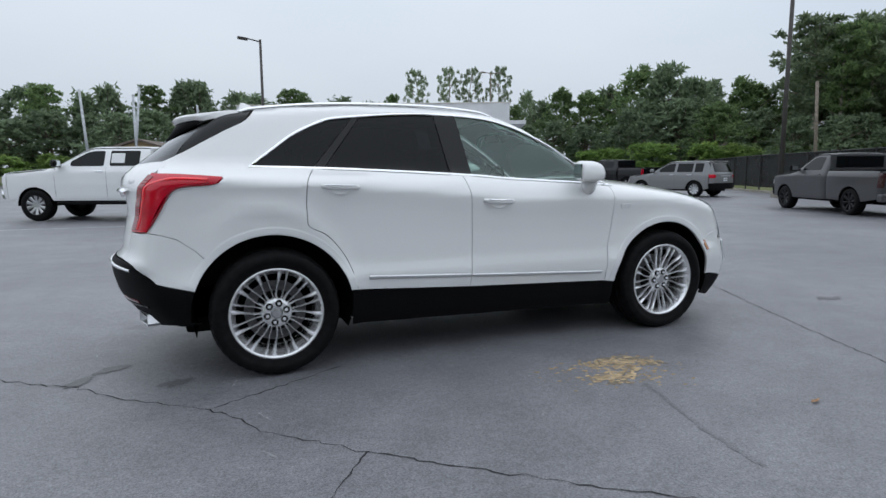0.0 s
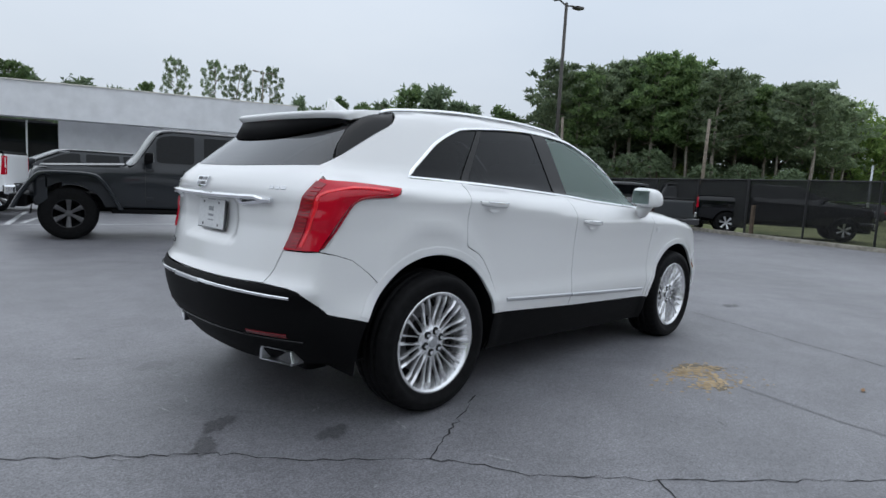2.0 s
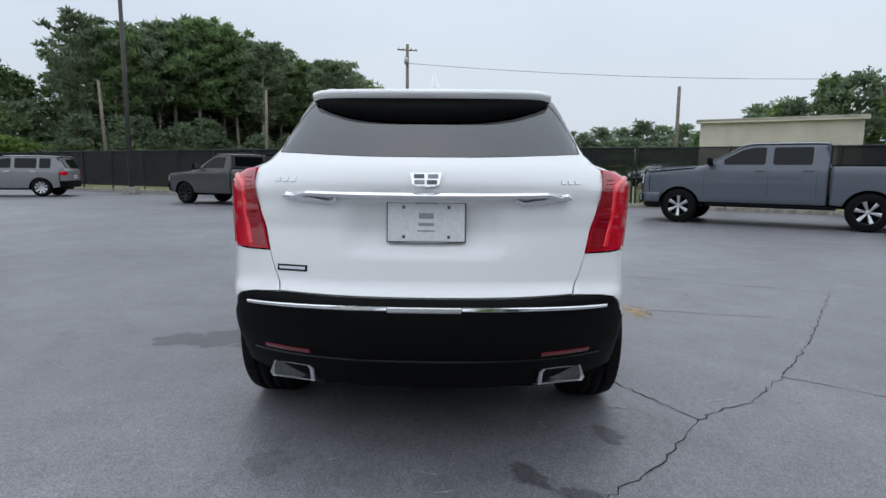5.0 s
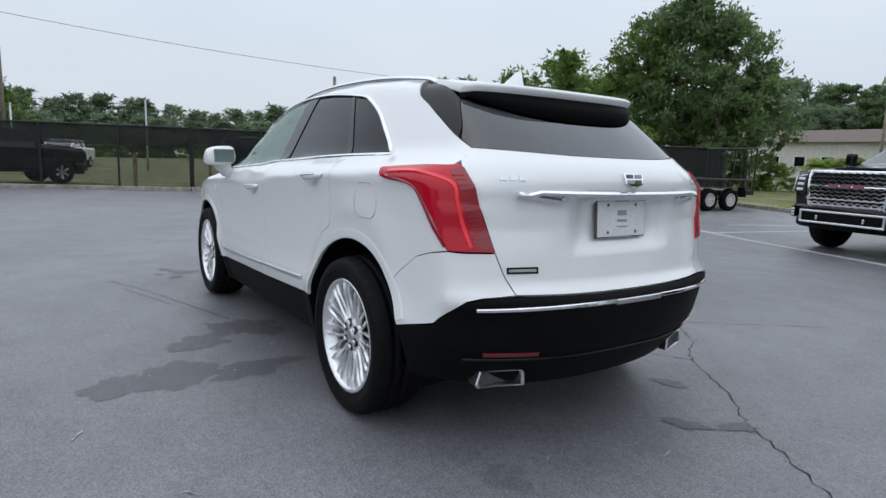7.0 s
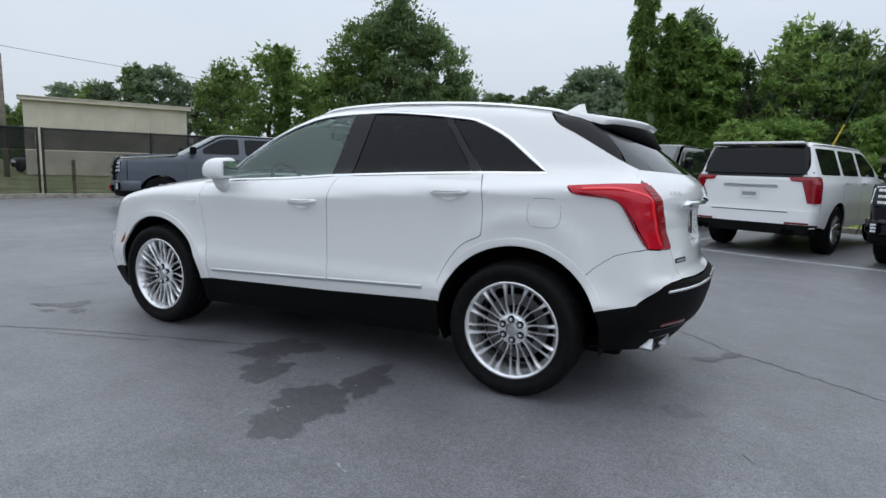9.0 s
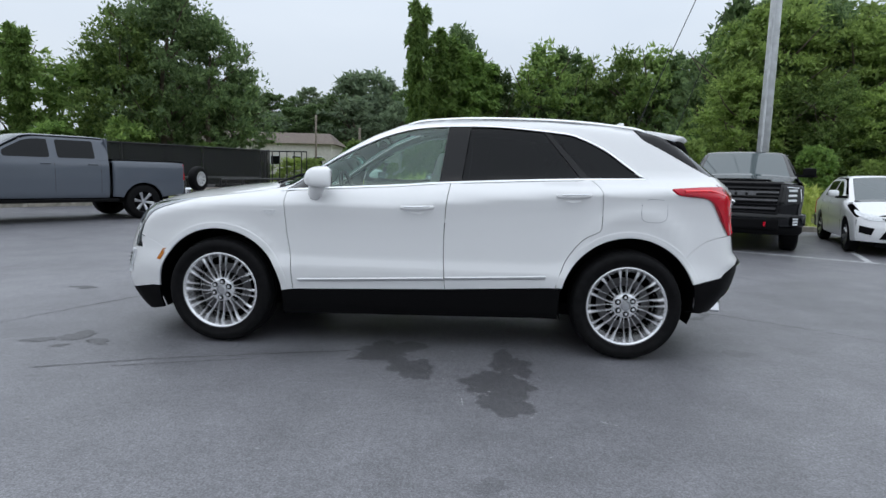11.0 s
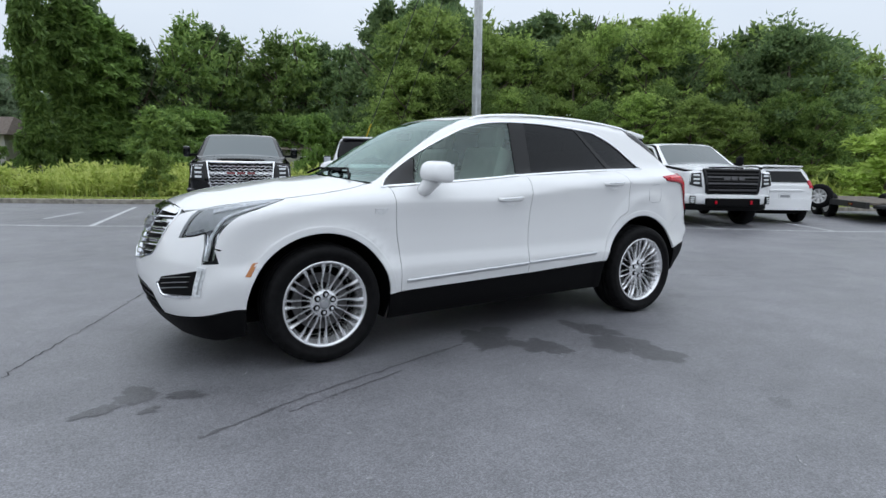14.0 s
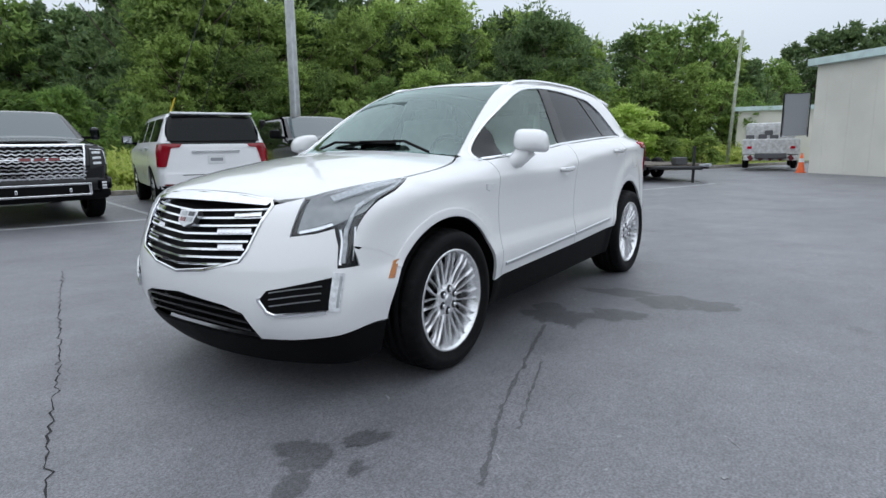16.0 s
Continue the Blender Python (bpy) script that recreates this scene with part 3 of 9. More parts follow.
    part("cowl_grille", mesh_of("cowl_grille", *sheet([p + np.array([0, 0, -0.012]) for p in cowl] + [p * (1, -1, 1) + np.array([0, 0, -0.012]) for p in cowl[::-1][1:]],
                                                       [p + np.array([-0.03, 0, -0.02]) for p in ws_low] + [p * (1, -1, 1) + np.array([-0.03, 0, -0.02]) for p in ws_low[::-1][1:]]), PLASTIC), None, car)
    for sy in BOTH:
        part("wiper", tube([T(1.12, 0.45 * sy + 0.1) + (0, 0, 0.015), T(1.03, 0.3 * sy) + (0, 0, 0.02), T(1.06, -0.15 * sy + 0.1) + (0, 0, 0.018)], 0.009, 6), PLASTIC, car)

    # roof rails and fin
    for sy in BOTH:
        pts = [T(x, 0.532) * (1, sy, 1) + (0, 0, h) for x, h in ((-1.58, -0.008), (-1.45, 0.004), (-1.0, 0.008), (-0.4, 0.008), (0.0, 0.006), (0.14, -0.008))]
        part("roof_rail", tube(spline(pts, 6), 0.015, 10), CHROME, car, "bright silver roof rail", True)
    fin = bmesh.new()
    rings = []
    for x, h, w in ((-1.38, 0.0, 0.012), (-1.44, 0.035, 0.02), (-1.50, 0.075, 0.014), (-1.535, 0.085, 0.008), (-1.56, 0.0, 0.02)):
        b = T(x, 0.0)
        rings.append([fin.verts.new((x, -w - 0.012, b[2] - 0.004)), fin.verts.new((x, -w * 0.3, b[2] + h)), fin.verts.new((x, w * 0.3, b[2] + h)), fin.verts.new((x, w + 0.012, b[2] - 0.004))])
    for a, b in zip(rings, rings[1:]):
        for i in range(3):
            fin.faces.new((a[i], a[i + 1], b[i + 1], b[i]))
    part("antenna_fin", fin, PAINT_WHITE, car, smooth=True)

    # side glass with pillars and bright surround
    b_top = lambda x: float(np.interp(-x, -dlo_top[::-1, 0], dlo_top[::-1, 1]))
    def glazed(name, xb0, xb1, xt0, xt1, mat, off=-0.006, thick=0.004):
        low = [(x, belt(x) + 0.004) for x in np.linspace(xb0, xb1, 8)]
        top = [(x, b_top(x) - 0.004) for x in np.linspace(xt1, xt0, 14)]
        return panel(name, CAR, side_pts(low + top), SIDE, mat, car, off=off, thick=thick, gap=0.001, sides=BOTH)
    glazed("front_window", 0.77, -0.115, 0.70, -0.165, TINT_GREEN)
    glazed("sail_panel", 0.985, 0.775, 0.975, 0.705, GLOSS_BLACK, -0.003)
    glazed("centre_pillar", -0.118, -0.272, -0.168, -0.325, GLOSS_BLACK, -0.001, 0.01)
    glazed("rear_window", -0.275, -1.10, -0.328, -0.835, TINT_DARK)
    glazed("rear_pillar_trim", -1.103, -1.165, -0.838, -0.885, GLOSS_BLACK, -0.002, 0.01)
    glazed("quarter_window", -1.168, -1.50, -0.888, -1.50, TINT_DARK)
    strip("window_surround", CAR, side_pts([*dlo_low[:-1], *dlo_top[:-1]]), CHROME, car, 0.02, 0.006, 0.012, BOTH, True)

    # door trim strips and handles
    strip("door_moulding", CAR, side_pts([(x, 0.476 + (0.86 - x) * 0.045) for x in np.linspace(0.86, -0.168, 12)]), SATIN, car, 0.022, 0.010, 0.004, BOTH)
    strip("door_moulding", CAR, side_pts([(x, 0.476 + (0.86 - x) * 0.047) for x in np.linspace(-0.182, -0.87, 10)]), SATIN, car, 0.022, 0.010, 0.004, BOTH)
    for hx, hz in ((0.02, 1.005), (-1.035, 1.113)):
        for sy in BOTH:
            n = CAR.normal(S(hx, hz)[None])[0] * (1, sy, 1)
            base = [S(hx + d, hz + 0.006 - 0.04 * d) * (1, sy, 1) for d in np.linspace(-0.115, 0.115, 9)]
            outs = [0.004, 0.026, 0.036, 0.04, 0.041, 0.04, 0.036, 0.026, 0.004]
            bm = bmesh.new()
            rings = []
            for p, o in zip(base, outs):
                h = 0.012 + 0.005 * (o / 0.041)
                rings.append([bm.verts.new(p + n * (o - 0.012) + np.array([0, 0, -h])), bm.verts.new(p + n * o + np.array([0, 0, -h * 0.4])), bm.verts.new(p + n * o + np.array([0, 0, h * 0.6])), bm.verts.new(p + n * (o - 0.012) + np.array([0, 0, h]))])
            for a, b in zip(rings, rings[1:]):
                for i in range(4):
                    bm.faces.new((a[i], a[(i + 1) % 4], b[(i + 1) % 4], b[i]))
            bmesh.ops.recalc_face_normals(bm, faces=bm.faces)
            handle = part("door_handle", bm, PAINT_WHITE, car, smooth=True)
            part("handle_strip", tube([p + n * (o + 0.001) + np.array([0, 0, 0.012]) for p, o in zip(base[1:-1], outs[1:-1])], 0.004, 6), CHROME, handle, "chrome handle strip")
            cup = lathe([(0.004, -0.002), (0.03, 0.001), (0.052, 0.0035)], 20)
            bmesh.ops.transform(cup, matrix=Matrix.Translation(S(hx, hz - 0.012) * (1, sy, 1) - n * 0.002) @ Matrix.Diagonal((1.1, sy, 0.55, 1)), verts=cup.verts)
            part("handle_recess", cup, PAINT_WHITE, handle, smooth=True)
    for sy in BOTH:
        crest = [S(1.055 + dx, 0.945 + dz) for dx, dz in ((-0.045, 0.022), (0.045, 0.022), (0.038, -0.008), (0, -0.022), (-0.038, -0.008))]
        panel("fender_badge", CAR, crest, SIDE, PLATE_WHITE, car, off=0.004, thick=0.006, gap=0, step=0.02, sides=(sy,))
    cap = [(-1.578 + 0.088 * np.sign(math.cos(a)) * abs(math.cos(a)) ** 0.6, 1.032 + 0.078 * np.sign(math.sin(a)) * abs(math.sin(a)) ** 0.6) for a in np.linspace(0, 2 * math.pi, 49)[:-1]]
    strip("fuel_flap_joint", CAR, side_pts(cap), PLATE_GREY, car, 0.0028, 0.0005, 0.002, (1,), True)
    under = [S(2.03, 0.735), S(1.985, 0.765), S(1.80, 0.72), S(1.81, 0.63), S(1.95, 0.665), S(2.04, 0.69)]
    panel("fender_return", CAR, under, SIDE, PAINT_WHITE, car, off=-0.0025, thick=0.004, gap=0, step=0.03, sides=BOTH)
    mk = [S(1.83, 0.665), S(1.86, 0.66), S(1.905, 0.585), S(1.875, 0.582)]
    panel("side_marker", CAR, mk, FRONTM, AMBER, car, off=0.004, thick=0.012, gap=0, step=0.02, sides=BOTH)

    # raised lips round the arches
    for ax, az, ar, a0, a1 in ((1.44, 0.362, 0.458, 175, 34), (-1.435, 0.38, 0.462, 15, 158)):
        lip = [S(x, z) for x, z in arc(ax, az, ar + 0.026, a0, a1, 44)]
        strip("arch_lip", CAR, lip, PAINT_WHITE, car, 0.046, 0.0035, 0.006, BOTH)

    # sills, arch liners, floor
    sill = [(x, 0.40 + (0.9 - x) * 0.042) for x in np.linspace(0.985, -0.975, 14)]
    panel("sill_cladding", CAR, side_pts(sill + [(-0.97, 0.255), (0.98, 0.215)]), SIDE, PLASTIC, car, sides=BOTH, off=-0.004)
    for wx, cz, r in ((1.44, 0.362, 0.455), (-1.435, 0.38, 0.459)):
        for sy in BOTH:
            a = [(wx + r * math.cos(t), sy * 0.50, cz + r * math.sin(t)) for t in np.linspace(-0.3, math.pi + 0.3, 30)]
            b = [tuple(S(wx + (r + 0.003) * math.cos(t), cz + (r + 0.003) * math.sin(t)) * (1, sy, 1) - np.array((0, sy * 0.012, 0))) for t in np.linspace(-0.3, math.pi + 0.3, 30)]
            bm = bmesh.new()
            va, vb, vc = [bm.verts.new(p) for p in a], [bm.verts.new(p) for p in b], [bm.verts.new((p[0], sy * 0.50, max(0.3, min(p[2], 0.3)))) for p in a]
            for i in range(29):
                bm.faces.new((va[i], va[i + 1], vb[i + 1], vb[i]))
                bm.faces.new((va[i], va[i + 1], vc[i + 1], vc[i]))
            part("arch_liner", bm, PLASTIC, car)
    box_part("underbody", (3.9, 1.0, 0.32), pose(0, 0, 0.36), PLASTIC, car, 0.03)
    box_part("floor_pan", (1.86, 1.62, 0.5), pose(0.0, 0, 0.52), CARPET, car, 0.03)
    box_part("engine_bay", (1.0, 0.98, 0.45), pose(1.55, 0, 0.66), CARPET, car, 0.02)
    box_part("boot_floor", (0.95, 0.98, 0.4), pose(-1.55, 0, 0.7), CARPET, car, 0.02)
    return car


def sheet(a, b):
    """Vertices and quads between two equal rows of points."""
    n = len(a)
    return [*a, *b], [(i, i + 1, n + i + 1, n + i) for i in range(n - 1)]



def build_crossover_ends(car):
    """Lamps, grille, bumpers, tailgate, mirrors, wheels and cabin of the crossover."""
    S, R, F, T = CAR.SP, CAR.RP, CAR.FP, CAR.TP
    flip = lambda pts: [p * (1, -1, 1) for p in pts]

    # tail: lamp, gate, glass
    t_top = [S(-1.69, 1.18), S(-1.82, 1.19), S(-1.93, 1.197), S(-2.03, 1.20), R(0.73, 1.205)]
    t_in = spline([R(0.73, 1.205), R(0.70, 1.04), R(0.65, 0.87)], 6)
    t_low = [R(0.65, 0.87), R(0.76, 0.872), S(-2.10, 0.875)]
    t_front = spline([S(-2.10, 0.875), S(-2.06, 0.95), S(-2.01, 1.04), S(-1.965, 1.10), S(-1.9, 1.125), S(-1.74, 1.14), S(-1.69, 1.172)], 5)
    lamp = [*t_top[:-1], *t_in[:-1], *t_low[:-1], *t_front]
    lamps = panel("tail_lamp", CAR, lamp, REARM, RED_LENS, car, off=0.008, thick=0.03, step=0.03, sides=BOTH, label="red tail lamp lens")
    for ob, sy in zip(lamps, BOTH):
        inner = [R(0.730, 1.192), R(0.716, 1.12), R(0.701, 1.04), R(0.679, 0.96), R(0.656, 0.882)]
        outer = [R(0.716, 0.882), R(0.738, 0.96), R(0.756, 1.04), R(0.767, 1.12), R(0.774, 1.18)]
        panel("dark_lens", CAR, inner + outer, REARM, DEEP_RED, ob, off=0.0105, thick=0.004, gap=0, step=0.03, sides=(sy,))
        for i in range(17):
            z = 0.895 + i * 0.0165
            yc = 0.698 + 0.065 * (z - 0.87) / 0.33
            row = [R(yc + d, z) * (1, sy, 1) for d in np.linspace(-0.012, 0.022, 3)]
            strip("lamp_rib", CAR, row, RED_LENS, ob, 0.005, 0.0135, -0.006)
        guide = spline([R(0.736, 0.89), R(0.757, 0.97), R(0.775, 1.06), R(0.785, 1.13), S(-1.98, 1.165), S(-1.92, 1.170), S(-1.85, 1.168), S(-1.77, 1.164)], 5)
        strip("light_guide", CAR, [p * (1, sy, 1) for p in guide], BRIGHT_RED, ob, 0.022, 0.0125, -0.006)
        rim = spline([S(-2.09, 0.89), S(-2.045, 0.96), S(-1.998, 1.045), S(-1.955, 1.108), S(-1.89, 1.133), S(-1.76, 1.148)], 5)
        strip("lens_edge", CAR, [p * (1, sy, 1) for p in rim], DEEP_RED, ob, 0.012, 0.0115, -0.006)
    gate_top = spline([R(0.67, 1.276), R(0.5, 1.266), R(0.25, 1.255), R(0.0, 1.253)], 4)
    gate_low = spline([R(0.592, 0.712), R(0.4, 0.708), R(0.2, 0.706), R(0, 0.705)], 4)
    half = [*gate_top[::-1], *t_in, R(0.62, 0.78), *gate_low]
    gate = half + flip(half[::-1])[1:-1]
    panel("tailgate", CAR, gate, REARM, PAINT_WHITE, car, step=0.045)
    g_up = spline([R(0.545, 1.50), R(0.3, 1.515), R(0, 1.52)], 4)
    half = [*gate_top[::-1], *spline([R(0.67, 1.276), R(0.62, 1.37), R(0.575, 1.46), R(0.545, 1.50)], 4)[1:], *g_up[1:]]
    panel("rear_screen", CAR, half + flip(half[::-1])[1:-1], REARM, TINT_MID, car, off=-0.003, thick=0.004, step=0.05)
    wrap = [*spline([T(-1.48, 0.530), S(-1.545, 1.520), S(-1.655, 1.462), S(-1.78, 1.393), S(-1.90, 1.326), S(-2.02, 1.268)], 5), R(0.67, 1.284), *spline([R(0.67, 1.284), R(0.62, 1.37), R(0.575, 1.46), R(0.545, 1.50)], 4)[1:], T(-1.70, 0.522), T(-1.58, 0.530)]
    panel("rear_side_glass", CAR, wrap, REARM, GLOSS_BLACK, car, off=-0.002, thick=0.006, sides=BOTH, gap=0.002)

    # spoiler: white top, gloss black underside
    sp = Hull(CAR.side, lambda y, z: 9 + 0 * y, lambda y, z: -9 + 0 * y, CAR.top, 0.02)
    ys = np.linspace(-0.575, 0.575, 25)
    tip_x = lambda y: -1.965 + 0.175 * (abs(y) / 0.575) ** 3.2
    fore = [sp.TP(-1.63 + 0.15 * (abs(y) / 0.545) ** 2.4, y * 0.94) for y in ys]
    mid = [sp.TP(0.5 * (f[0] + tip_x(y)), y * 0.95) + (0, 0, 0.008) for f, y in zip(fore, ys)]
    tip = [sp.TP(tip_x(y), y * 0.96) + (0, 0, 0.016) for y in ys]
    tip = [p + np.array([0, 0, -0.012 * (abs(y) / 0.6) ** 4]) for p, y in zip(tip, ys)]
    edge = [p + np.array([-0.012, 0, -0.016]) for p in tip]
    tip2 = [p + np.array([0.012, 0, -0.036]) for p in tip]
    under = [R(y * 0.9, 1.405 + 0.085 * (abs(y) / 0.575) ** 3) + np.array([-0.006, 0, 0]) for y in ys]
    bm = bmesh.new()
    rows = [[bm.verts.new(p) for p in r] for r in (fore, mid, tip, edge, tip2)]
    for a, b in zip(rows, rows[1:]):
        for i in range(len(ys) - 1):
            bm.faces.new((a[i], b[i], b[i + 1], a[i + 1]))
    for i in (0, len(ys) - 1):
        bm.faces.new([r[i] for r in rows])
    bmesh.ops.recalc_face_normals(bm, faces=bm.faces)
    top_part = part("spoiler", bm, PAINT_WHITE, car, smooth=True)
    bm = bmesh.new()
    rows = [[bm.verts.new(p) for p in r] for r in ([p + np.array([0.003, 0, 0]) for p in tip2], under, [p + np.array([0.12, 0, 0.05]) for p in under])]
    for a, b in zip(rows, rows[1:]):
        for i in range(len(ys) - 1):
            bm.faces.new((a[i], b[i], b[i + 1], a[i + 1]))
    bmesh.ops.recalc_face_normals(bm, faces=bm.faces)
    part("spoiler_underside", bm, PLASTIC, top_part, "black spoiler underside", True)
    part("high_brake_lamp", tube([tip2[i] + np.array([0.004, 0, 0.004]) for i in range(8, 17)], 0.006, 6), DARK_RED, top_part)

    # bright bar, badge, plate, lettering
    bar = [R(y, 1.108 - 0.012 * (abs(y) > 0.5)) for y in np.linspace(0.57, -0.57, 25)]
    strip("tailgate_bar", CAR, bar, CHROME, car, 0.021, 0.028, 0.004)
    for sy in BOTH:
        strip("bar_wing", CAR, [R(y, z) * (1, sy, 1) for y, z in ((0.565, 1.10), (0.48, 1.085), (0.38, 1.075), (0.35, 1.09))], CHROME, car, 0.024, 0.02, 0.004)
    shield = [R(0.062, 1.185), R(-0.062, 1.185), R(-0.052, 1.142), R(0, 1.128), R(0.052, 1.142)]
    badge = panel("badge", CAR, shield, REARM, CHROME, car, off=0.012, thick=0.014, gap=0, step=0.02)[0]
    for y, z, mat in ((0.026, 1.172, DARK_METAL), (-0.028, 1.172, PLATE_GREY), (0.024, 1.15, PLATE_GREY), (-0.024, 1.15, DARK_METAL)):
        panel("badge_field", CAR, [R(y + 0.02, z + 0.008), R(y - 0.02, z + 0.008), R(y - 0.02, z - 0.007), R(y + 0.02, z - 0.007)], REARM, mat, badge, off=0.0145, thick=0.002, gap=0, step=0.02)
    base = R(0, 0.99)
    tilt = pose(base[0] - 0.022, 0, 0.993, 90, 0, -90) @ pose(0, 0, 0, -4, 0, 0)
    frame_part = box_part("plate_frame", (0.318, 0.162, 0.012), tilt, DARK_METAL, car, 0.004)
    box_part("plate", (0.308, 0.152, 0.006), tilt @ pose(0, 0, 0.005), PLATE_WHITE, frame_part, 0.002, "white paper dealer plate")
    for x, y, w, h in ((0, 0.026, 0.058, 0.022), (0, -0.008, 0.062, 0.012), (0, -0.034, 0.07, 0.006), (0, 0.077, 0.09, 0.007), (0, -0.077, 0.16, 0.007)):
        box_part("print_bar", (w, h, 0.001), tilt @ pose(x, y, 0.0086), PLATE_GREY, frame_part, 0)
    for x in (-0.09, 0.09):
        for y in (-0.058, 0.06):
            box_part("plate_screw", (0.012, 0.012, 0.004), tilt @ pose(x, y, 0.009), DARK_METAL, frame_part, 0.003)

    def on_rear(y, z, off=0.001):
        p = R(y, z)
        n = Vector(CAR.normal(p[None])[0])
        right = Vector((0, 0, 1)).cross(n).normalized()
        up = n.cross(right)
        return Matrix.Translation(Vector(p) + n * off) @ Matrix((right, up, n)).transposed().to_4x4()

    for y, w in ((0.612, 0.03), (0.577, 0.03), (0.542, 0.03)):
        box_part("model_script", (0.027, 0.02, 0.004), on_rear(y, 1.158), SATIN, car, 0.001)
    for y in (-0.55, -0.58, -0.61):
        box_part("engine_script", (0.024, 0.017, 0.004), on_rear(y, 1.155), SATIN, car, 0.001)
    lab = box_part("dealer_badge", (0.135, 0.026, 0.004), on_rear(0.545, 0.802), GLOSS_BLACK, car, 0.001, "black dealer name strip")
    box_part("name_bar", (0.118, 0.011, 0.001), on_rear(0.545, 0.802, 0.0038), SATIN, lab, 0)

    # rear bumper: white corner, black lower, bright strip, reflectors, tail pipes
    corner = [S(-1.86, 0.77), S(-1.95, 0.835), S(-2.03, 0.86), S(-2.10, 0.873), R(0.76, 0.868), R(0.65, 0.868), R(0.62, 0.78), R(0.594, 0.712), R(0.72, 0.703), R(0.775, 0.690),
              R(0.805, 0.660), R(0.825, 0.625), R(0.84, 0.602), S(-2.07, 0.588), S(-1.96, 0.560), *[S(x, z) for x, z in arc(-1.435, 0.38, 0.462, 160, 138, 8)]]
    panel("rear_bumper_corner", CAR, corner, REARM, PAINT_WHITE, car, sides=BOTH, step=0.04, gap=0.0012)
    low_edge = [S(-1.84, 0.34), S(-1.95, 0.325), R(0.8, 0.33), R(0.6, 0.30), R(0.3, 0.285), R(0, 0.28)]
    up_edge = [R(0, 0.704), R(0.3, 0.704), R(0.594, 0.708), R(0.72, 0.700), R(0.775, 0.687), R(0.805, 0.657), R(0.825, 0.622), R(0.84, 0.599), S(-2.07, 0.585), S(-1.96, 0.557), S(-1.872, 0.540)]
    half = [*low_edge[::-1], *up_edge[::-1]]
    half = [*up_edge, *[S(x, z) for x, z in arc(-1.435, 0.38, 0.462, 162, 184, 6)], *low_edge]
    bumper = panel("rear_bumper", CAR, half + flip(half[::-1])[1:-1], REARM, PLASTIC, car, step=0.05, label="black plastic lower rear bumper")[0]
    strip("bumper_strip", CAR, [R(y, 0.668 - 0.012 * (abs(y) / 0.8) ** 2) for y in np.linspace(0.74, 0.145, 12)], CHROME, bumper, 0.017, 0.008, 0.004)
    strip("bumper_strip", CAR, [R(y, 0.668 - 0.012 * (abs(y) / 0.8) ** 2) for y in np.linspace(-0.145, -0.74, 12)], CHROME, bumper, 0.017, 0.008, 0.004)
    strip("step_plate", CAR, [R(y, 0.664) for y in np.linspace(0.143, -0.143, 8)], SATIN, bumper, 0.022, 0.007, 0.004)
    strip("bumper_groove", CAR, [R(y, 0.44) for y in np.linspace(0.74, -0.74, 25)], GLOSS_BLACK, bumper, 0.012, 0.006, 0.004)
    for sy in BOTH:
        strip("reflector", CAR, [R(y, 0.462) * (1, sy, 1) for y in np.linspace(0.68, 0.47, 6)], DARK_RED, bumper, 0.024, 0.004, 0.004)
        c = R(0.575, 0.36)
        ring = [(-0.105, -0.036), (0.095, -0.036), (0.105, -0.02), (0.085, 0.034), (-0.085, 0.038), (-0.10, 0.02)]
        bm = bmesh.new()
        rows = []
        for dx, s in ((0.10, 0.9), (-0.035, 1.0), (-0.04, 0.96), (-0.035, 0.83), (0.05, 0.78)):
            rows.append([bm.verts.new((c[0] + 0.003 + dx + (0.05 if y > 0 else -0.01) * (dx < 0), sy * (0.575 + y * s), 0.345 + z * s)) for y, z in ring])
        for a, b in zip(rows, rows[1:]):
            for i in range(6):
                bm.faces.new((a[i], a[(i + 1) % 6], b[(i + 1) % 6], b[i]))
        bmesh.ops.recalc_face_normals(bm, faces=bm.faces)
        pipe = part("tail_pipe", bm, SATIN, car, "bright trapezoid tail pipe")
        box_part("pipe_inside", (0.01, 0.17, 0.055), pose(c[0] + 0.02, sy * 0.575, 0.345), DARK_METAL, pipe, 0)

    # nose: lamp, grille, bumper
    lamp_back = spline([S(2.055, 0.75), S(2.015, 0.85), S(1.925, 0.932), S(1.78, 0.985), S(1.63, 1.03)], 5)
    lamp_top = spline([T(1.66, 0.775), T(1.86, 0.70), T(2.0, 0.63), T(2.09, 0.58)], 5)
    lamp_in = [F(0.60, 0.80), F(0.70, 0.815), F(0.762, 0.835), F(0.79, 0.76), F(0.80, 0.672), F(0.84, 0.672)]
    outline = [*lamp_back[1:], *lamp_top, *lamp_in]
    for sy in BOTH:
        hl = panel("headlamp", CAR, outline, FRONTM, LAMP_BLACK, car, off=-0.022, thick=0.004, gap=-0.012, step=0.03, sides=(sy,), label="clear headlamp with bright blades")[0]
        panel("lens", CAR, outline, FRONTM, CLEAR, hl, off=0.002, thick=0.003, step=0.04, sides=(sy,))
        mirror_pts = lambda pts: [p * (1, sy, 1) for p in pts]
        room = [F(0.618, 0.816), F(0.70, 0.829), F(0.748, 0.846), S(1.972, 0.905), S(1.90, 0.955), S(1.80, 0.992), S(1.70, 1.022), T(1.70, 0.750), T(1.86, 0.685), T(2.0, 0.615), T(2.07, 0.585)]
        panel("reflector_bowl", CAR, room, FRONTM, LAMP_DARK, hl, off=-0.017, thick=0.003, gap=0, step=0.03, sides=(sy,))
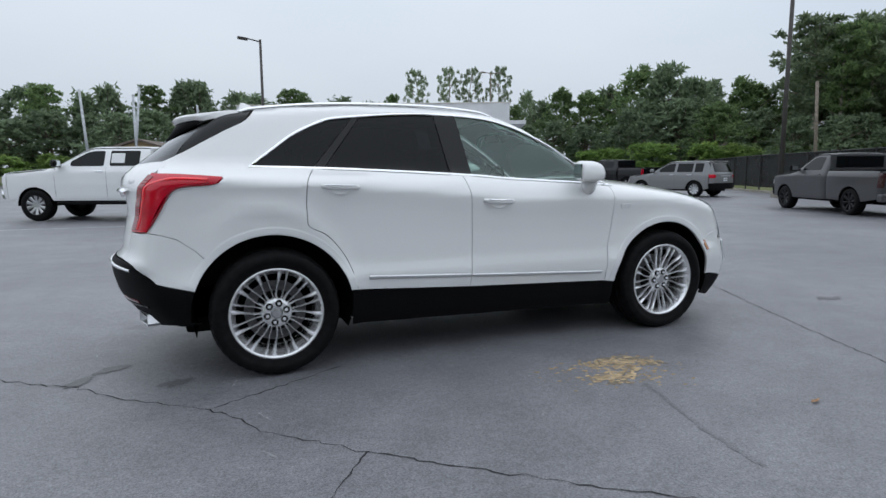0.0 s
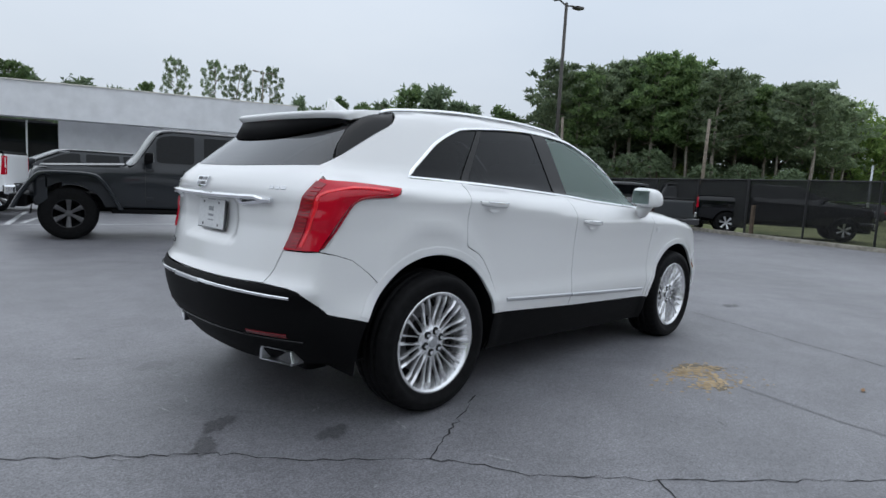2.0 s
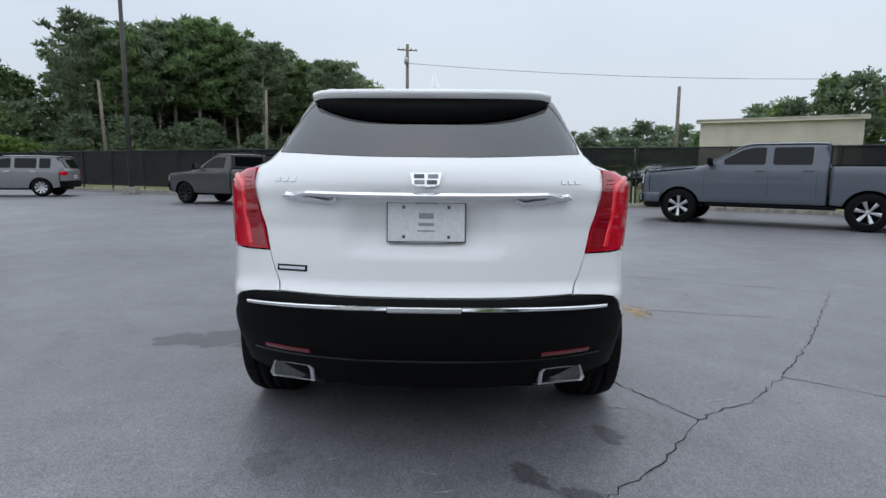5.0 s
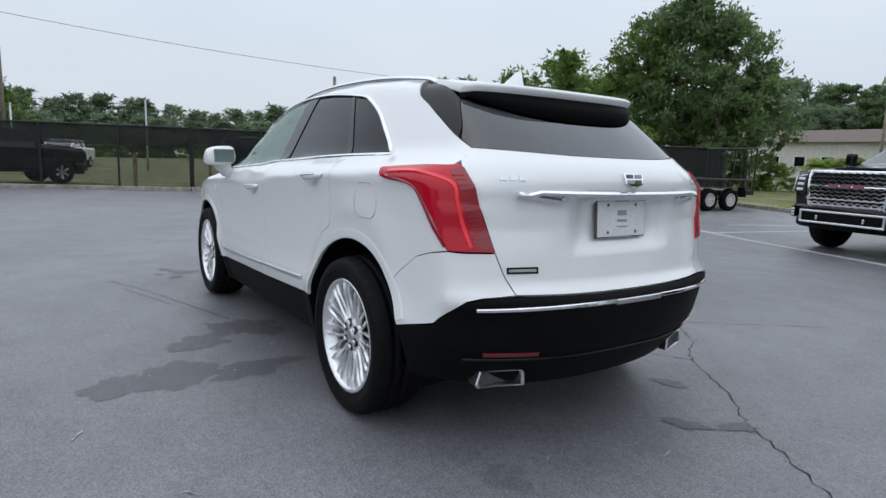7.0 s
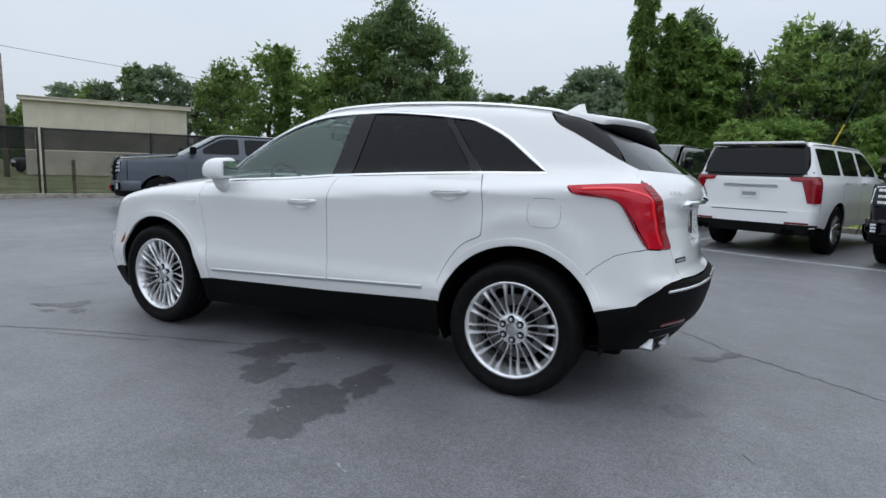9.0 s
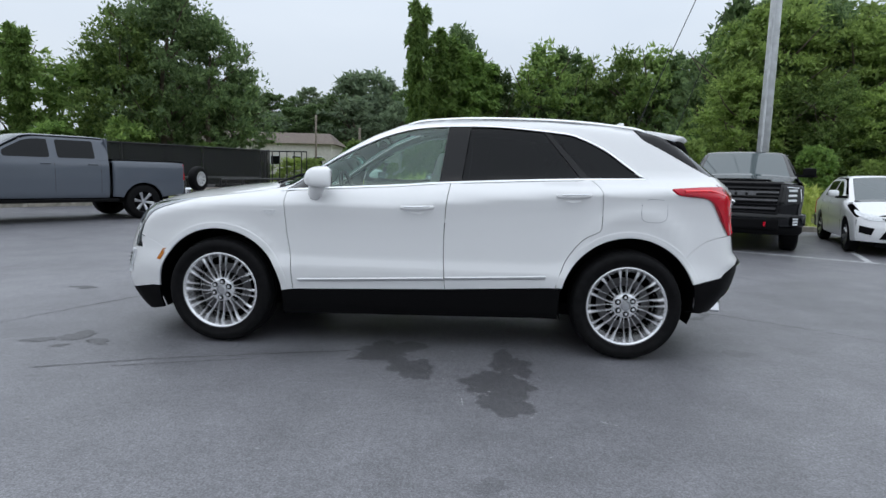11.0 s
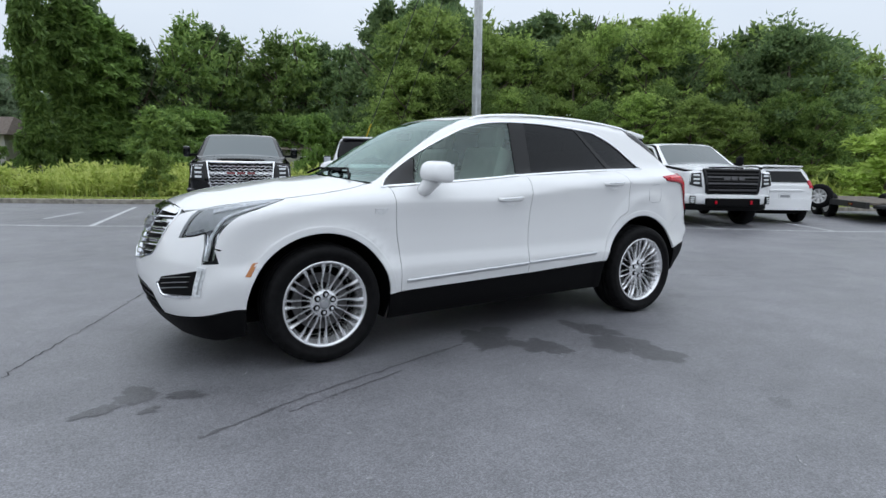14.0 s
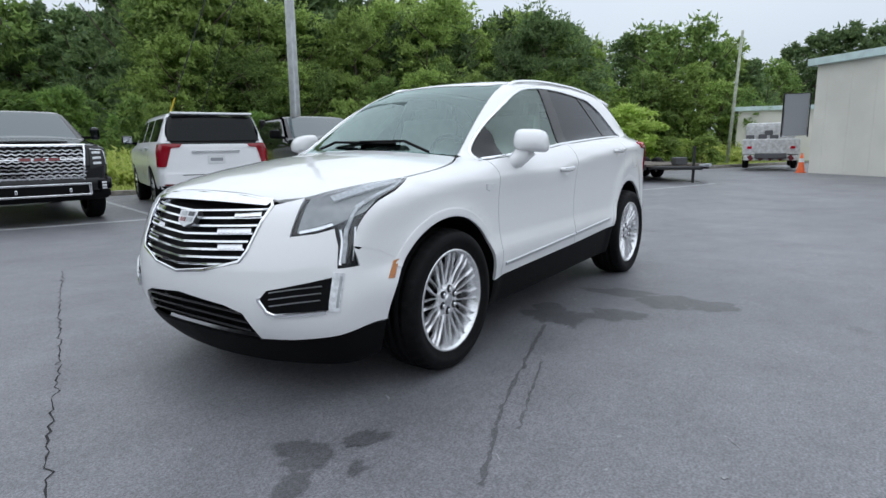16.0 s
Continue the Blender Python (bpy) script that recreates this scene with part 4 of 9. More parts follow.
        strip("light_blade", CAR, mirror_pts(spline([F(0.832, 0.685), F(0.829, 0.77), F(0.822, 0.835)], 5)), CHROME, hl, 0.009, -0.005, 0.012)
        hull_at = lambda p: p + CAR.normal(p[None])[0] * CAR.depth(p[None])[0]
        ta, tb = spline([T(1.66, 0.775), T(1.86, 0.70), T(2.0, 0.63), T(2.09, 0.58)], 5), spline([S(1.63, 1.03), S(1.78, 0.985), S(1.925, 0.932), S(1.99, 0.885)], 5)
        band = [hull_at(0.66 * p + 0.34 * q) for p, q in zip(ta, tb)]
        guide = [F(0.808, 0.68), F(0.805, 0.76), F(0.797, 0.82), *[hull_at(0.17 * p + 0.83 * q) for p, q in zip(ta, tb)][::-1][1:-1]]
        strip("light_guide", CAR, mirror_pts(spline(guide, 2)), LAMP_SILVER, hl, 0.02, -0.004, 0.012)
        strip("upper_blade", CAR, mirror_pts(band[1:-2]), LAMP_SILVER, hl, 0.05, -0.006, 0.012)
        strip("upper_line", CAR, mirror_pts([hull_at(0.9 * p + 0.1 * q) for p, q in zip(ta, tb)][1:-2]), CHROME, hl, 0.008, -0.004, 0.012)
        strip("lower_blade", CAR, mirror_pts(spline([F(0.63, 0.815), F(0.70, 0.832), F(0.745, 0.85)], 5)), CHROME, hl, 0.018, -0.006, 0.012)
        strip("leg_edge", CAR, mirror_pts([F(0.80, 0.672), F(0.797, 0.72), F(0.793, 0.775), F(0.778, 0.825)]), CHROME, hl, 0.012, -0.004, 0.012)

    g_out = [F(0.0, 0.972), F(0.3, 0.962), F(0.445, 0.943), F(0.468, 0.925), F(0.455, 0.86), F(0.425, 0.73), F(0.395, 0.685), F(0.2, 0.635), F(0.0, 0.612)]
    half = g_out
    loop = half + flip(half[::-1])[1:-1]
    grille = panel("grille", CAR, loop, FRONTM, PLASTIC, car, off=-0.045, thick=0.01, step=0.05, gap=-0.005)[0]
    closed = np.array(loop)
    strip("grille_frame", CAR, densify3(closed, 0.06), CHROME, grille, 0.016, 0.007, 0.05, (1,), True)
    ys = np.linspace(0.452, -0.452, 21)
    hi = [F(y, 0.974 - 0.022 * (abs(y) / 0.46) ** 2) + np.array([0.004, 0, 0.002]) for y in ys]
    lo = [F(y, 0.94 - 0.012 * (abs(y) / 0.46) ** 2) + np.array([0.018, 0, 0]) for y in ys]
    lo2 = [p + np.array([-0.03, 0, -0.006]) for p in lo]
    vs, fs = sheet(hi, lo)
    v2, f2 = sheet(lo, lo2)
    part("top_bar", mesh_of("top_bar", [*vs, *v2], fs + [tuple(i + len(vs) for i in q) for q in f2], CHROME), None, grille)
    for i, z in enumerate((0.905, 0.870, 0.835, 0.800, 0.765, 0.730, 0.695, 0.662)):
        w = 0.455 - 0.0105 * i - (0.05 if i == 7 else 0)
        pts = [F(y, z + 0.02 * (abs(y) / w) - 0.012) for y in np.linspace(w, -w, 17)]
        strip("grille_bar", CAR, pts, CHROME, grille, 0.0105, -0.008, 0.03)
        if i in (1, 3, 5):
            for sy in BOTH:
                strip("grille_blade", CAR, [F(y, z + 0.022 * (y / w) + (-0.002)) * (1, sy, 1) for y in np.linspace(w - 0.01, w - (0.2 if i == 3 else 0.15), 6)], CHROME, grille, 0.024, -0.005, 0.03)
    shield = [F(0.072, 0.885), F(-0.072, 0.885), F(-0.06, 0.832), F(0, 0.812), F(0.06, 0.832)]
    badge = panel("badge", CAR, shield, FRONTM, SATIN, grille, off=0.014, thick=0.03, gap=0, step=0.03)[0]
    for y, z, mat in ((0.03, 0.87, DARK_METAL), (-0.03, 0.87, LAMP_DARK), (0.026, 0.845, LAMP_DARK), (-0.026, 0.845, DARK_RED)):
        panel("badge_field", CAR, [F(y + 0.022, z + 0.009), F(y - 0.022, z + 0.009), F(y - 0.02, z - 0.009), F(y + 0.02, z - 0.009)], FRONTM, mat, badge, off=0.0165, thick=0.002, gap=0, step=0.02)

    fog = [F(0.50, 0.52), F(0.535, 0.562), F(0.70, 0.60), F(0.795, 0.625), F(0.79, 0.48), F(0.57, 0.455), F(0.535, 0.468)]
    low = [F(0.0, 0.505), F(0.3, 0.475), F(0.40, 0.445), F(0.455, 0.325)]
    skirt = [F(0.0, 0.335), F(0.25, 0.325), F(0.455, 0.325)]
    front_arch = [S(x, z) for x, z in arc(1.44, 0.362, 0.458, 36, 3, 10)]
    half = [F(0.0, 0.608), F(0.2, 0.631), F(0.4, 0.681), F(0.43, 0.73), F(0.46, 0.86), F(0.474, 0.93), T(2.09, 0.578), F(0.60, 0.797), F(0.70, 0.811), F(0.758, 0.831), F(0.786, 0.755), F(0.796, 0.66), F(0.846, 0.664), S(2.057, 0.745),
            S(1.93, 0.712), S(1.85, 0.669), *front_arch, S(1.96, 0.385), F(0.80, 0.355), F(0.62, 0.33), F(0.458, 0.322), F(0.403, 0.447), F(0.3, 0.478), F(0, 0.508)]
    main = half + flip(half[::-1])[1:-1]
    bumper = panel("front_bumper", CAR, main, FRONTM, PAINT_WHITE, car, step=0.045)[0]
    lowg = low + skirt[::-1][1:]
    panel("lower_grille", CAR, lowg + flip(lowg[::-1])[1:-1], FRONTM, PLASTIC, car, off=-0.03, step=0.05)
    for z in (0.36, 0.40, 0.44):
        w = 0.44 - 0.4 * max(0, z - 0.42)
        strip("lower_slat", CAR, [F(y, z + 0.03 * (1 - (y / 0.45) ** 2)) for y in np.linspace(w - 0.02, -w + 0.02, 13)], GLOSS_BLACK, car, 0.012, -0.004, 0.025)
    half = [F(0, 0.333), F(0.25, 0.323), F(0.455, 0.318), F(0.62, 0.326), F(0.80, 0.351), S(1.96, 0.381), S(1.899, 0.378), S(1.895, 0.215), F(0.78, 0.19), F(0.4, 0.172), F(0, 0.165)]
    panel("front_lip", CAR, half + flip(half[::-1])[1:-1], FRONTM, PLASTIC, car, step=0.05, label="black plastic lower lip")
    for sy in BOTH:
        fr = panel("fog_recess", CAR, fog, FRONTM, PLASTIC, bumper, off=0.002, thick=0.02, gap=0, sides=(sy,), label="black fog lamp recess")[0]
        strip("fog_frame", CAR, [p * (1, sy, 1) for p in (F(0.50, 0.53), F(0.50, 0.515), F(0.535, 0.464), F(0.57, 0.452), F(0.70, 0.463), F(0.775, 0.472))], CHROME, fr, 0.02, 0.012, 0.01)
        for k in range(3):
            strip("fog_slat", CAR, [F(y, z + 0.03 * k) * (1, sy, 1) for y, z in ((0.55, 0.495), (0.65, 0.512), (0.75, 0.525))], SATIN, fr, 0.005, 0.012, 0)
        strip("fog_lamp", CAR, [F(0.80, z) * (1, sy, 1) for z in np.linspace(0.475, 0.64, 8)], LAMP_SILVER, fr, 0.052, 0.010, 0.0)
        strip("fog_lens", CAR, [F(0.808, z) * (1, sy, 1) for z in np.linspace(0.49, 0.625, 8)], LAMP_DARK, fr, 0.014, 0.013, 0.0)

    # mirrors
    for sy in BOTH:
        base = S(0.80, 1.10) * (1, sy, 1)
        bm = bmesh.new()
        bmesh.ops.create_uvsphere(bm, u_segments=24, v_segments=14, radius=1)
        for v in bm.verts:
            x, y, z = v.co
            sq = lambda u, e: np.sign(u) * abs(u) ** e
            zz = sq(z, 0.52)
            v.co = (0.135 * sq(x, 0.8) * (1 - 0.18 * max(0, zz)) if x > 0 else 0.05 * sq(x, 0.6), 0.106 * sq(y, 0.55) * (1 - 0.10 * max(0, zz)), (0.078 if zz > 0 else 0.062) * zz - 0.012 * y)
        m = Matrix.Translation((0.655, sy * 0.985, 1.196)) @ Matrix.Rotation(radians(16 * sy), 4, "Z") @ Matrix.Diagonal((1, sy, 1, 1))
        bmesh.ops.transform(bm, matrix=m, verts=bm.verts)
        if sy < 0:
            bmesh.ops.reverse_faces(bm, faces=bm.faces)
        mir = part("door_mirror", bm, PAINT_WHITE, car, "white door mirror on a stalk", True)
        part("mirror_stalk", tube([(0.755, sy * 0.872, 1.055), (0.735, sy * 0.925, 1.085), (0.70, sy * 0.98, 1.16)], 0.034, 12, 0.062), PAINT_WHITE, mir, smooth=True)
        box_part("mirror_glass", (0.006, 0.16, 0.10), Matrix.Translation((0.608, sy * 0.974, 1.202)) @ Matrix.Rotation(radians(16 * sy), 4, "Z"), MIRROR, mir, 0.002)

    # wheels
    proto = wheel_for(0.378, 0.235, 0.268, WHEEL_BRIGHT, (24, 0.0095, 0.007, 0.8), "polished chrome wheel with paired spokes")
    for wx in (1.4285, -1.4285):
        for sy in BOTH:
            put_wheel(proto, car, wx, sy * 0.808, 0.377, sy > 0, 17 * wx + 9 * sy)
    for o in list(proto.children_recursive) + [proto]:
        bpy.data.objects.remove(o)

    # cabin
    def seat(x, y):
        s = box_part("seat", (0.52, 0.52, 0.16), pose(x, y, 0.84), LEATHER, car, 0.05, "pale leather seat")
        box_part("backrest", (0.14, 0.50, 0.60), pose(x - 0.30, y, 1.10, 0, -16, 0), LEATHER, s, 0.05)
        box_part("headrest", (0.10, 0.27, 0.17), pose(x - 0.405, y, 1.47, 0, -12, 0), LEATHER, s, 0.04)
    for y in (0.38, -0.38):
        seat(0.22, y)
        seat(-0.72, y)
    seat(-0.74, 0.0)
    box_part("dashboard", (0.42, 1.36, 0.24), pose(0.92, 0, 1.0), TRIM_TAUPE, car, 0.07)
    wheel_bm = tube(spline([(0.62 + 0.05 * math.sin(a), 0.38 + 0.18 * math.cos(a), 1.06 + 0.18 * math.sin(a)) for a in np.linspace(0, 2 * math.pi, 24)], 2), 0.016, 8)
    sw = part("steering_wheel", wheel_bm, CARPET, car, smooth=True)
    box_part("wheel_boss", (0.04, 0.30, 0.09), pose(0.63, 0.38, 1.06), CARPET, sw, 0.02)
    part("inner_mirror", block(bmesh.new(), (0.03, 0.22, 0.06), pose(0.42, 0, 1.47), 0.01), CARPET, car)
    return car


def densify3(loop, step):
    out = []
    for a, b in zip(loop, np.roll(loop, -1, 0)):
        n = max(1, int(np.ceil(np.linalg.norm(b - a) / step)))
        out += [a + (b - a) * i / n for i in range(n)]
    return np.array(out)


_car = build_crossover()
build_crossover_ends(_car)

# ---------------------------------------------------------------- ground, lot, kerbs, lines


def asphalt_material(name, dark=1.0, rough=0.6):
    m = bpy.data.materials.new(name)
    m.use_nodes = True
    nt = m.node_tree
    b = nt.nodes["Principled BSDF"]
    tc = nt.nodes.new("ShaderNodeTexCoord")

    def noise_of(scale, detail=4, rough_=0.5):
        n = nt.nodes.new("ShaderNodeTexNoise")
        n.inputs["Scale"].default_value, n.inputs["Detail"].default_value, n.inputs["Roughness"].default_value = scale, detail, rough_
        nt.links.new(tc.outputs["Object"], n.inputs["Vector"])
        return n.outputs["Fac"]

    def ramp(fac, stops):
        r = nt.nodes.new("ShaderNodeValToRGB")
        r.color_ramp.elements[0].position, r.color_ramp.elements[1].position = stops[0][0], stops[1][0]
        for e, (_, v) in zip(r.color_ramp.elements, stops):
            e.color = (*v, 1)
        nt.links.new(fac, r.inputs["Fac"])
        return r.outputs["Color"]

    def times(a, c):
        x = nt.nodes.new("ShaderNodeMix")
        x.data_type, x.blend_type = "RGBA", "MULTIPLY"
        x.inputs["Factor"].default_value = 1.0
        nt.links.new(a, x.inputs["A"])
        nt.links.new(c, x.inputs["B"])
        return x.outputs["Result"]

    k = dark
    large = ramp(noise_of(0.35, 5, 0.6), [(0.34, (0.134 * k, 0.134 * k, 0.147 * k)), (0.66, (0.196 * k, 0.195 * k, 0.213 * k))])
    mid = ramp(noise_of(3.2, 6, 0.65), [(0.3, (0.78, 0.78, 0.78)), (0.7, (1.12, 1.12, 1.12))])
    grain = ramp(noise_of(95, 2, 0.6), [(0.36, (0.64, 0.64, 0.64)), (0.64, (1.36, 1.36, 1.36))])
    coarse = ramp(noise_of(28, 3, 0.7), [(0.35, (0.80, 0.80, 0.80)), (0.65, (1.18, 1.18, 1.18))])
    vo = nt.nodes.new("ShaderNodeTexVoronoi")
    vo.inputs["Scale"].default_value = 75
    nt.links.new(tc.outputs["Object"], vo.inputs["Vector"])
    stones = ramp(vo.outputs["Distance"], [(0.10, (1.30, 1.30, 1.30)), (0.26, (0.97, 0.97, 0.97))])
    col = times(times(times(times(large, mid), grain), coarse), stones)
    nt.links.new(col, b.inputs["Base Color"])
    b.inputs["Specular IOR Level"].default_value = 0.9
    rr = nt.nodes.new("ShaderNodeMapRange")
    rr.inputs["To Min"].default_value, rr.inputs["To Max"].default_value = rough - 0.14, rough + 0.1
    nt.links.new(noise_of(1.1, 5, 0.6), rr.inputs["Value"])
    nt.links.new(rr.outputs["Result"], b.inputs["Roughness"])
    bp = nt.nodes.new("ShaderNodeBump")
    bp.inputs["Strength"].default_value, bp.inputs["Distance"].default_value = 0.6, 0.005
    nt.links.new(noise_of(110, 3, 0.7), bp.inputs["Height"])
    nt.links.new(bp.outputs["Normal"], b.inputs["Normal"])
    return m


ASPHALT = asphalt_material("worn_asphalt", 1.0, 0.47)
DAMP = asphalt_material("damp_oily_asphalt", 0.46, 0.48)
DAMP_EDGE = asphalt_material("drying_asphalt", 0.76, 0.48)
CRACK = material("crack_dark", (0.022, 0.022, 0.023), 0.9, noise_scale=40, noise_amount=0.4)
CLAY = material("orange_clay_dust", (0.40, 0.30, 0.18), 0.95, noise_scale=14, noise_amount=0.35, bump=0.3, bump_scale=90)
THIN_CLAY = material("thin_clay_film", (0.30, 0.245, 0.17), 0.95, noise_scale=22, noise_amount=0.45, second=(0.19, 0.17, 0.14), bump=0.3, bump_scale=90)
SCUFF = material("pale_scuff", (0.33, 0.33, 0.34), 0.9, noise_scale=30, noise_amount=0.3)
LINE_PAINT = material("worn_white_road_paint", (0.52, 0.53, 0.54), 0.8, noise_scale=9, noise_amount=0.28, bump=0.2, bump_scale=120)
CONCRETE = material("kerb_concrete", (0.30, 0.28, 0.24), 0.9, noise_scale=6, noise_amount=0.3, bump=0.4, bump_scale=60)
TURF = material("rough_turf", (0.115, 0.15, 0.045), 0.95, noise_scale=0.5, noise_amount=0.35, bump=0.6, bump_scale=14, second=(0.20, 0.205, 0.085))


def flat_sheet(name, pts, z, mat, parent=None, label="", thick=0.0):
    bm = bmesh.new()
    f = bm.faces.new([bm.verts.new((x, y, z)) for x, y in pts])
    if f.normal.z < 0 or f.calc_area() and (f.normal_update() or f.normal.z < 0):
        bmesh.ops.reverse_faces(bm, faces=[f])
    if thick:
        got = bmesh.ops.extrude_face_region(bm, geom=[f])
        bmesh.ops.translate(bm, verts=[v for v in got["geom"] if isinstance(v, bmesh.types.BMVert)], vec=(0, 0, thick))
        bmesh.ops.recalc_face_normals(bm, faces=bm.faces)
    return part(name, bm, mat, parent, label)


def ribbon(pts, width, z, jag=0.0, rnd=None):
    """A flat band along a path; jag makes it wander and vary like a crack."""
    p = np.array(pts, float)
    if jag:
        out = [p[0]]
        for a, b in zip(p, p[1:]):
            n = max(2, int(np.linalg.norm(b - a) / 0.045))
            for i in range(1, n + 1):
                out.append(a + (b - a) * i / n + (np.array([rnd.gauss(0, jag), rnd.gauss(0, jag)]) if i < n else 0))
        p = np.array(out)
    bm = bmesh.new()
    t = np.gradient(p, axis=0)
    t /= np.maximum(np.linalg.norm(t, axis=1, keepdims=True), 1e-9)
    nrm = np.stack([-t[:, 1], t[:, 0]], 1)
    rows = []
    for i in range(len(p)):
        w = width / 2 * (rnd.uniform(0.25, 1.4) if jag else 1)
        rows.append([bm.verts.new((*(p[i] + nrm[i] * w), z)), bm.verts.new((*(p[i] - nrm[i] * w), z))])
    for a, b in zip(rows, rows[1:]):
        bm.faces.new((a[0], a[1], b[1], b[0]))
    bmesh.ops.recalc_face_normals(bm, faces=bm.faces)
    for f in bm.faces:
        if f.normal.z < 0:
            f.normal_flip()
    return bm


def blot(cx, cy, rx, ry, turn, z, rnd, ragged=0.35, n=84):
    ph = [rnd.uniform(0, 6.28) for _ in range(14)]
    pts = []
    for i in range(n):
        a = 2 * math.pi * i / n
        r = 1 + ragged * sum(math.sin((k + 2) * a + ph[k]) / (k + 1.9) for k in range(14))
        x, y = rx * r * math.cos(a), ry * r * math.sin(a)
        c, s = math.cos(turn), math.sin(turn)
        pts.append((cx + c * x - s * y, cy + s * x + c * y))
    return pts


KERB_SOUTH = [(8.0, -18.4), (3.0, -15.9), (-0.6, -14.4), (-5.0, -12.7), (-9.4, -10.9), (-16.0, -6.6), (-24.0, -2.8), (-42.0, 4.5)]
FENCE_LINE = [(47.0, 51.0), (26.3, 19.9), (18.8, 4.4), (16.4, -1.8), (15.7, -6.2), (12.8, -11.2), (8.0, -18.2)]


def build_ground():
    rnd = random.Random(5)
    bm = bmesh.new()
    bmesh.ops.create_grid(bm, x_segments=80, y_segments=80, size=420)
    for v in bm.verts:
        d = math.hypot(v.co.x, v.co.y)
        v.co.z = -0.02 + (1.2 * noise.noise(v.co * 0.02) if d > 75 else 0) * min(1, max(0, (d - 75) / 60))
    ground = part("ground", bm, TURF, None, "", True)
    tagged(ground, "rough green grass reaching the treeline", "grass", kind="structure")
    lot = [*FENCE_LINE, *KERB_SOUTH[1:], (-60, 30), (-60, 70), (47, 70)]
    flat = flat_sheet("road", [(x, y) for x, y in lot], -0.004, ASPHALT, None, thick=0.004)
    tagged(flat, "worn dark grey asphalt parking lot with cracks", "asphalt", kind="structure")
    # kerbs, stone by stone
    for name, line, side in (("kerb", KERB_SOUTH, -1), ("kerb", FENCE_LINE, -1)):
        root = empty("kerb", "weathered concrete kerb along the asphalt edge", "kerb", kind="structure")
        for a, b in zip(line, line[1:]):
            a, b = np.array(a), np.array(b)
            length = np.linalg.norm(b - a)
            n = max(1, int(length / 2.4))
            t = (b - a) / length
            ang = math.degrees(math.atan2(t[1], t[0]))
            for i in range(n):
                c = a + (b - a) * (i + 0.5) / n
                box_part("kerb_stone", (length / n - 0.012, 0.17, 0.19), pose(c[0], c[1], 0.035 + rnd.uniform(-0.006, 0.006), rnd.uniform(-1, 1), 0, ang), CONCRETE, root, 0.02)
    # parking lines
    base = spline([(4.6, -9.85), (2.6, -8.7), (-0.6, -7.5), (-3.0, -6.55), (-5.1, -5.85), (-8.2, -3.95), (-10.8, -2.0), (-14.0, -0.75)], 4)
    line = part("painted_line", ribbon(base, 0.11, 0.0035), LINE_PAINT)
    tagged(line, "worn white line along the parking bays", "road marking", kind="structure")
    for x, y, az, ln in ((2.65, -8.7, -102, 5.2), (-1.5, -7.15, -104, 5.2), (-4.55, -6.0, -105, 5.2), (-6.7, -4.95, -112, 5.2), (-8.9, -3.4, -120, 5.2), (-10.9, -2.0, -122, 5.0), (-14.0, -0.75, -112, 4.8)):
        e = (x + ln * math.cos(radians(az)), y + ln * math.sin(radians(az)))
        ob = part("painted_line", ribbon([(x, y), e], 0.10, 0.0045), LINE_PAINT)
        tagged(ob, "worn white line between two parking bays", "road marking", "bay lines", "structure")
    for pts in ([(3.5, -10.7), (2.8, -12.4)], [(-1.3, 11.0), (-0.4, 13.4)], [(-9.0, 10.75), (2.2, 10.55)], [(-1.6, 10.7), (-0.4, 15.4)], [(5.8, -10.2), (4.2, -9.4)]):
        ob = part("painted_line", ribbon(pts, 0.10, 0.0052), LINE_PAINT)
        tagged(ob, "worn white line on the asphalt", "road marking", "bay lines", "structure")
    # cracks
    cracks = (
        [(-4.1, 0.42), (-3.0, -0.38), (-2.57, -0.67), (-2.16, -1.07), (-1.82, -1.32), (-1.55, -1.72), (-1.18, -2.07), (-0.89, -2.32), (-0.45, -2.66), (0.3, -3.2), (1.3, -3.9)],
        [(-1.18, -2.07), (-1.29, -2.23), (-1.42, -2.4), (-1.9, -3.1)], [(-1.82, -1.32), (-1.62, -1.2), (-1.05, -0.9)],
        [(1.45, -3.78), (2.18, -2.02), (2.58, -1.0), (2.85, -0.42), (3.02, -0.02), (3.2, 0.43), (3.4, 0.9)],
    )
    for c in cracks:
        ob = part("crack", ribbon(c, 0.008, 0.0022, 0.010, rnd), CRACK)
        tagged(ob, "thin dark jagged crack in the asphalt", "crack", kind="structure")
    stains = ((-0.64, 1.14, 0.12, 0.25, 0.0), (-0.56, 1.52, 0.17, 0.24, 0.2), (-0.58, 1.80, 0.15, 0.18, 0.1), (0.20, 0.93, 0.22, 0.20, 0.3), (0.0, 1.30, 0.13, 0.22, 0.2), (0.28, 1.12, 0.12, 0.06, 0.4), (2.50, 0.95, 0.13, 0.09, 0.8), (2.68, 1.08, 0.09, 0.06, 0.5), (2.27, 1.06, 0.09, 0.055, -0.2), (2.46, 1.19, 0.045, 0.03, 0.3),
              (-2.00, -0.83, 0.085, 0.05, 0.6), (-2.38, -0.42, 0.085, 0.055, 0.5), (-2.53, -0.61, 0.085, 0.045, 0.8), (-2.31, 0.64, 0.10, 0.07, 0.4), (-0.5, 2.7, 0.07, 0.035, 0.4), (3.66, -0.73, 0.09, 0.035, 0.2), (3.57, -0.68, 0.08, 0.04, 0.2))
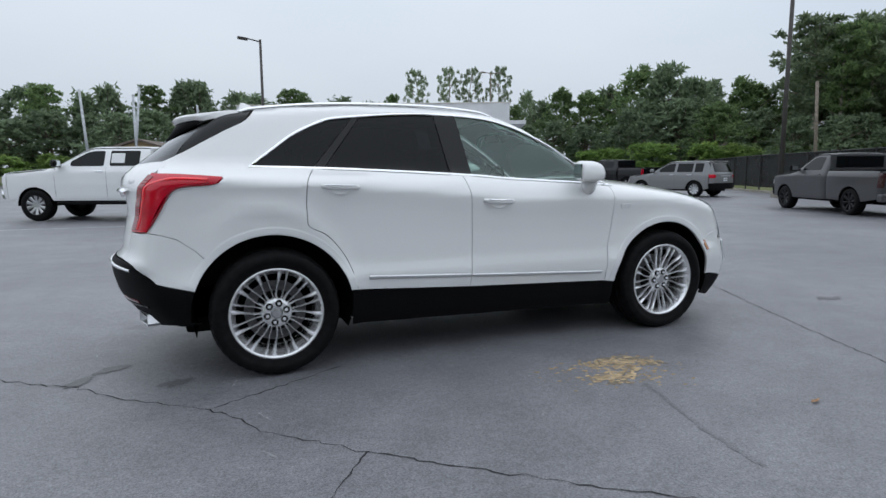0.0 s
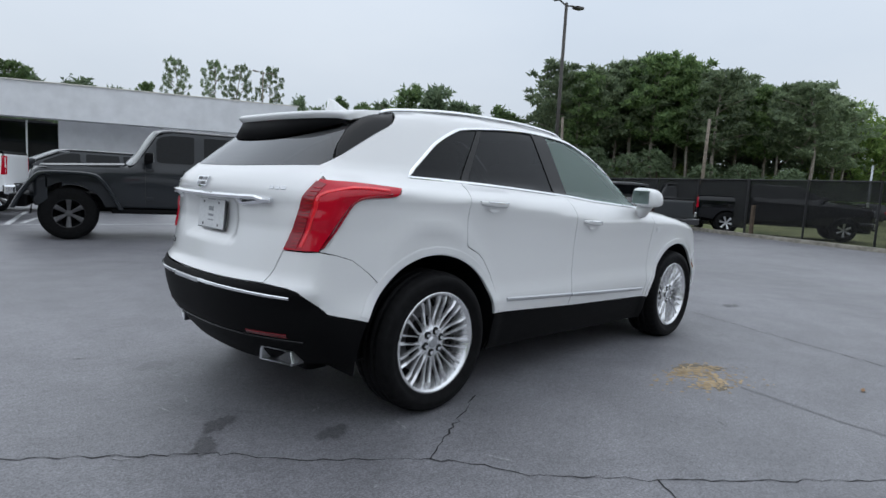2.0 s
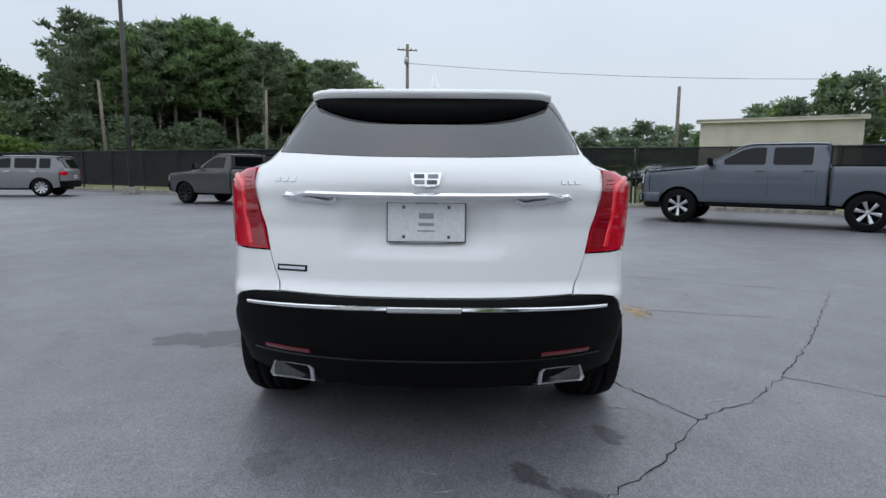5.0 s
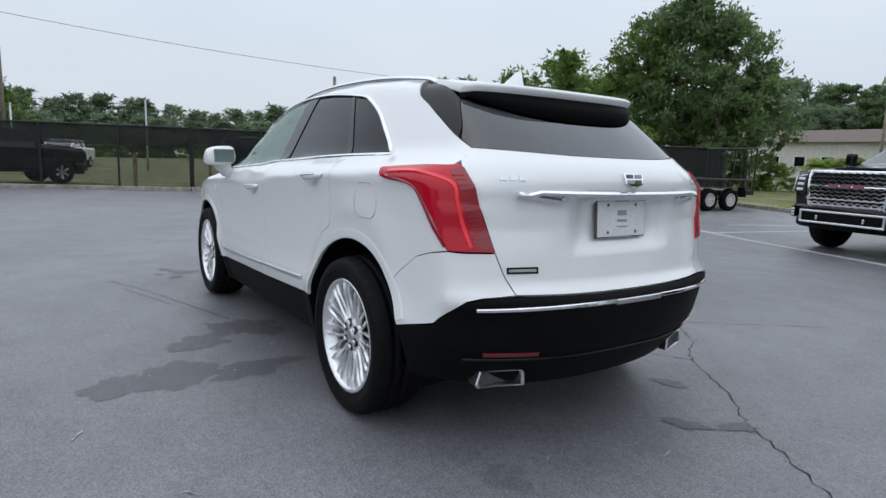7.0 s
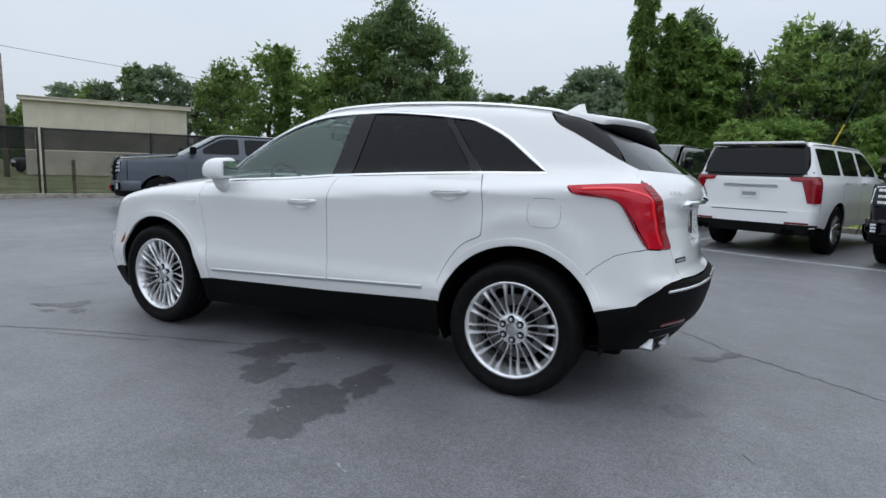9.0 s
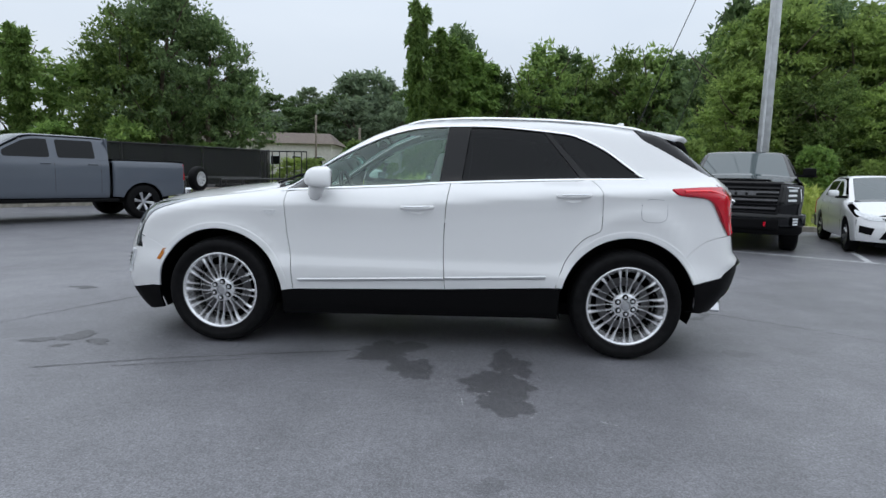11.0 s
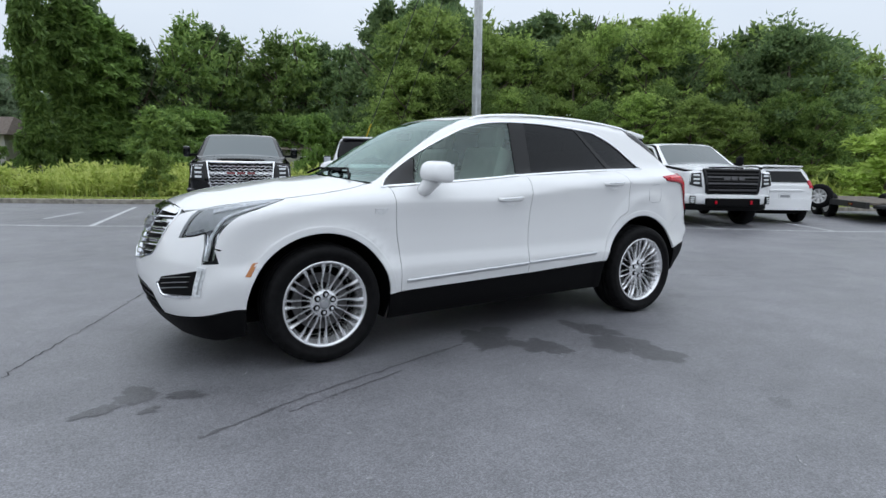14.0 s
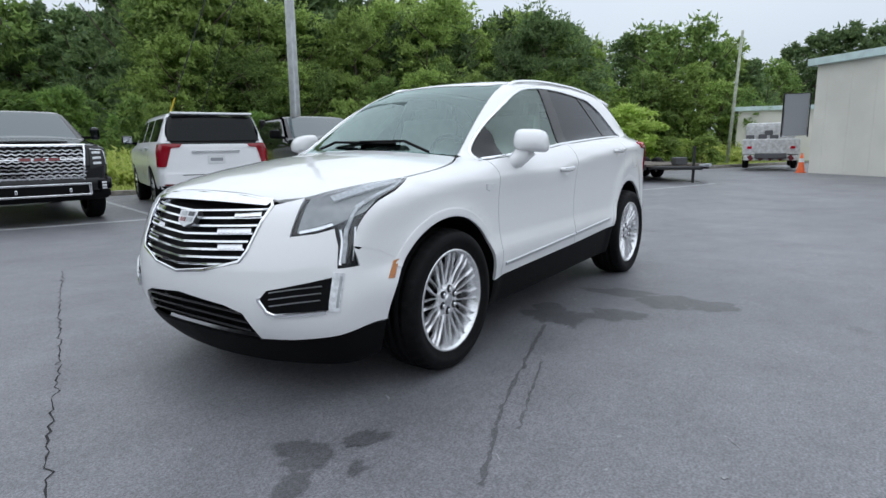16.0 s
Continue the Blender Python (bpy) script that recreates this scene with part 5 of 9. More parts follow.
    for k, s in enumerate(stains):
        cx, cy, rx, ry, turn = s
        faint = k in (13, 14)
        rim = flat_sheet("stain_rim", blot(cx, cy, rx + 0.012, ry + 0.012, turn, 0, random.Random(40 + k)), 0.0006 + 0.00004 * k, DAMP_EDGE)
        tagged(rim, "drying rim of an oil stain on asphalt", "stain", "oil stains", "structure")
        if faint:
            continue
        ob = flat_sheet("oil_stain", blot(cx, cy, rx, ry, turn, 0, random.Random(40 + k)), 0.0014 + 0.00015 * k, DAMP)
        tagged(ob, "dark damp oil stain on the asphalt", "stain", "oil stains", "structure")
    for k, (cx, cy, rx, ry, turn) in enumerate(((0.40, -1.76, 0.085, 0.05, 0.3), (0.76, -1.52, 0.12, 0.055, -0.9), (0.62, -1.42, 0.09, 0.035, -0.3))):
        ob = flat_sheet("dust_patch", blot(cx, cy, rx, ry, turn, 0, rnd, 0.5), 0.0010 + 0.0002 * k, THIN_CLAY)
        tagged(ob, "thin sandy clay film on the asphalt", "stain", kind="structure")
    bm = bmesh.new()
    for cx, cy, sx, sy_, n in ((0.42, -1.70, 0.075, 0.04, 190), (0.62, -1.52, 0.10, 0.05, 210), (0.47, -1.47, 0.07, 0.03, 80), (0.52, -1.6, 0.22, 0.13, 220)):
        for _ in range(n):
            x, y, r = rnd.gauss(cx, sx), rnd.gauss(cy, sy_), rnd.uniform(0.003, 0.02)
            turn = rnd.uniform(0, 6.28)
            bm.faces.new([bm.verts.new((x + r * rnd.uniform(0.5, 1.3) * math.cos(turn + k * 0.785), y + 0.7 * r * rnd.uniform(0.5, 1.3) * math.sin(turn + k * 0.785), 0.0012 + 0.0018 * rnd.random())) for k in range(8)])
    for f in bm.faces:
        f.normal_update()
        if f.normal.z < 0:
            f.normal_flip()
    ob = part("clay_patch", bm, CLAY)
    tagged(ob, "broken patch of orange clay dust on asphalt", "stain", kind="structure")
    for pts, w in (([(0.46, 1.0), (1.57, 1.34), (2.29, 1.63)], 0.022), ([(1.08, 1.28), (1.85, 1.54)], 0.016), ([(0.5, -1.85), (0.35, -2.4), (0.3, -2.8)], 0.03)):
        ob = part("tyre_streak", ribbon(spline([(*p,) for p in pts], 10), w, 0.0018, 0.006, rnd), DAMP_EDGE if w > 0.025 else DAMP)
        tagged(ob, "dark dragged streak on the asphalt", "stain", kind="structure")
    bm = bmesh.new()
    for _ in range(260):
        a, r = rnd.uniform(0, 6.28), rnd.uniform(0.8, 7)
        x, y = r * math.cos(a) * 1.2, r * math.sin(a)
        s = rnd.uniform(0.004, 0.016)
        pts = [(x + s * rnd.uniform(0.5, 1.4) * math.cos(k * 1.05), y + s * rnd.uniform(0.3, 1.0) * math.sin(k * 1.05)) for k in range(6)]
        bm.faces.new([bm.verts.new((px, py, 0.003)) for px, py in pts])
    for _ in range(95):
        a, r = rnd.uniform(0, 6.28), rnd.uniform(1.6, 6)
        x, y = r * math.cos(a) * 1.25, r * math.sin(a)
        turn = rnd.choice((0.5, 0.9, 2.2)) + rnd.gauss(0, 0.3)
        for k in range(rnd.randint(2, 5)):
            x, y = x + rnd.uniform(0.01, 0.04) * math.cos(turn), y + rnd.uniform(0.01, 0.04) * math.sin(turn)
            ln, wd = rnd.uniform(0.008, 0.03), rnd.uniform(0.003, 0.008)
            c, s_ = math.cos(turn), math.sin(turn)
            bm.faces.new([bm.verts.new((x + c * u * ln - s_ * v * wd, y + s_ * u * ln + c * v * wd, 0.0032)) for u, v in ((-1, 0), (-0.3, -0.8), (0.5, -0.5), (1, 0.1), (0.2, 0.9), (-0.5, 0.6))])
    ob = part("scuff_marks", bm, SCUFF)
    tagged(ob, "small pale chips and scuffs on the asphalt", "chips", kind="stuff")
    bm = bmesh.new()
    vs = [bm.verts.new((1.13 + dx, -2.41 + dy, 0.004 + h)) for dx, dy, h in ((-0.034, 0, 0), (-0.015, 0.014, 0.01), (0.0, 0.008, 0.004), (0.014, 0.02, 0.004), (0.036, 0.004, 0.012), (0.012, -0.006, 0.003), (-0.01, -0.016, 0.008))]
    bm.faces.new(vs)
    ob = part("leaf", bm, material("dry_leaf", (0.30, 0.18, 0.10), 0.8, noise_scale=60, noise_amount=0.3))
    tagged(ob, "dry brown fallen leaf lying on asphalt", "leaf")


build_ground()

# ---------------------------------------------------------------- other vehicles


def paint(name, col, rough=0.35):
    return material(name, col, rough, coat=0.7 if max(col) > 0.05 else 0.5, spec=0.2, noise_scale=700, noise_amount=0.05)


P_BLACK, P_GREY, P_DARKGREY, P_WHITE, P_SILVER = paint("black_paint", (0.003, 0.0035, 0.0048), 0.14), paint("blue_grey_paint", (0.10, 0.115, 0.14)), paint("granite_grey_paint", (0.05, 0.054, 0.058)), paint("plain_white_paint", (0.84, 0.85, 0.86)), paint("silver_grey_paint", (0.20, 0.205, 0.21))
P_JEEP = paint("dark_granite_paint", (0.024, 0.027, 0.031), 0.22)
P_CHARCOAL = paint("charcoal_paint", (0.058, 0.058, 0.062))
DARK_GLASS = material("dark_window", (0.005, 0.006, 0.007), 0.04, spec=0.24, noise_scale=20, noise_amount=0.1)
FRONT_GLASS = material("windscreen_dark_green", (0.05, 0.07, 0.075), 0.03, spec=0.9)
WHITE_STEEL = material("white_steel_wheel", (0.55, 0.55, 0.55), 0.5, noise_scale=9, noise_amount=0.22)


_WHEELS = {}


def simple_wheel(parent, spec, x, y, z, left):
    """A lighter wheel for vehicles farther off, with tyre, rim and spokes."""
    radius, width, rim_r, mat, face, n = spec
    w = width / 2
    m = pose(x, y, z, 0, 11 * x, 0 if left else 180)
    key = ("mesh", id(spec))
    if key not in _WHEELS:
        th = radius - rim_r
        prof = [(rim_r - 0.002, -w), (rim_r + 0.6 * th, -w - 0.012), (radius - 0.012, -w + 0.015), (radius, -w + 0.05), (radius, w - 0.05), (radius - 0.012, w - 0.015), (rim_r + 0.6 * th, w + 0.012), (rim_r - 0.002, w)]
        meshes = []
        for bm, mt in ((lathe(prof, 40), RUBBER), (lathe([(rim_r + 0.004, w), (rim_r - 0.012, w + 0.004), (rim_r - 0.022, w - 0.03), (rim_r - 0.03, w - 0.11), (0.005, w - 0.12)], 40), mat)):
            me = bpy.data.meshes.new("wheel_piece")
            for f in bm.faces:
                f.smooth = True
            bm.to_mesh(me)
            bm.free()
            me.materials.append(mt)
            meshes.append(me)
        bm = bmesh.new()
        for dy, r0, r1, h0, h1 in ((0.0, 0.05, rim_r - 0.014, 0.026, 0.042),):
            vs = [bm.verts.new(c) for c in ((-h0, w - 0.05, r0), (h0, w - 0.05, r0), (h1, w - 0.006, r1), (-h1, w - 0.006, r1), (-h0 * 0.6, w - 0.03, r0), (h0 * 0.6, w - 0.03, r0), (h1 * 0.6, w + 0.006, r1), (-h1 * 0.6, w + 0.006, r1))]
            for q in ((4, 5, 6, 7), (0, 4, 7, 3), (5, 1, 2, 6), (0, 1, 5, 4)):
                bm.faces.new([vs[i] for i in q])
            bmesh.ops.recalc_face_normals(bm, faces=bm.faces)
        me = bpy.data.meshes.new("spoke")
        bm.to_mesh(me)
        bm.free()
        me.materials.append(face)
        cap = lathe([(0.001, w - 0.02), (0.05, w - 0.024), (0.06, w - 0.05)], 20)
        me2 = bpy.data.meshes.new("centre_cap")
        cap.to_mesh(me2)
        cap.free()
        me2.materials.append(face)
        _WHEELS[key] = (*meshes, me, me2)
    tyre, rim, spoke, cap = _WHEELS[key]
    wheel = new("wheel", rim)
    wheel.parent, wheel.matrix_basis = parent, m
    for name, me in (("tyre", tyre), ("centre_cap", cap)):
        ob = new(name, me)
        ob.parent = wheel
    for i in range(n):
        ob = new("spoke", spoke)
        ob.parent, ob.matrix_basis = wheel, pose(0, 0, 0, 0, 360 / n * i, 0)
    return wheel


def round_corners(pts, r):
    """Cut the sharp corners of an outline into short arcs."""
    p = np.array(pts, float)
    keep = [i for i in range(len(p)) if np.linalg.norm(p[i] - p[i - 1]) > 0.012]
    p = p[keep]
    out = []
    for i in range(len(p)):
        a, b, c = p[i - 1], p[i], p[(i + 1) % len(p)]
        u, v = (a - b), (c - b)
        lu, lv = np.linalg.norm(u), np.linalg.norm(v)
        if np.dot(u, v) / (lu * lv) < -0.93:
            out.append(tuple(b))
            continue
        k = min(r, 0.45 * lu, 0.45 * lv)
        q0, q1 = b + u / lu * k, b + v / lv * k
        for t in (0, 0.35, 0.65, 1):
            out.append(tuple((1 - t) ** 2 * q0 + 2 * t * (1 - t) * b + t * t * q1))
    return out


def bumper_band(name, xf, w, z0, z1, out, mat, car, bow=0.12, wrap=0.42, label=""):
    """A bumper that runs across the nose and curls round both corners."""
    th = np.linspace(-math.pi / 2, math.pi / 2, 45)
    y = w * np.sign(np.sin(th)) * np.abs(np.sin(th)) ** 0.5
    x = xf - wrap + wrap * np.abs(np.cos(th)) ** 0.5 - bow * np.abs(y / w) ** 2
    path = np.stack([x, y], 1)
    tan = np.gradient(path, axis=0)
    tan /= np.linalg.norm(tan, axis=1, keepdims=True)
    nor = np.stack([tan[:, 1], -tan[:, 0]], 1)
    b = min(0.04, 0.3 * (z1 - z0))
    prof = [(-0.10, z1), (-0.01, z1), (out - 0.01, z1 - 0.4 * b), (out, z1 - b), (out, z0 + b), (out - 0.03, z0 + 0.2 * b), (-0.02, z0), (-0.10, z0)]
    bm = bmesh.new()
    rows = [[bm.verts.new((*(path[i] + nor[i] * d), z)) for d, z in prof] for i in range(len(th))]
    for r0, r1 in zip(rows, rows[1:]):
        for k in range(len(prof) - 1):
            bm.faces.new((r0[k], r0[k + 1], r1[k + 1], r1[k]))
    bmesh.ops.recalc_face_normals(bm, faces=bm.faces)
    return part(name, bm, mat, car, label, True)


def trapezoid_flare(wx, sy, w, mat, car):
    """A wide moulded arch with a flat top and sloping ends."""
    path = spline([(0.72, 0.47), (0.60, 0.70), (0.44, 0.93), (0.31, 1.005), (0.0, 1.02), (-0.31, 1.005), (-0.44, 0.93), (-0.60, 0.70), (-0.72, 0.47)], 4)
    rows = []
    for y, k, dz in ((w - 0.05, 1.0, 0.0), (w + 0.12, 0.99, 0.0), (w + 0.15, 0.965, 0.0), (w + 0.15, 0.92, 0.0), (w + 0.11, 0.895, 0.0), (w - 0.05, 0.89, 0.0)):
        rows.append([(wx + px * k * 1.08, sy * y, 0.46 + (pz - 0.42) * k * 1.1) for px, pz in path])
    vs, fs = [], []
    for r0, r1 in zip(rows, rows[1:]):
        v_, f_ = sheet(r0, r1)
        fs += [tuple(i + len(vs) for i in q) for q in f_]
        vs += v_
    part("arch_flare", mesh_of("arch_flare", vs, fs, mat), None, car, "wide moulded wheel arch")


def vehicle(name, label, group, mat, at, az, p, wheels, front="plain", rear="plain", trim=None, category="car", mirror=None):
    """A parked vehicle from a few sizes. Its frame: x ahead, front axle at x = 0."""
    m = pose(at[0], at[1], 0, 0, 0, az)
    car = empty(name, label, category, group, m=m)
    w, wb, xf = p["w"], p["wb"], p["xf"]
    xr = p["xr"]
    belt, roof, hood_f, hood_r = p["belt"], p["roof"], p["hood_f"], p["hood_r"]
    ws0, ws1, rt, rg = p["ws0"], p["ws1"], p["rt"], p["rg"]
    sill, bed = p["sill"], p.get("bed")
    shift = 0.5 * wb  # the hull is centred between the axles
    X = lambda x: x + shift
    body_end = X(bed) if bed else X(xr)
    W = table([(sill - 0.1, w - 0.08), (sill + 0.05, w - 0.03), (0.5 * (sill + belt), w), (belt - 0.12, w - 0.005), (belt, w - 0.05), (roof, w - p.get("tumble", 0.24)), (roof + 0.3, w - 0.5)], 0.03)
    tops = [(X(xr) - 0.4, p.get("tail_z", belt) - 0.1), (X(rg), belt + 0.02), (X(rt), roof - 0.03), (X(rt) + 0.25, roof), (X(ws1) - 0.2, roof), (X(ws1), roof - 0.04), (X(ws0), hood_r), (X(xf) - 0.12, hood_f), (X(xf) + 0.1, hood_f - 0.12)]
    if bed:
        tops = [(body_end - 0.4, roof - 0.05), (body_end, roof - 0.03), *tops[3:]]
    if rg <= xr + 0.02:
        tops = [(X(xr) - 0.4, roof - 0.1), *tops[2:]]
    zc = table(tops, 0.03)
    rear_low = X(xr)
    slope = p.get("rear_slope", 0.0)
    F = table([(sill - 0.1, X(xf) - 0.14), (sill + 0.1, X(xf) - 0.02), (0.5 * (sill + hood_f), X(xf)), (hood_f - 0.1, X(xf) - p.get("rake", 0.04)), (hood_f + 0.1, X(xf) - p.get("rake", 0.04) - 0.1)], 0.03)
    side = lambda x, z: W(z) - 0.05 * np.clip((x - X(0.0)) / 0.9, 0, None) ** 2 - 0.04 * np.clip((X(-wb) - x) / 1.0, 0, None) ** 2
    H = Hull(side, lambda y, z: F(z) - p.get("bow", 0.16) * (y / w) ** 2.5, (lambda y, z: body_end + 0 * y) if bed else (lambda y, z: rear_low + slope * np.clip(z - belt + 0.05, 0, None) + 0.10 * (y / w) ** 2.5),
             lambda x, y: zc(x + 0.1 * (y / w) ** 2) - 0.04 * (y / w) ** 2, 0.03)
    frame_shift = Matrix.Translation((-shift, 0, 0))

    def fix(obs):
        for o in obs:
            o.matrix_basis = frame_shift
        return obs

    SM, TM = SideMap(), TopMap()
    FM = RoundMap(X(xf) - 1.2, 1)
    RM = RoundMap(X(xr) + 1.2, -1)
    S = H.SP
    wr = wheels[0]
    ar = wr + p.get("arch", 0.07)
    cz = wr - 0.02

    def arch(cx, a0, a1, n=18):
        return [(cx + ar * math.cos(radians(a)), cz + ar * math.sin(radians(a))) for a in np.linspace(a0, a1, n)]

    lo_a = math.degrees(math.asin(min(0.95, max(-0.9, (sill - cz) / ar))))
    glass_low = belt
    # lower side with both arches (the cab only on a pickup)
    x_front, x_rear = X(xf) - 0.28, body_end + (0.0 if bed else 0.3)
    if bed:
        low = [(x_rear, sill), *arch(X(0), 180 - lo_a, lo_a), (x_front, sill), (x_front, hood_f - 0.05), (X(ws0) + 0.12, hood_r - 0.07), (X(ws0) - 0.1, glass_low), (x_rear, glass_low)]
        low = [(x_rear, sill), (X(0) - ar - 0.02, sill), *arch(X(0), 180 - lo_a, lo_a), (x_front, sill + 0.02), (x_front, hood_f - 0.08), (X(ws0) + 0.12, hood_r - 0.09), (X(ws0) - 0.05, glass_low), (x_rear, glass_low)]
    else:
        low = [(x_rear, sill + 0.05), *arch(X(-wb), 180 - lo_a, lo_a), *arch(X(0), 180 - lo_a, lo_a), (x_front, sill + 0.02), (x_front, hood_f - 0.08), (X(ws0) + 0.12, hood_r - 0.09), (X(ws0) - 0.05, glass_low), (x_rear, glass_low)]
    fix(panel("body_side", H, [S(x, z) for x, z in low], SM, mat, car, sides=BOTH, step=0.1, gap=0.001))
    # greenhouse side frame, glass laid into it
    edge = lambda x: float(zc(x + 0.07)) - 0.075
    gx0, gx1 = X(ws0) - 0.05, (body_end + 0.0 if bed else X(rg if rg > xr + 0.02 else xr) + 0.06)
    gt1 = X(xr) + slope * (roof - belt) + 0.10 if not bed and rg <= xr + 0.02 else gx1 + 0.02
    top_line = [(x, max(glass_low + 0.004, edge(x))) for x in np.linspace(gx0 - 0.02, gt1, 18)]
    fix(panel("cab_side", H, [S(x, z) for x, z in [(gx1, glass_low), (gx0, glass_low)] + top_line], SM, mat, car, sides=BOTH, step=0.1, gap=0.0))
    for n_, (a, b) in enumerate(p["windows"]):
        xs = np.linspace(X(a), X(b), 10)
        win = [(xs[0], glass_low + 0.03), *[(x, min(roof - 0.115, edge(x) - 0.05)) for x in xs], (xs[-1], glass_low + 0.03)]
        win = round_corners([(x, max(z, glass_low + 0.03)) for x, z in win], p.get("round", 0.05))
        fix(panel("side_window", H, [S(x, z) for x, z in win], SM, DARK_GLASS, car, sides=BOTH, step=0.08, gap=0.0, off=0.004, thick=0.006))
    if p.get("sticker"):
        sx, sw, sh = p["sticker"]
        zz = 0.5 * (belt + roof) - 0.04
        st = [(X(sx) - sw / 2, zz - sh / 2), (X(sx) + sw / 2, zz - sh / 2), (X(sx) + sw / 2, zz + sh / 2), (X(sx) - sw / 2, zz + sh / 2)]
        fix(panel("window_sticker", H, [S(x, z) for x, z in st], SM, PLATE_WHITE, car, step=0.1, gap=0.0, off=0.007, thick=0.002, label="white paper price sheet"))
    # door joints and handles
    for a in p["doors"]:
        fix(strip("door_joint", H, [S(X(a), z) for z in np.linspace(sill + 0.03, belt - 0.01, 8)], CARPET, car, 0.008, 0.001, 0.003, BOTH))
    for a in p["doors"][1:]:
        fix(strip("door_handle", H, [S(X(a) + d, belt - 0.1) for d in (0.07, 0.14, 0.26)], trim or mat, car, 0.03, 0.03, 0.0, BOTH))
    # top surfaces
    T = H.TP
    wy = w - 0.16
    hood = [T(X(xf) - 0.16, y) for y in np.linspace(wy - 0.08, -wy + 0.08, 9)]
    hood = [*hood, *[T(x, -wy - 0.03) for x in np.linspace(X(xf) - 0.3, X(ws0) + 0.08, 5)], *[T(X(ws0) + 0.06, y) for y in np.linspace(-wy, wy, 7)], *[T(x, wy + 0.03) for x in np.linspace(X(ws0) + 0.08, X(xf) - 0.3, 5)]]
    fix(panel("bonnet", H, hood, TM, mat, car, step=0.12, gap=0.002))
    ry = w - p.get("tumble", 0.24) - 0.055
    ws = [*[T(X(ws0) + 0.04, y) for y in np.linspace(wy - 0.02, -wy + 0.02, 7)], *[T(X(ws1) - 0.02, y) for y in np.linspace(-ry, ry, 7)]]
    fix(panel("windscreen", H, ws, TM, FRONT_GLASS, car, step=0.12, off=0.003, thick=0.006))
    pillar = [T(X(ws0) + 0.04, wy - 0.02), T(X(ws1) - 0.02, ry), T(X(ws1) - 0.02, ry + 0.05), T(X(ws0) - 0.02, wy + 0.06)]
    fix(panel("windscreen_pillar", H, pillar, TM, mat, car, step=0.1, gap=-0.01, sides=BOTH))
    r_end = (body_end + 0.02) if bed else (X(rt) if rg > xr + 0.02 else X(xr) + slope * (roof - belt) + 0.07)
    roof_o = [T(X(ws1) - 0.02, y) for y in np.linspace(ry + 0.05, -ry - 0.05, 7)] + [T(r_end, y) for y in np.linspace(-ry - 0.05, ry + 0.05, 7)]
    fix(panel("roof", H, roof_o, TM, mat, car, step=0.15, gap=0.0))
    # nose
    zt = hood_f - 0.05
    F_ = lambda y, z: H.cast(np.array([[X(xf) - 1.2, y, z]]), np.array([[1.0, 0, 0]]), 2.0)[0]
    fy = w - 0.1
    low_z = sill + 0.02
    nose = [F_(y, zt) for y in np.linspace(fy - 0.06, -fy + 0.06, 9)] + [S(x_front, zt - 0.03) * (1, -1, 1), S(x_front, low_z) * (1, -1, 1)] + [F_(y, low_z) for y in np.linspace(-fy + 0.05, fy - 0.05, 9)] + [S(x_front, low_z), S(x_front, zt - 0.03)]
    nose_mat = mat
    fix(panel("front_fascia", H, nose, FM, nose_mat, car, step=0.1, gap=0.001))

    def plate_on(nm, yz, mt, off=0.012, thick=0.02, sides=(1,), map_=None, label_="", parent=None):
        return fix(panel(nm, H, [(F_ if map_ is None else map_)(y, z) for y, z in yz], FM if map_ is None else RM, mt, car, step=0.08, gap=0.0, off=off, thick=thick, sides=sides, label=label_))

    def bar_on(nm, y0, y1, z0, z1, mt, width, out, sides=(1,), map_=None, n=9):
        g = F_ if map_ is None else map_
        return fix(strip(nm, H, [g(y, z) for y, z in zip(np.linspace(y0, y1, n), np.linspace(z0, z1, n))], mt, car, width, out, 0.0, sides))

    if front in ("denali", "at4", "hd"):
        gw = w * 0.64
        z1 = hood_f - 0.055
        z0 = z1 - (0.58 if hood_f > 1.35 else 0.48)
        zb = sill - 0.16
        frame_mat = CHROME if front == "denali" else GLOSS_BLACK
        plate_on("grille", [(gw, z1), (-gw, z1), (-gw + 0.08, z0), (gw - 0.08, z0)], PLASTIC, 0.02, 0.03)
        for a_, b_, c_, d_, wd in ((gw, -gw, z1, z1, 0.07), (gw - 0.08, -gw + 0.08, z0, z0, 0.06), (gw - 0.02, gw - 0.08, z1, z0, 0.07), (-gw + 0.02, -gw + 0.08, z1, z0, 0.07)):
            bar_on("grille_frame", a_, b_, c_, d_, frame_mat, wd * (0.6 if front == "denali" else 1), 0.055)
        if front == "denali":
            for zz in (z1 - 0.20, z1 - 0.39):
                bar_on("grille_bar", gw - 0.03, -gw + 0.03, zz, zz, CHROME, 0.03, 0.05)
            for row in range(9):
                zz = z1 - 0.055 - row * 0.056
                for i in range(21):
                    yy = (i - 10) * gw * 1.84 / 21 + (0.02 if row % 2 else 0)
                    p0 = F_(yy, zz)
                    ob = box_part("grille_mesh_piece", (0.012, 0.060, 0.022), pose(p0[0] + 0.034, p0[1], p0[2], 28 if i % 2 else -28, 0, 0), CHROME, car, 0)
                    ob.matrix_basis = frame_shift
            for yy in (0.19, 0.0, -0.19):
                plate_on("badge_bar", [(yy + 0.075, z1 - 0.175), (yy - 0.075, z1 - 0.175), (yy - 0.075, z1 - 0.225), (yy + 0.075, z1 - 0.225)], DARK_RED, 0.062, 0.03)
        else:
            for k, zz in enumerate(np.linspace(z1 - 0.07, z0 + 0.07, 6)):
                bar_on("grille_bar", gw - 0.05, -gw + 0.05, zz, zz, DARK_METAL if k % 2 else GLOSS_BLACK, 0.05, 0.045)
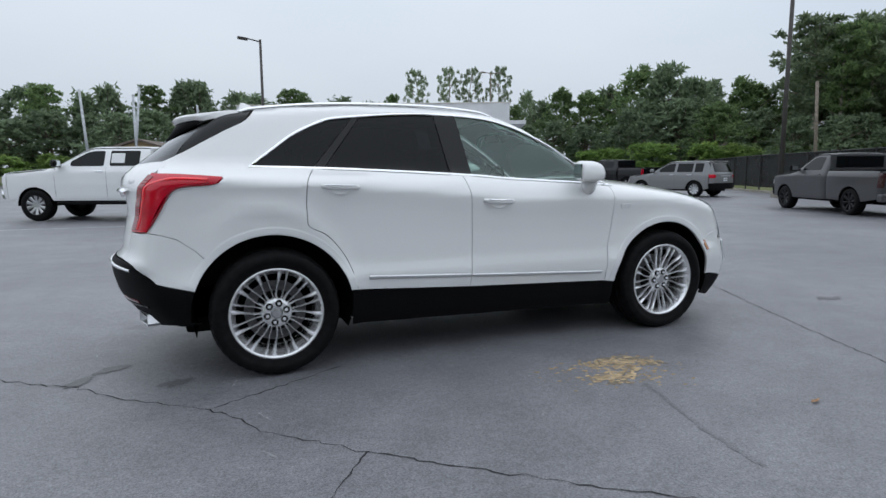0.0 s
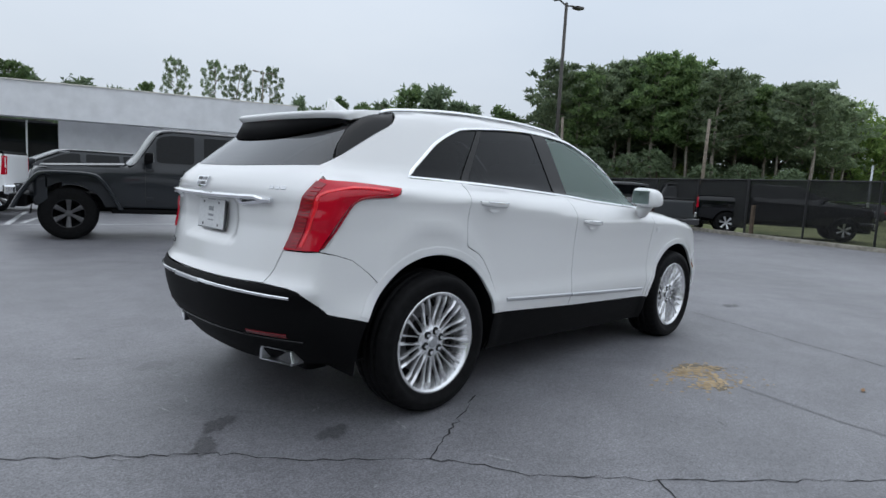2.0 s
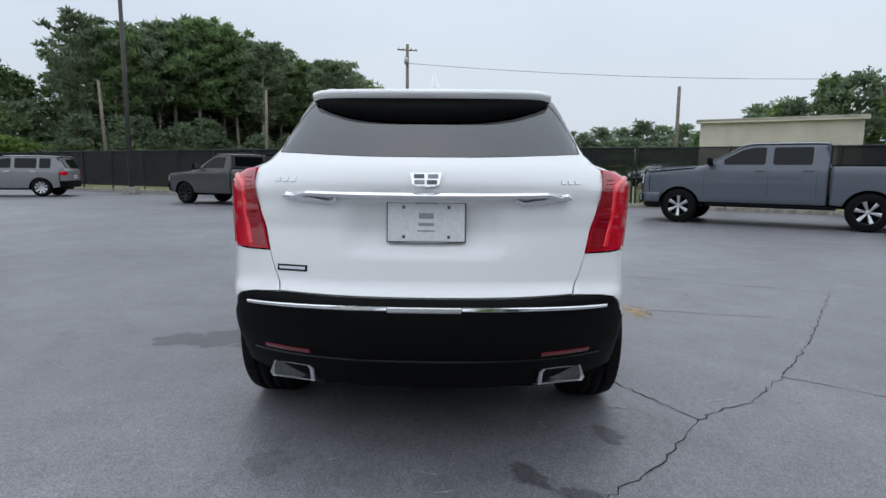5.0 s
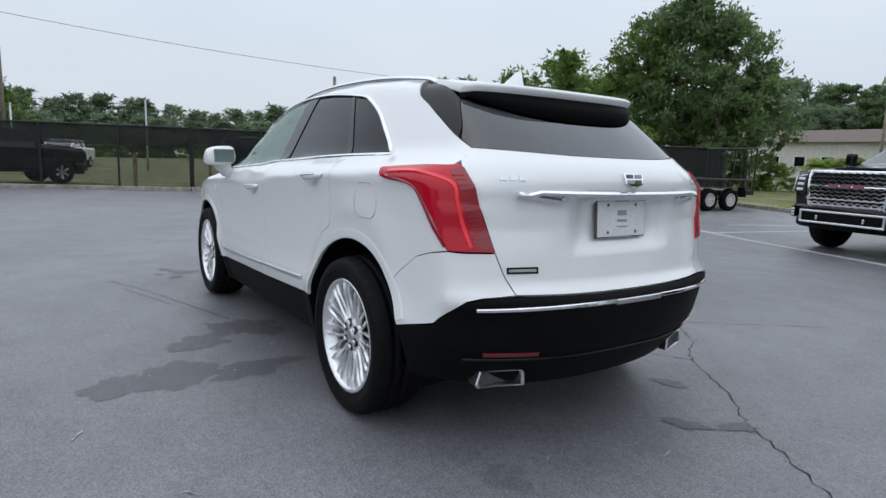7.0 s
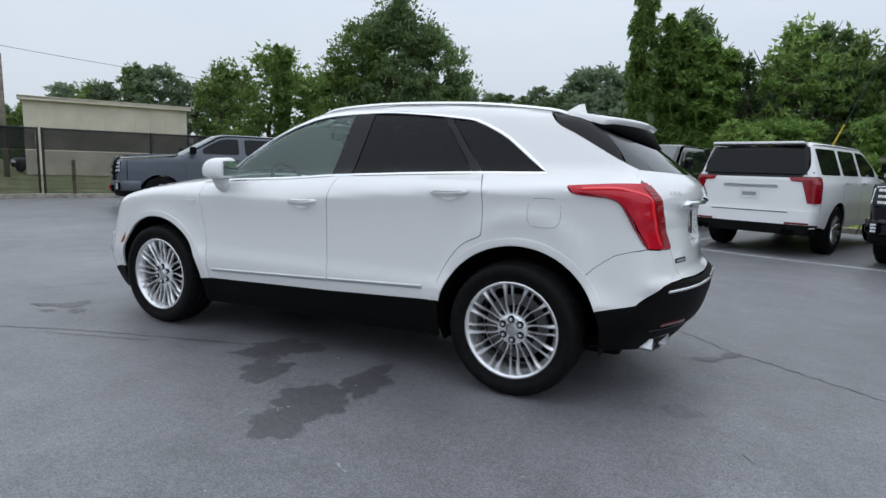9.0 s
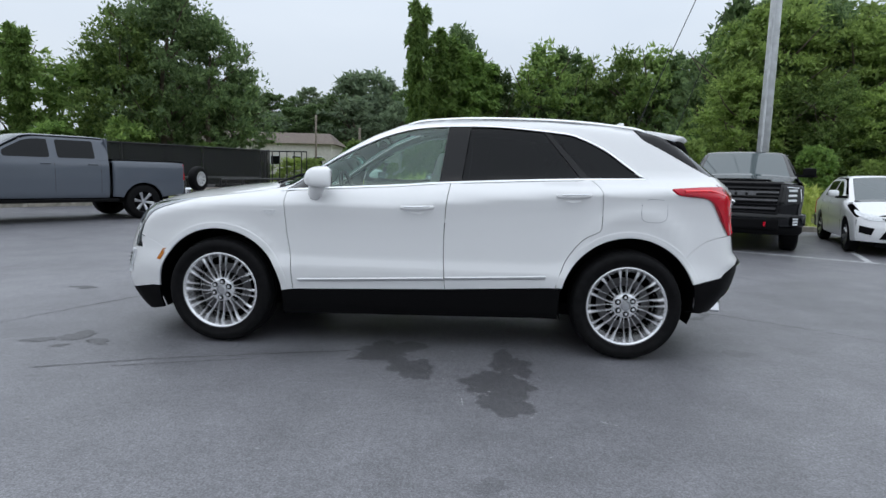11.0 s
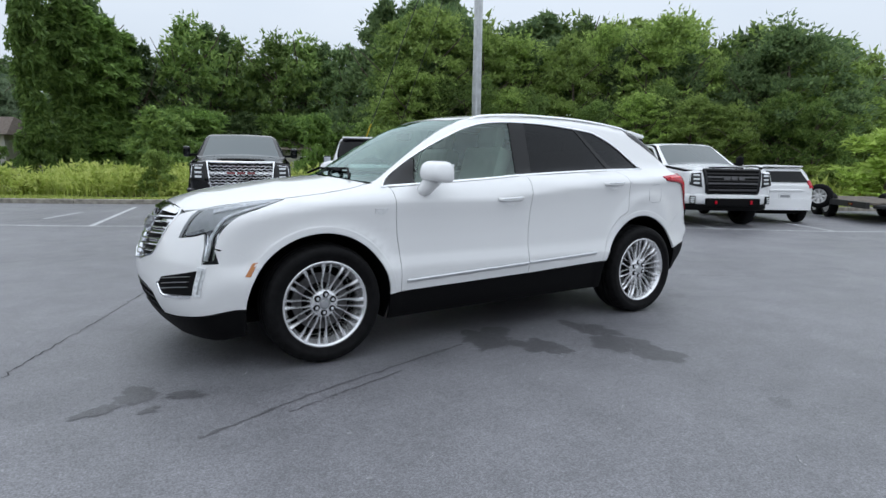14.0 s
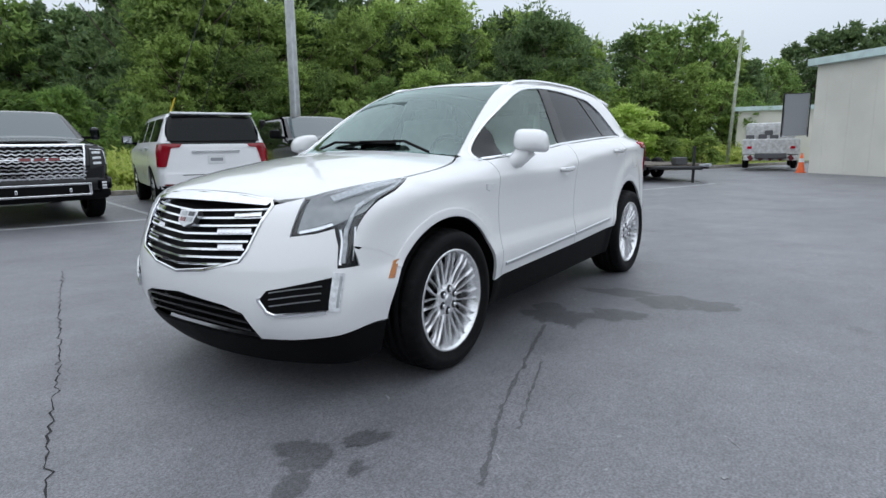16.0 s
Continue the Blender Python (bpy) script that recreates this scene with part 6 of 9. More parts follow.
            for yy in (0.17, 0.0, -0.17):
                plate_on("badge_bar", [(yy + 0.065, z1 - 0.13), (yy - 0.065, z1 - 0.13), (yy - 0.065, z1 - 0.20), (yy + 0.065, z1 - 0.20)], DARK_METAL, 0.06, 0.03)
        lamp_yz = [(gw + 0.05, z1 - 0.03), (fy + 0.0, z1 - 0.06), (fy + 0.03, z1 - 0.30), (gw + 0.03, z1 - 0.36)]
        plate_on("headlamp", lamp_yz, LAMP_BLACK, 0.012, 0.03, BOTH, label_="dark headlamp with stacked clear lenses")
        for dz in (0.10, 0.185, 0.27):
            bar_on("lamp_lens", gw + 0.09, fy - 0.05, z1 - dz, z1 - dz + 0.004, LAMP_SILVER, 0.042, 0.020, BOTH, n=4)
        bar_on("light_guide", gw + 0.06, fy - 0.02, z1 - 0.045, z1 - 0.06, CHROME, 0.014, 0.022, BOTH, n=4)
        bar_on("light_guide", fy - 0.005, fy + 0.02, z1 - 0.07, z1 - 0.29, CHROME, 0.016, 0.022, BOTH, n=5)
        # hood scoop and edge
        top_scoop = [T(X(xf) - 0.22, y) for y in np.linspace(0.34, -0.34, 5)] + [T(X(xf) - 0.34, y) for y in np.linspace(-0.40, 0.40, 5)]
        fix(panel("bonnet_scoop", H, top_scoop, TM, PLASTIC, car, step=0.08, gap=0.0, off=0.022, thick=0.03))
        rise = [T(X(xf) - 0.33, y) for y in np.linspace(0.46, -0.46, 5)] + [T(X(ws0) + 0.3, y) for y in np.linspace(-0.5, 0.5, 5)]
        fix(panel("bonnet_rise", H, rise, TM, mat, car, step=0.12, gap=0.0, off=0.028, thick=0.04))
        b_mat = mat
        bumper = bumper_band("front_bumper", xf, w - 0.005, zb + 0.12, z0 - 0.01, 0.05, b_mat, car)
        bumper_band("bumper_valance", xf - 0.04, w - 0.03, zb - 0.02, zb + 0.14, 0.04, PLASTIC, car)
        zm = zb + 0.15
        box_part("bumper_opening", (0.06, 1.24, 0.17), pose(xf + 0.035, 0, zm + 0.02), PLASTIC, bumper, 0.02)
        if front == "denali":
            for zz in (zm + 0.105, zm - 0.065):
                box_part("bumper_trim", (0.05, 1.30, 0.035), pose(xf + 0.055, 0, zz), CHROME, bumper, 0.012)
            for sy in BOTH:
                box_part("bumper_trim", (0.05, 0.045, 0.19), pose(xf + 0.05, sy * 0.64, zm + 0.02), CHROME, bumper, 0.012)
                box_part("tow_hook", (0.07, 0.04, 0.07), pose(xf + 0.055, sy * 0.36, zm + 0.01), CHROME, bumper, 0.012)
        else:
            for sy in BOTH:
                box_part("tow_hook", (0.08, 0.04, 0.08), pose(xf + 0.06, sy * 0.40, zm + 0.02), RED_LENS, bumper, 0.014, "red tow hook")
        for sy in BOTH:
            fl = box_part("fog_lamp", (0.05, 0.12, 0.17), pose(xf - 0.075, sy * (w - 0.15), z0 - 0.15, 0, 0, sy * 26), GLOSS_BLACK, bumper, 0.01)
            for dz in (-0.045, 0.0, 0.045):
                box_part("fog_lens", (0.012, 0.085, 0.032), pose(xf - 0.052, sy * (w - 0.139), z0 - 0.15 + dz, 0, 0, sy * 26), LAMP_SILVER, fl, 0.006)
    elif front == "sedan":
        plate_on("lower_grille", [(0.40, 0.52), (-0.40, 0.52), (-0.50, 0.32), (0.50, 0.32)], PLASTIC, 0.008)
        plate_on("upper_grille", [(0.50, 0.68), (-0.50, 0.68), (-0.42, 0.62), (0.42, 0.62)], GLOSS_BLACK, 0.008)
        plate_on("headlamp", [(0.44, 0.685), (0.62, 0.74), (fy + 0.02, 0.80), (fy + 0.04, 0.73), (0.66, 0.635), (0.46, 0.635)], LAMP_SILVER, 0.008, 0.02, BOTH)
        plate_on("fog_recess", [(0.58, 0.50), (fy, 0.54), (fy, 0.42), (0.62, 0.38)], PLASTIC, 0.006, 0.02, BOTH)
        plate_on("badge", [(0.07, 0.66), (-0.07, 0.66), (-0.07, 0.60), (0.07, 0.60)], CHROME, 0.02, 0.02)
        for zz in (0.34, 0.40, 0.46):
            bar_on("grille_bar", 0.40, -0.40, zz, zz, GLOSS_BLACK, 0.012, 0.016)
    elif front == "jeep":
        plate_on("headlamp", [(0.42, hood_f - 0.12), (0.60, hood_f - 0.12), (0.60, hood_f - 0.3), (0.42, hood_f - 0.3)], LAMP_SILVER, 0.01, 0.03, BOTH)
        for i in range(7):
            plate_on("grille_slot", [((i - 3) * 0.1 + 0.032, hood_f - 0.1), ((i - 3) * 0.1 - 0.032, hood_f - 0.1), ((i - 3) * 0.1 - 0.032, hood_f - 0.42), ((i - 3) * 0.1 + 0.032, hood_f - 0.42)], PLASTIC, 0.008, 0.01)
        box_part("front_bumper", (0.25, 1.6, 0.2), pose(xf + 0.1, 0, sill + 0.08), PLASTIC, car, 0.04)
    else:
        plate_on("grille", [(0.5, hood_f - 0.14), (-0.5, hood_f - 0.14), (-0.45, hood_f - 0.36), (0.45, hood_f - 0.36)], PLASTIC, 0.008)
        bar_on("grille_bar", 0.49, -0.49, hood_f - 0.24, hood_f - 0.24, CHROME if trim else mat, 0.03, 0.02)
        plate_on("headlamp", [(0.54, hood_f - 0.13), (fy + 0.02, hood_f - 0.13), (fy + 0.02, hood_f - 0.30), (0.54, hood_f - 0.33)], LAMP_SILVER, 0.008, 0.02, BOTH)
        plate_on("bumper_face", [(fy + 0.01, sill + 0.3), (-fy - 0.01, sill + 0.3), (-fy, sill + 0.06), (fy, sill + 0.06)], trim or PLASTIC, 0.03, 0.05)
    # tail
    if bed:
        B = Hull(side, lambda y, z: body_end - 0.03 + 0 * y, lambda y, z: X(xr) + 0.05 * (y / w) ** 3, lambda x, y: belt + 0.03 + 0 * x, 0.025)
        bz = belt + 0.0
        lowb = [(body_end - 0.035, sill + 0.02), (body_end - 0.035, bz), (X(xr) + 0.08, bz), (X(xr) + 0.08, sill + 0.08), *arch(X(-wb), 180 - lo_a, lo_a)]
        fix(panel("bed_side", B, [B.SP(x, z) for x, z in lowb], SM, mat, car, sides=BOTH, step=0.1, gap=0.0))
        ob = box_part("bed_cover", (body_end - X(xr) - 0.12, 2 * w - 0.16, 0.05), pose(0.5 * (body_end + X(xr)), 0, bz + 0.02), PLASTIC, car, 0.015)
        ob.matrix_basis = frame_shift
        fix([box_part("bed_inner", (body_end - X(xr) - 0.2, 1.1, bz - sill - 0.1), pose(0.5 * (body_end + X(xr)), 0, 0.5 * (bz + sill)), CARPET, car, 0.02)])
        BR = lambda y, z: B.cast(np.array([[X(xr) + 1.0, y, z]]), np.array([[-1.0, 0, 0]]), 2.0)[0]
        gate = [(w - 0.12, bz - 0.01), (-w + 0.12, bz - 0.01), (-w + 0.12, sill + 0.22), (w - 0.12, sill + 0.22)]
        fix(panel("tailgate", B, [BR(y, z) for y, z in gate], RM, p.get("gate_mat", mat), car, step=0.12, gap=0.002))
        lampz = [BR(w - 0.20, bz - 0.05), BR(w - 0.17, bz - 0.42), B.SP(X(xr) + 0.1, bz - 0.42), B.SP(X(xr) + 0.1, bz - 0.05)]
        fix(panel("tail_lamp", B, lampz, RM, p.get("lamp_mat", RED_LENS), car, step=0.06, gap=0.0, off=0.006, sides=BOTH, label="smoked tail lamp" if "lamp_mat" in p else "red tail lamp"))
        below = [BR(w - 0.115, bz - 0.425), BR(w - 0.115, sill + 0.2), B.SP(X(xr) + 0.085, sill + 0.2), B.SP(X(xr) + 0.085, bz - 0.425)]
        fix(panel("bed_corner", B, below, RM, mat, car, step=0.1, gap=0.0, sides=BOTH))
        bumper = box_part("rear_bumper", (0.2, 2 * w - 0.06, 0.2), pose(xr - 0.04, 0, sill + 0.12), p.get("bumper_mat", CHROME), car, 0.04)
        box_part("step_pad", (0.16, 0.9, 0.02), pose(xr - 0.05, 0, sill + 0.225), PLASTIC, bumper, 0.005)
        box_part("plate_recess", (0.02, 0.34, 0.13), pose(xr - 0.145, 0, sill + 0.12), PLASTIC, bumper, 0.005)
        box_part("cab_back", (0.04, 2 * w - 0.3, roof - belt - 0.05), pose(bed + 0.03, 0, 0.5 * (roof + belt) - 0.02), mat, car, 0.02)
        box_part("rear_screen", (0.02, 2 * w - 0.62, roof - belt - 0.2), pose(bed + 0.004, 0, 0.5 * (roof + belt)), DARK_GLASS, car, 0.02)
    else:
        R_ = lambda y, z: H.cast(np.array([[X(xr) + 1.2, y, z]]), np.array([[-1.0, 0, 0]]), 2.4)[0]
        zt = (belt if rg > xr + 0.02 else roof - 0.14)
        tail = [R_(y, belt - 0.02) for y in np.linspace(fy, -fy, 7)] + [S(x_rear, belt - 0.02) * (1, -1, 1), S(x_rear, sill + 0.06) * (1, -1, 1)] + [R_(y, sill + 0.06) for y in np.linspace(-fy, fy, 7)] + [S(x_rear, sill + 0.06), S(x_rear, belt - 0.02)]
        fix(panel("tailgate", H, tail, RM, mat, car, step=0.1, gap=0.001))
        ry2 = w - p.get("tumble", 0.24) - 0.03
        if rg > xr + 0.02:
            glass = [T(X(rg) + 0.05, y) for y in np.linspace(wy - 0.05, -wy + 0.05, 7)] + [T(X(rt) - 0.03, y) for y in np.linspace(-ry, ry, 7)]
            fix(panel("rear_screen", H, glass, TM, DARK_GLASS, car, step=0.1, off=0.003))
            boot = [T(X(rg) + 0.04, y) for y in np.linspace(wy, -wy, 7)] + [T(X(xr) + 0.12, y) for y in np.linspace(-wy + 0.05, wy - 0.05, 7)]
            fix(panel("boot_lid", H, boot, TM, mat, car, step=0.1, gap=0.0))
        else:
            glass = [(w - 0.20, belt + 0.03), (-w + 0.20, belt + 0.03), (-ry2 + 0.05, roof - 0.16), (ry2 - 0.05, roof - 0.16)]
            fr = [(w - 0.08, belt - 0.02), (-w + 0.08, belt - 0.02), (-ry2, roof - 0.10), (ry2, roof - 0.10)]
            fix(panel("gate_frame", H, [R_(y, z) for y, z in fr], RM, GLOSS_BLACK if rear == "yukon" else mat, car, step=0.1, gap=-0.004, off=-0.02 if rear == "yukon" else -0.004))
            fix(panel("rear_screen", H, [R_(y, z) for y, z in glass], RM, DARK_GLASS, car, step=0.1, off=0.018))
            top_edge = R_(0, roof - 0.10)
            ob = box_part("spoiler", (0.24, 2 * ry2 - 0.04, 0.04), pose(top_edge[0] + 0.06, 0, roof - 0.05, 0, 5, 0), mat, car, 0.015)
            ob.matrix_basis = frame_shift
        lamp_z = p.get("lamp_z", (belt - 0.42, belt - 0.02))
        rl = [R_(fy - 0.16, lamp_z[1] - 0.06), R_(fy - 0.02, lamp_z[1]), S(X(xr) + 0.3, lamp_z[1]), S(X(xr) + 0.26, lamp_z[0]), R_(fy - 0.06, lamp_z[0])]
        fix(panel("tail_lamp", H, rl, RM, DEEP_RED if rear == "yukon" else RED_LENS, car, step=0.06, gap=0.0, off=0.008, sides=BOTH, label="red tail lamp"))
        if rear == "yukon":
            hook = [R_(fy - 0.34, lamp_z[1] + 0.0), R_(fy - 0.02, lamp_z[1] + 0.01), R_(fy - 0.04, lamp_z[1] - 0.08), R_(fy - 0.30, lamp_z[1] - 0.055)]
            fix(panel("lamp_hook", H, hook, RM, DEEP_RED, car, step=0.06, gap=0.0, off=0.012, sides=BOTH))
            val = [R_(y, sill + 0.08) for y in np.linspace(fy, -fy, 7)] + [S(x_rear - 0.05, sill + 0.08) * (1, -1, 1), S(x_rear - 0.05, sill - 0.08) * (1, -1, 1)] + [R_(y, sill - 0.08) for y in np.linspace(-fy, fy, 7)] + [S(x_rear - 0.05, sill - 0.08), S(x_rear - 0.05, sill + 0.08)]
            fix(panel("rear_valance", H, val, RM, PLASTIC, car, step=0.1, gap=0.0, off=0.026, thick=0.05))
            fix(strip("rear_reflector", H, [R_(y, sill + 0.10) for y in np.linspace(fy - 0.02, fy - 0.34, 6)], DARK_RED, car, 0.035, 0.034, 0.0, BOTH))
            fix(strip("bumper_groove", H, [R_(y, sill + 0.27) for y in np.linspace(0.6, -0.6, 9)], PLASTIC, car, 0.02, 0.024, 0.0))
        bump = [R_(y, sill + 0.30) for y in np.linspace(fy, -fy, 7)] + [S(x_rear - 0.02, sill + 0.28) * (1, -1, 1), S(x_rear - 0.02, sill + 0.03) * (1, -1, 1)] + [R_(y, sill + 0.03) for y in np.linspace(-fy, fy, 7)] + [S(x_rear - 0.02, sill + 0.03), S(x_rear - 0.02, sill + 0.28)]
        fix(panel("rear_bumper", H, bump, RM, mat if rear in ("body", "yukon") else PLASTIC, car, step=0.1, gap=0.0, off=0.02, thick=0.04))
        fix(strip("bright_bar", H, [R_(y, belt - 0.16) for y in np.linspace(0.42, -0.42, 7)], trim or mat, car, 0.05, 0.025, 0.0))
        q = R_(0, belt - 0.3)
        pl = box_part("plate", (0.012, 0.31, 0.15), pose(q[0] - 0.006, 0, belt - 0.3), PLATE_WHITE, car, 0.004)
        pl.matrix_basis = frame_shift
        ob = box_part("plate_print", (0.004, 0.22, 0.06), pose(q[0] - 0.0125, 0, belt - 0.3), PLATE_GREY, pl, 0)
        if trim is not None and rear == "yukon":
            for yy in (0.62, 0.72, -0.62, -0.72):
                t_ = lathe([(0.045, 0.0), (0.05, -0.02), (0.05, 0.14)], 16, "x")
                bmesh.ops.translate(t_, verts=t_.verts, vec=(xr - 0.07, yy, sill - 0.03))
                part("tail_pipe", t_, CHROME, car)
    # sill, mirrors, wheels, inside
    box_part("underbody", (xf - xr - 0.5, 1.05, 0.28), pose(0.5 * (xf + xr), 0, sill + 0.06), PLASTIC, car, 0.03)
    box_part("cabin_floor", (abs((bed or rg) - ws0) - 0.1, 2 * w - 0.34, belt - sill - 0.05), pose(0.5 * ((bed or (rg + 0.1)) + ws0), 0, 0.5 * (belt + sill)), CARPET, car, 0.03)
    box_part("engine_block", (xf - 0.5, 1.05, hood_f - sill - 0.2), pose(0.5 * xf - 0.1, 0, 0.5 * (hood_f + sill) - 0.05), CARPET, car, 0.03)
    for a in p.get("hinges", ()):
        for sy in BOTH:
            for zz in (sill + 0.16, belt - 0.10):
                hp = H.SP(X(a), zz)
                box_part("door_hinge", (0.12, 0.03, 0.06), pose(a, sy * (hp[1] + 0.008), zz), mat, car, 0.01)
    if p.get("step"):
        for sy in BOTH:
            box_part("side_step", (wb - 1.2, 0.12, 0.07), pose(-0.5 * wb, sy * (w - 0.02), sill - 0.06), PLASTIC, car, 0.02)
    for sy in BOTH:
        mm = box_part("door_mirror", (0.14, p.get("mir", 0.22), p.get("mir_h", 0.18)), pose(ws0 - 0.28, sy * (w + 0.13), belt + 0.10), mirror or mat, car, 0.05)
        box_part("mirror_arm", (0.07, 0.2, 0.05), pose(ws0 - 0.26, sy * (w - 0.0), belt + 0.03), PLASTIC, mm, 0.015)
        box_part("mirror_glass", (0.004, p.get("mir", 0.22) - 0.05, p.get("mir_h", 0.18) - 0.05), pose(ws0 - 0.352, sy * (w + 0.13), belt + 0.10), MIRROR, mm, 0.001)
    for wx in (0, -wb):
        for sy in BOTH:
            simple_wheel(car, wheels, wx, sy * (w - wheels[1] / 2 - 0.035), wr, sy > 0)
            a = [(wx + (ar - 0.004) * math.cos(t), sy * 0.5, cz + (ar - 0.004) * math.sin(t)) for t in np.linspace(0, math.pi, 14)]
            b = [(wx + (ar - 0.004) * math.cos(t), sy * (w - 0.06), cz + (ar - 0.004) * math.sin(t)) for t in np.linspace(0, math.pi, 14)]
            part("arch_liner", mesh_of("arch_liner", *sheet(a, b), PLASTIC), None, car)
            if p.get("flare") == "trapezoid":
                trapezoid_flare(wx, sy, w, mat, car)
            elif p.get("flare"):
                a = [(wx + (ar - 0.01) * math.cos(t), sy * (w - 0.06), cz + (ar - 0.01) * math.sin(t) * p.get("flare_sq", 1)) for t in np.linspace(0, math.pi, 16)]
                b = [(wx + (ar - 0.01) * math.cos(t), sy * (w + p["flare"]), cz + (ar - 0.01) * math.sin(t)) for t in np.linspace(0, math.pi, 16)]
                c = [(wx + (ar + 0.06) * math.cos(t), sy * (w + p["flare"] - 0.01), cz + (ar + 0.06) * math.sin(t)) for t in np.linspace(0, math.pi, 16)]
                d = [(wx + (ar + 0.075) * math.cos(t), sy * (w - 0.06), cz + (ar + 0.075) * math.sin(t)) for t in np.linspace(0, math.pi, 16)]
                vs, fs = [], []
                for r0, r1 in ((a, b), (b, c), (c, d)):
                    v_, f_ = sheet(r0, r1)
                    fs += [tuple(i + len(vs) for i in q) for q in f_]
                    vs += v_
                part("arch_flare", mesh_of("arch_flare", vs, fs, PLASTIC if p.get("flare_black", True) else mat), None, car)
    return car


PICKUP = dict(w=1.01, wb=3.75, xf=0.97, xr=-4.85, belt=1.36, roof=1.90, hood_f=1.27, hood_r=1.38, ws0=-0.42, ws1=-1.28, rt=-2.9, rg=-4.85, bed=-3.02, sill=0.52, windows=[(-0.95, -1.80), (-1.95, -2.70)], doors=[-0.55, -1.87, -2.80], step=True, bow=0.12, tumble=0.27)
HD = dict(PICKUP, wb=4.03, xf=0.98, xr=-5.2, belt=1.38, roof=1.92, hood_f=1.29, hood_r=1.40, sill=0.55, flare=0.035, bed=-3.1, rt=-2.98, mir=0.15, mir_h=0.23)
CAB1 = dict(w=0.97, wb=3.02, xf=0.88, xr=-4.1, belt=1.17, roof=1.69, hood_f=1.08, hood_r=1.18, ws0=-0.42, ws1=-1.12, rt=-1.9, rg=-4.1, bed=-1.98, sill=0.38, windows=[(-0.85, -1.72)], doors=[-0.6, -1.84], bow=0.14)
JEEP = dict(w=0.80, wb=3.74, xf=0.56, xr=-5.0, belt=1.29, roof=1.92, hood_f=1.21, hood_r=1.29, ws0=-0.86, ws1=-1.24, rt=-2.75, rg=-5.0, bed=-3.0, sill=0.54, windows=[(-1.27, -1.87), (-2.03, -2.65)], doors=[-1.10, -1.95, -2.73], bow=0.03, rake=0.02, flare="trapezoid", arch=0.10, tumble=0.14, step=True, hinges=(-1.17, -2.02), round=0.07)
SUVBIG = dict(w=1.01, wb=3.07, xf=0.97, xr=-4.2, belt=1.28, roof=1.85, hood_f=1.22, hood_r=1.32, ws0=-0.42, ws1=-1.25, rt=-4.0, rg=-4.2, sill=0.44, windows=[(-0.95, -1.85), (-2.0, -2.85), (-3.0, -3.85)], doors=[-0.55, -1.92, -2.92], rear_slope=0.26, tumble=0.25)
CROSS = dict(mir=0.19, mir_h=0.14, w=0.94, wb=2.78, xf=0.92, xr=-3.75, belt=1.10, roof=1.65, hood_f=0.98, hood_r=1.10, ws0=-0.4, ws1=-1.3, rt=-3.3, rg=-3.75, sill=0.34, windows=[(-0.95, -1.75), (-1.88, -2.65), (-2.75, -3.15)], doors=[-0.5, -1.8, -2.7], rear_slope=0.6, lamp_z=(0.86, 1.02))
SEDAN = dict(mir=0.19, mir_h=0.12, w=0.885, wb=2.70, xf=0.95, xr=-3.68, belt=0.98, roof=1.45, hood_f=0.76, hood_r=0.97, ws0=-0.25, ws1=-1.25, rt=-2.55, rg=-3.2, sill=0.24, windows=[(-0.85, -1.65), (-1.78, -2.55)], doors=[-0.45, -1.70, -2.60], bow=0.26, tail_z=1.0)
HATCH = dict(mir=0.17, mir_h=0.12, w=0.77, wb=2.38, xf=0.72, xr=-2.95, belt=0.96, roof=1.41, hood_f=0.84, hood_r=1.02, ws0=-0.22, ws1=-1.05, rt=-2.65, rg=-2.95, sill=0.30, windows=[(-0.7, -1.45), (-1.55, -2.2)], doors=[-0.4, -1.5, -2.3], rear_slope=0.45, lamp_z=(0.86, 1.10), tumble=0.28)

W_CHROME = (0.42, 0.26, 0.27, DARK_METAL, CHROME, 10)
W_TRUCK = (0.41, 0.26, 0.25, GLOSS_BLACK, SATIN, 6)
W_SILVER = (0.41, 0.26, 0.25, DARK_METAL, SATIN, 10)
W_BLACK = (0.36, 0.25, 0.255, GLOSS_BLACK, GLOSS_BLACK, 8)
W_JEEP = (0.425, 0.29, 0.235, GLOSS_BLACK, DARK_METAL, 6)
W_SMALL = (0.315, 0.19, 0.2, DARK_METAL, SATIN, 7)
W_MID = (0.36, 0.23, 0.24, DARK_METAL, SATIN, 9)

vehicle("pickup_truck", "glossy black pickup truck with chrome mesh grille", "bay vehicles", P_BLACK, (-0.20, -8.78), 77, HD, W_CHROME, "denali", trim=CHROME, category="truck", mirror=P_BLACK)
_y = (-3.02, -8.15)
_ya = -112
vehicle("suv", "white full-size sport utility vehicle parked nose in", "bay vehicles", P_WHITE, (_y[0] + 3.07 * math.cos(radians(_ya)), _y[1] + 3.07 * math.sin(radians(_ya))), _ya, SUVBIG, W_SILVER, "plain", "yukon", trim=SATIN, category="suv", mirror=GLOSS_BLACK)
vehicle("pickup_truck", "black lifted pickup truck with dark barred grille", "bay vehicles", P_BLACK, (-5.35, -6.78), 67, PICKUP, W_TRUCK, "at4", category="truck", mirror=PLASTIC)
vehicle("sedan", "small white saloon car facing out of its bay", "bay vehicles", P_WHITE, (-8.05, -6.35), 70, SEDAN, W_SMALL, "sedan", category="car")
vehicle("pickup_truck", "white heavy pickup truck with black grille", "bay vehicles", P_WHITE, (-9.84, -4.30), 64, HD, W_TRUCK, "hd", category="truck", mirror=PLASTIC)
_ha = -122
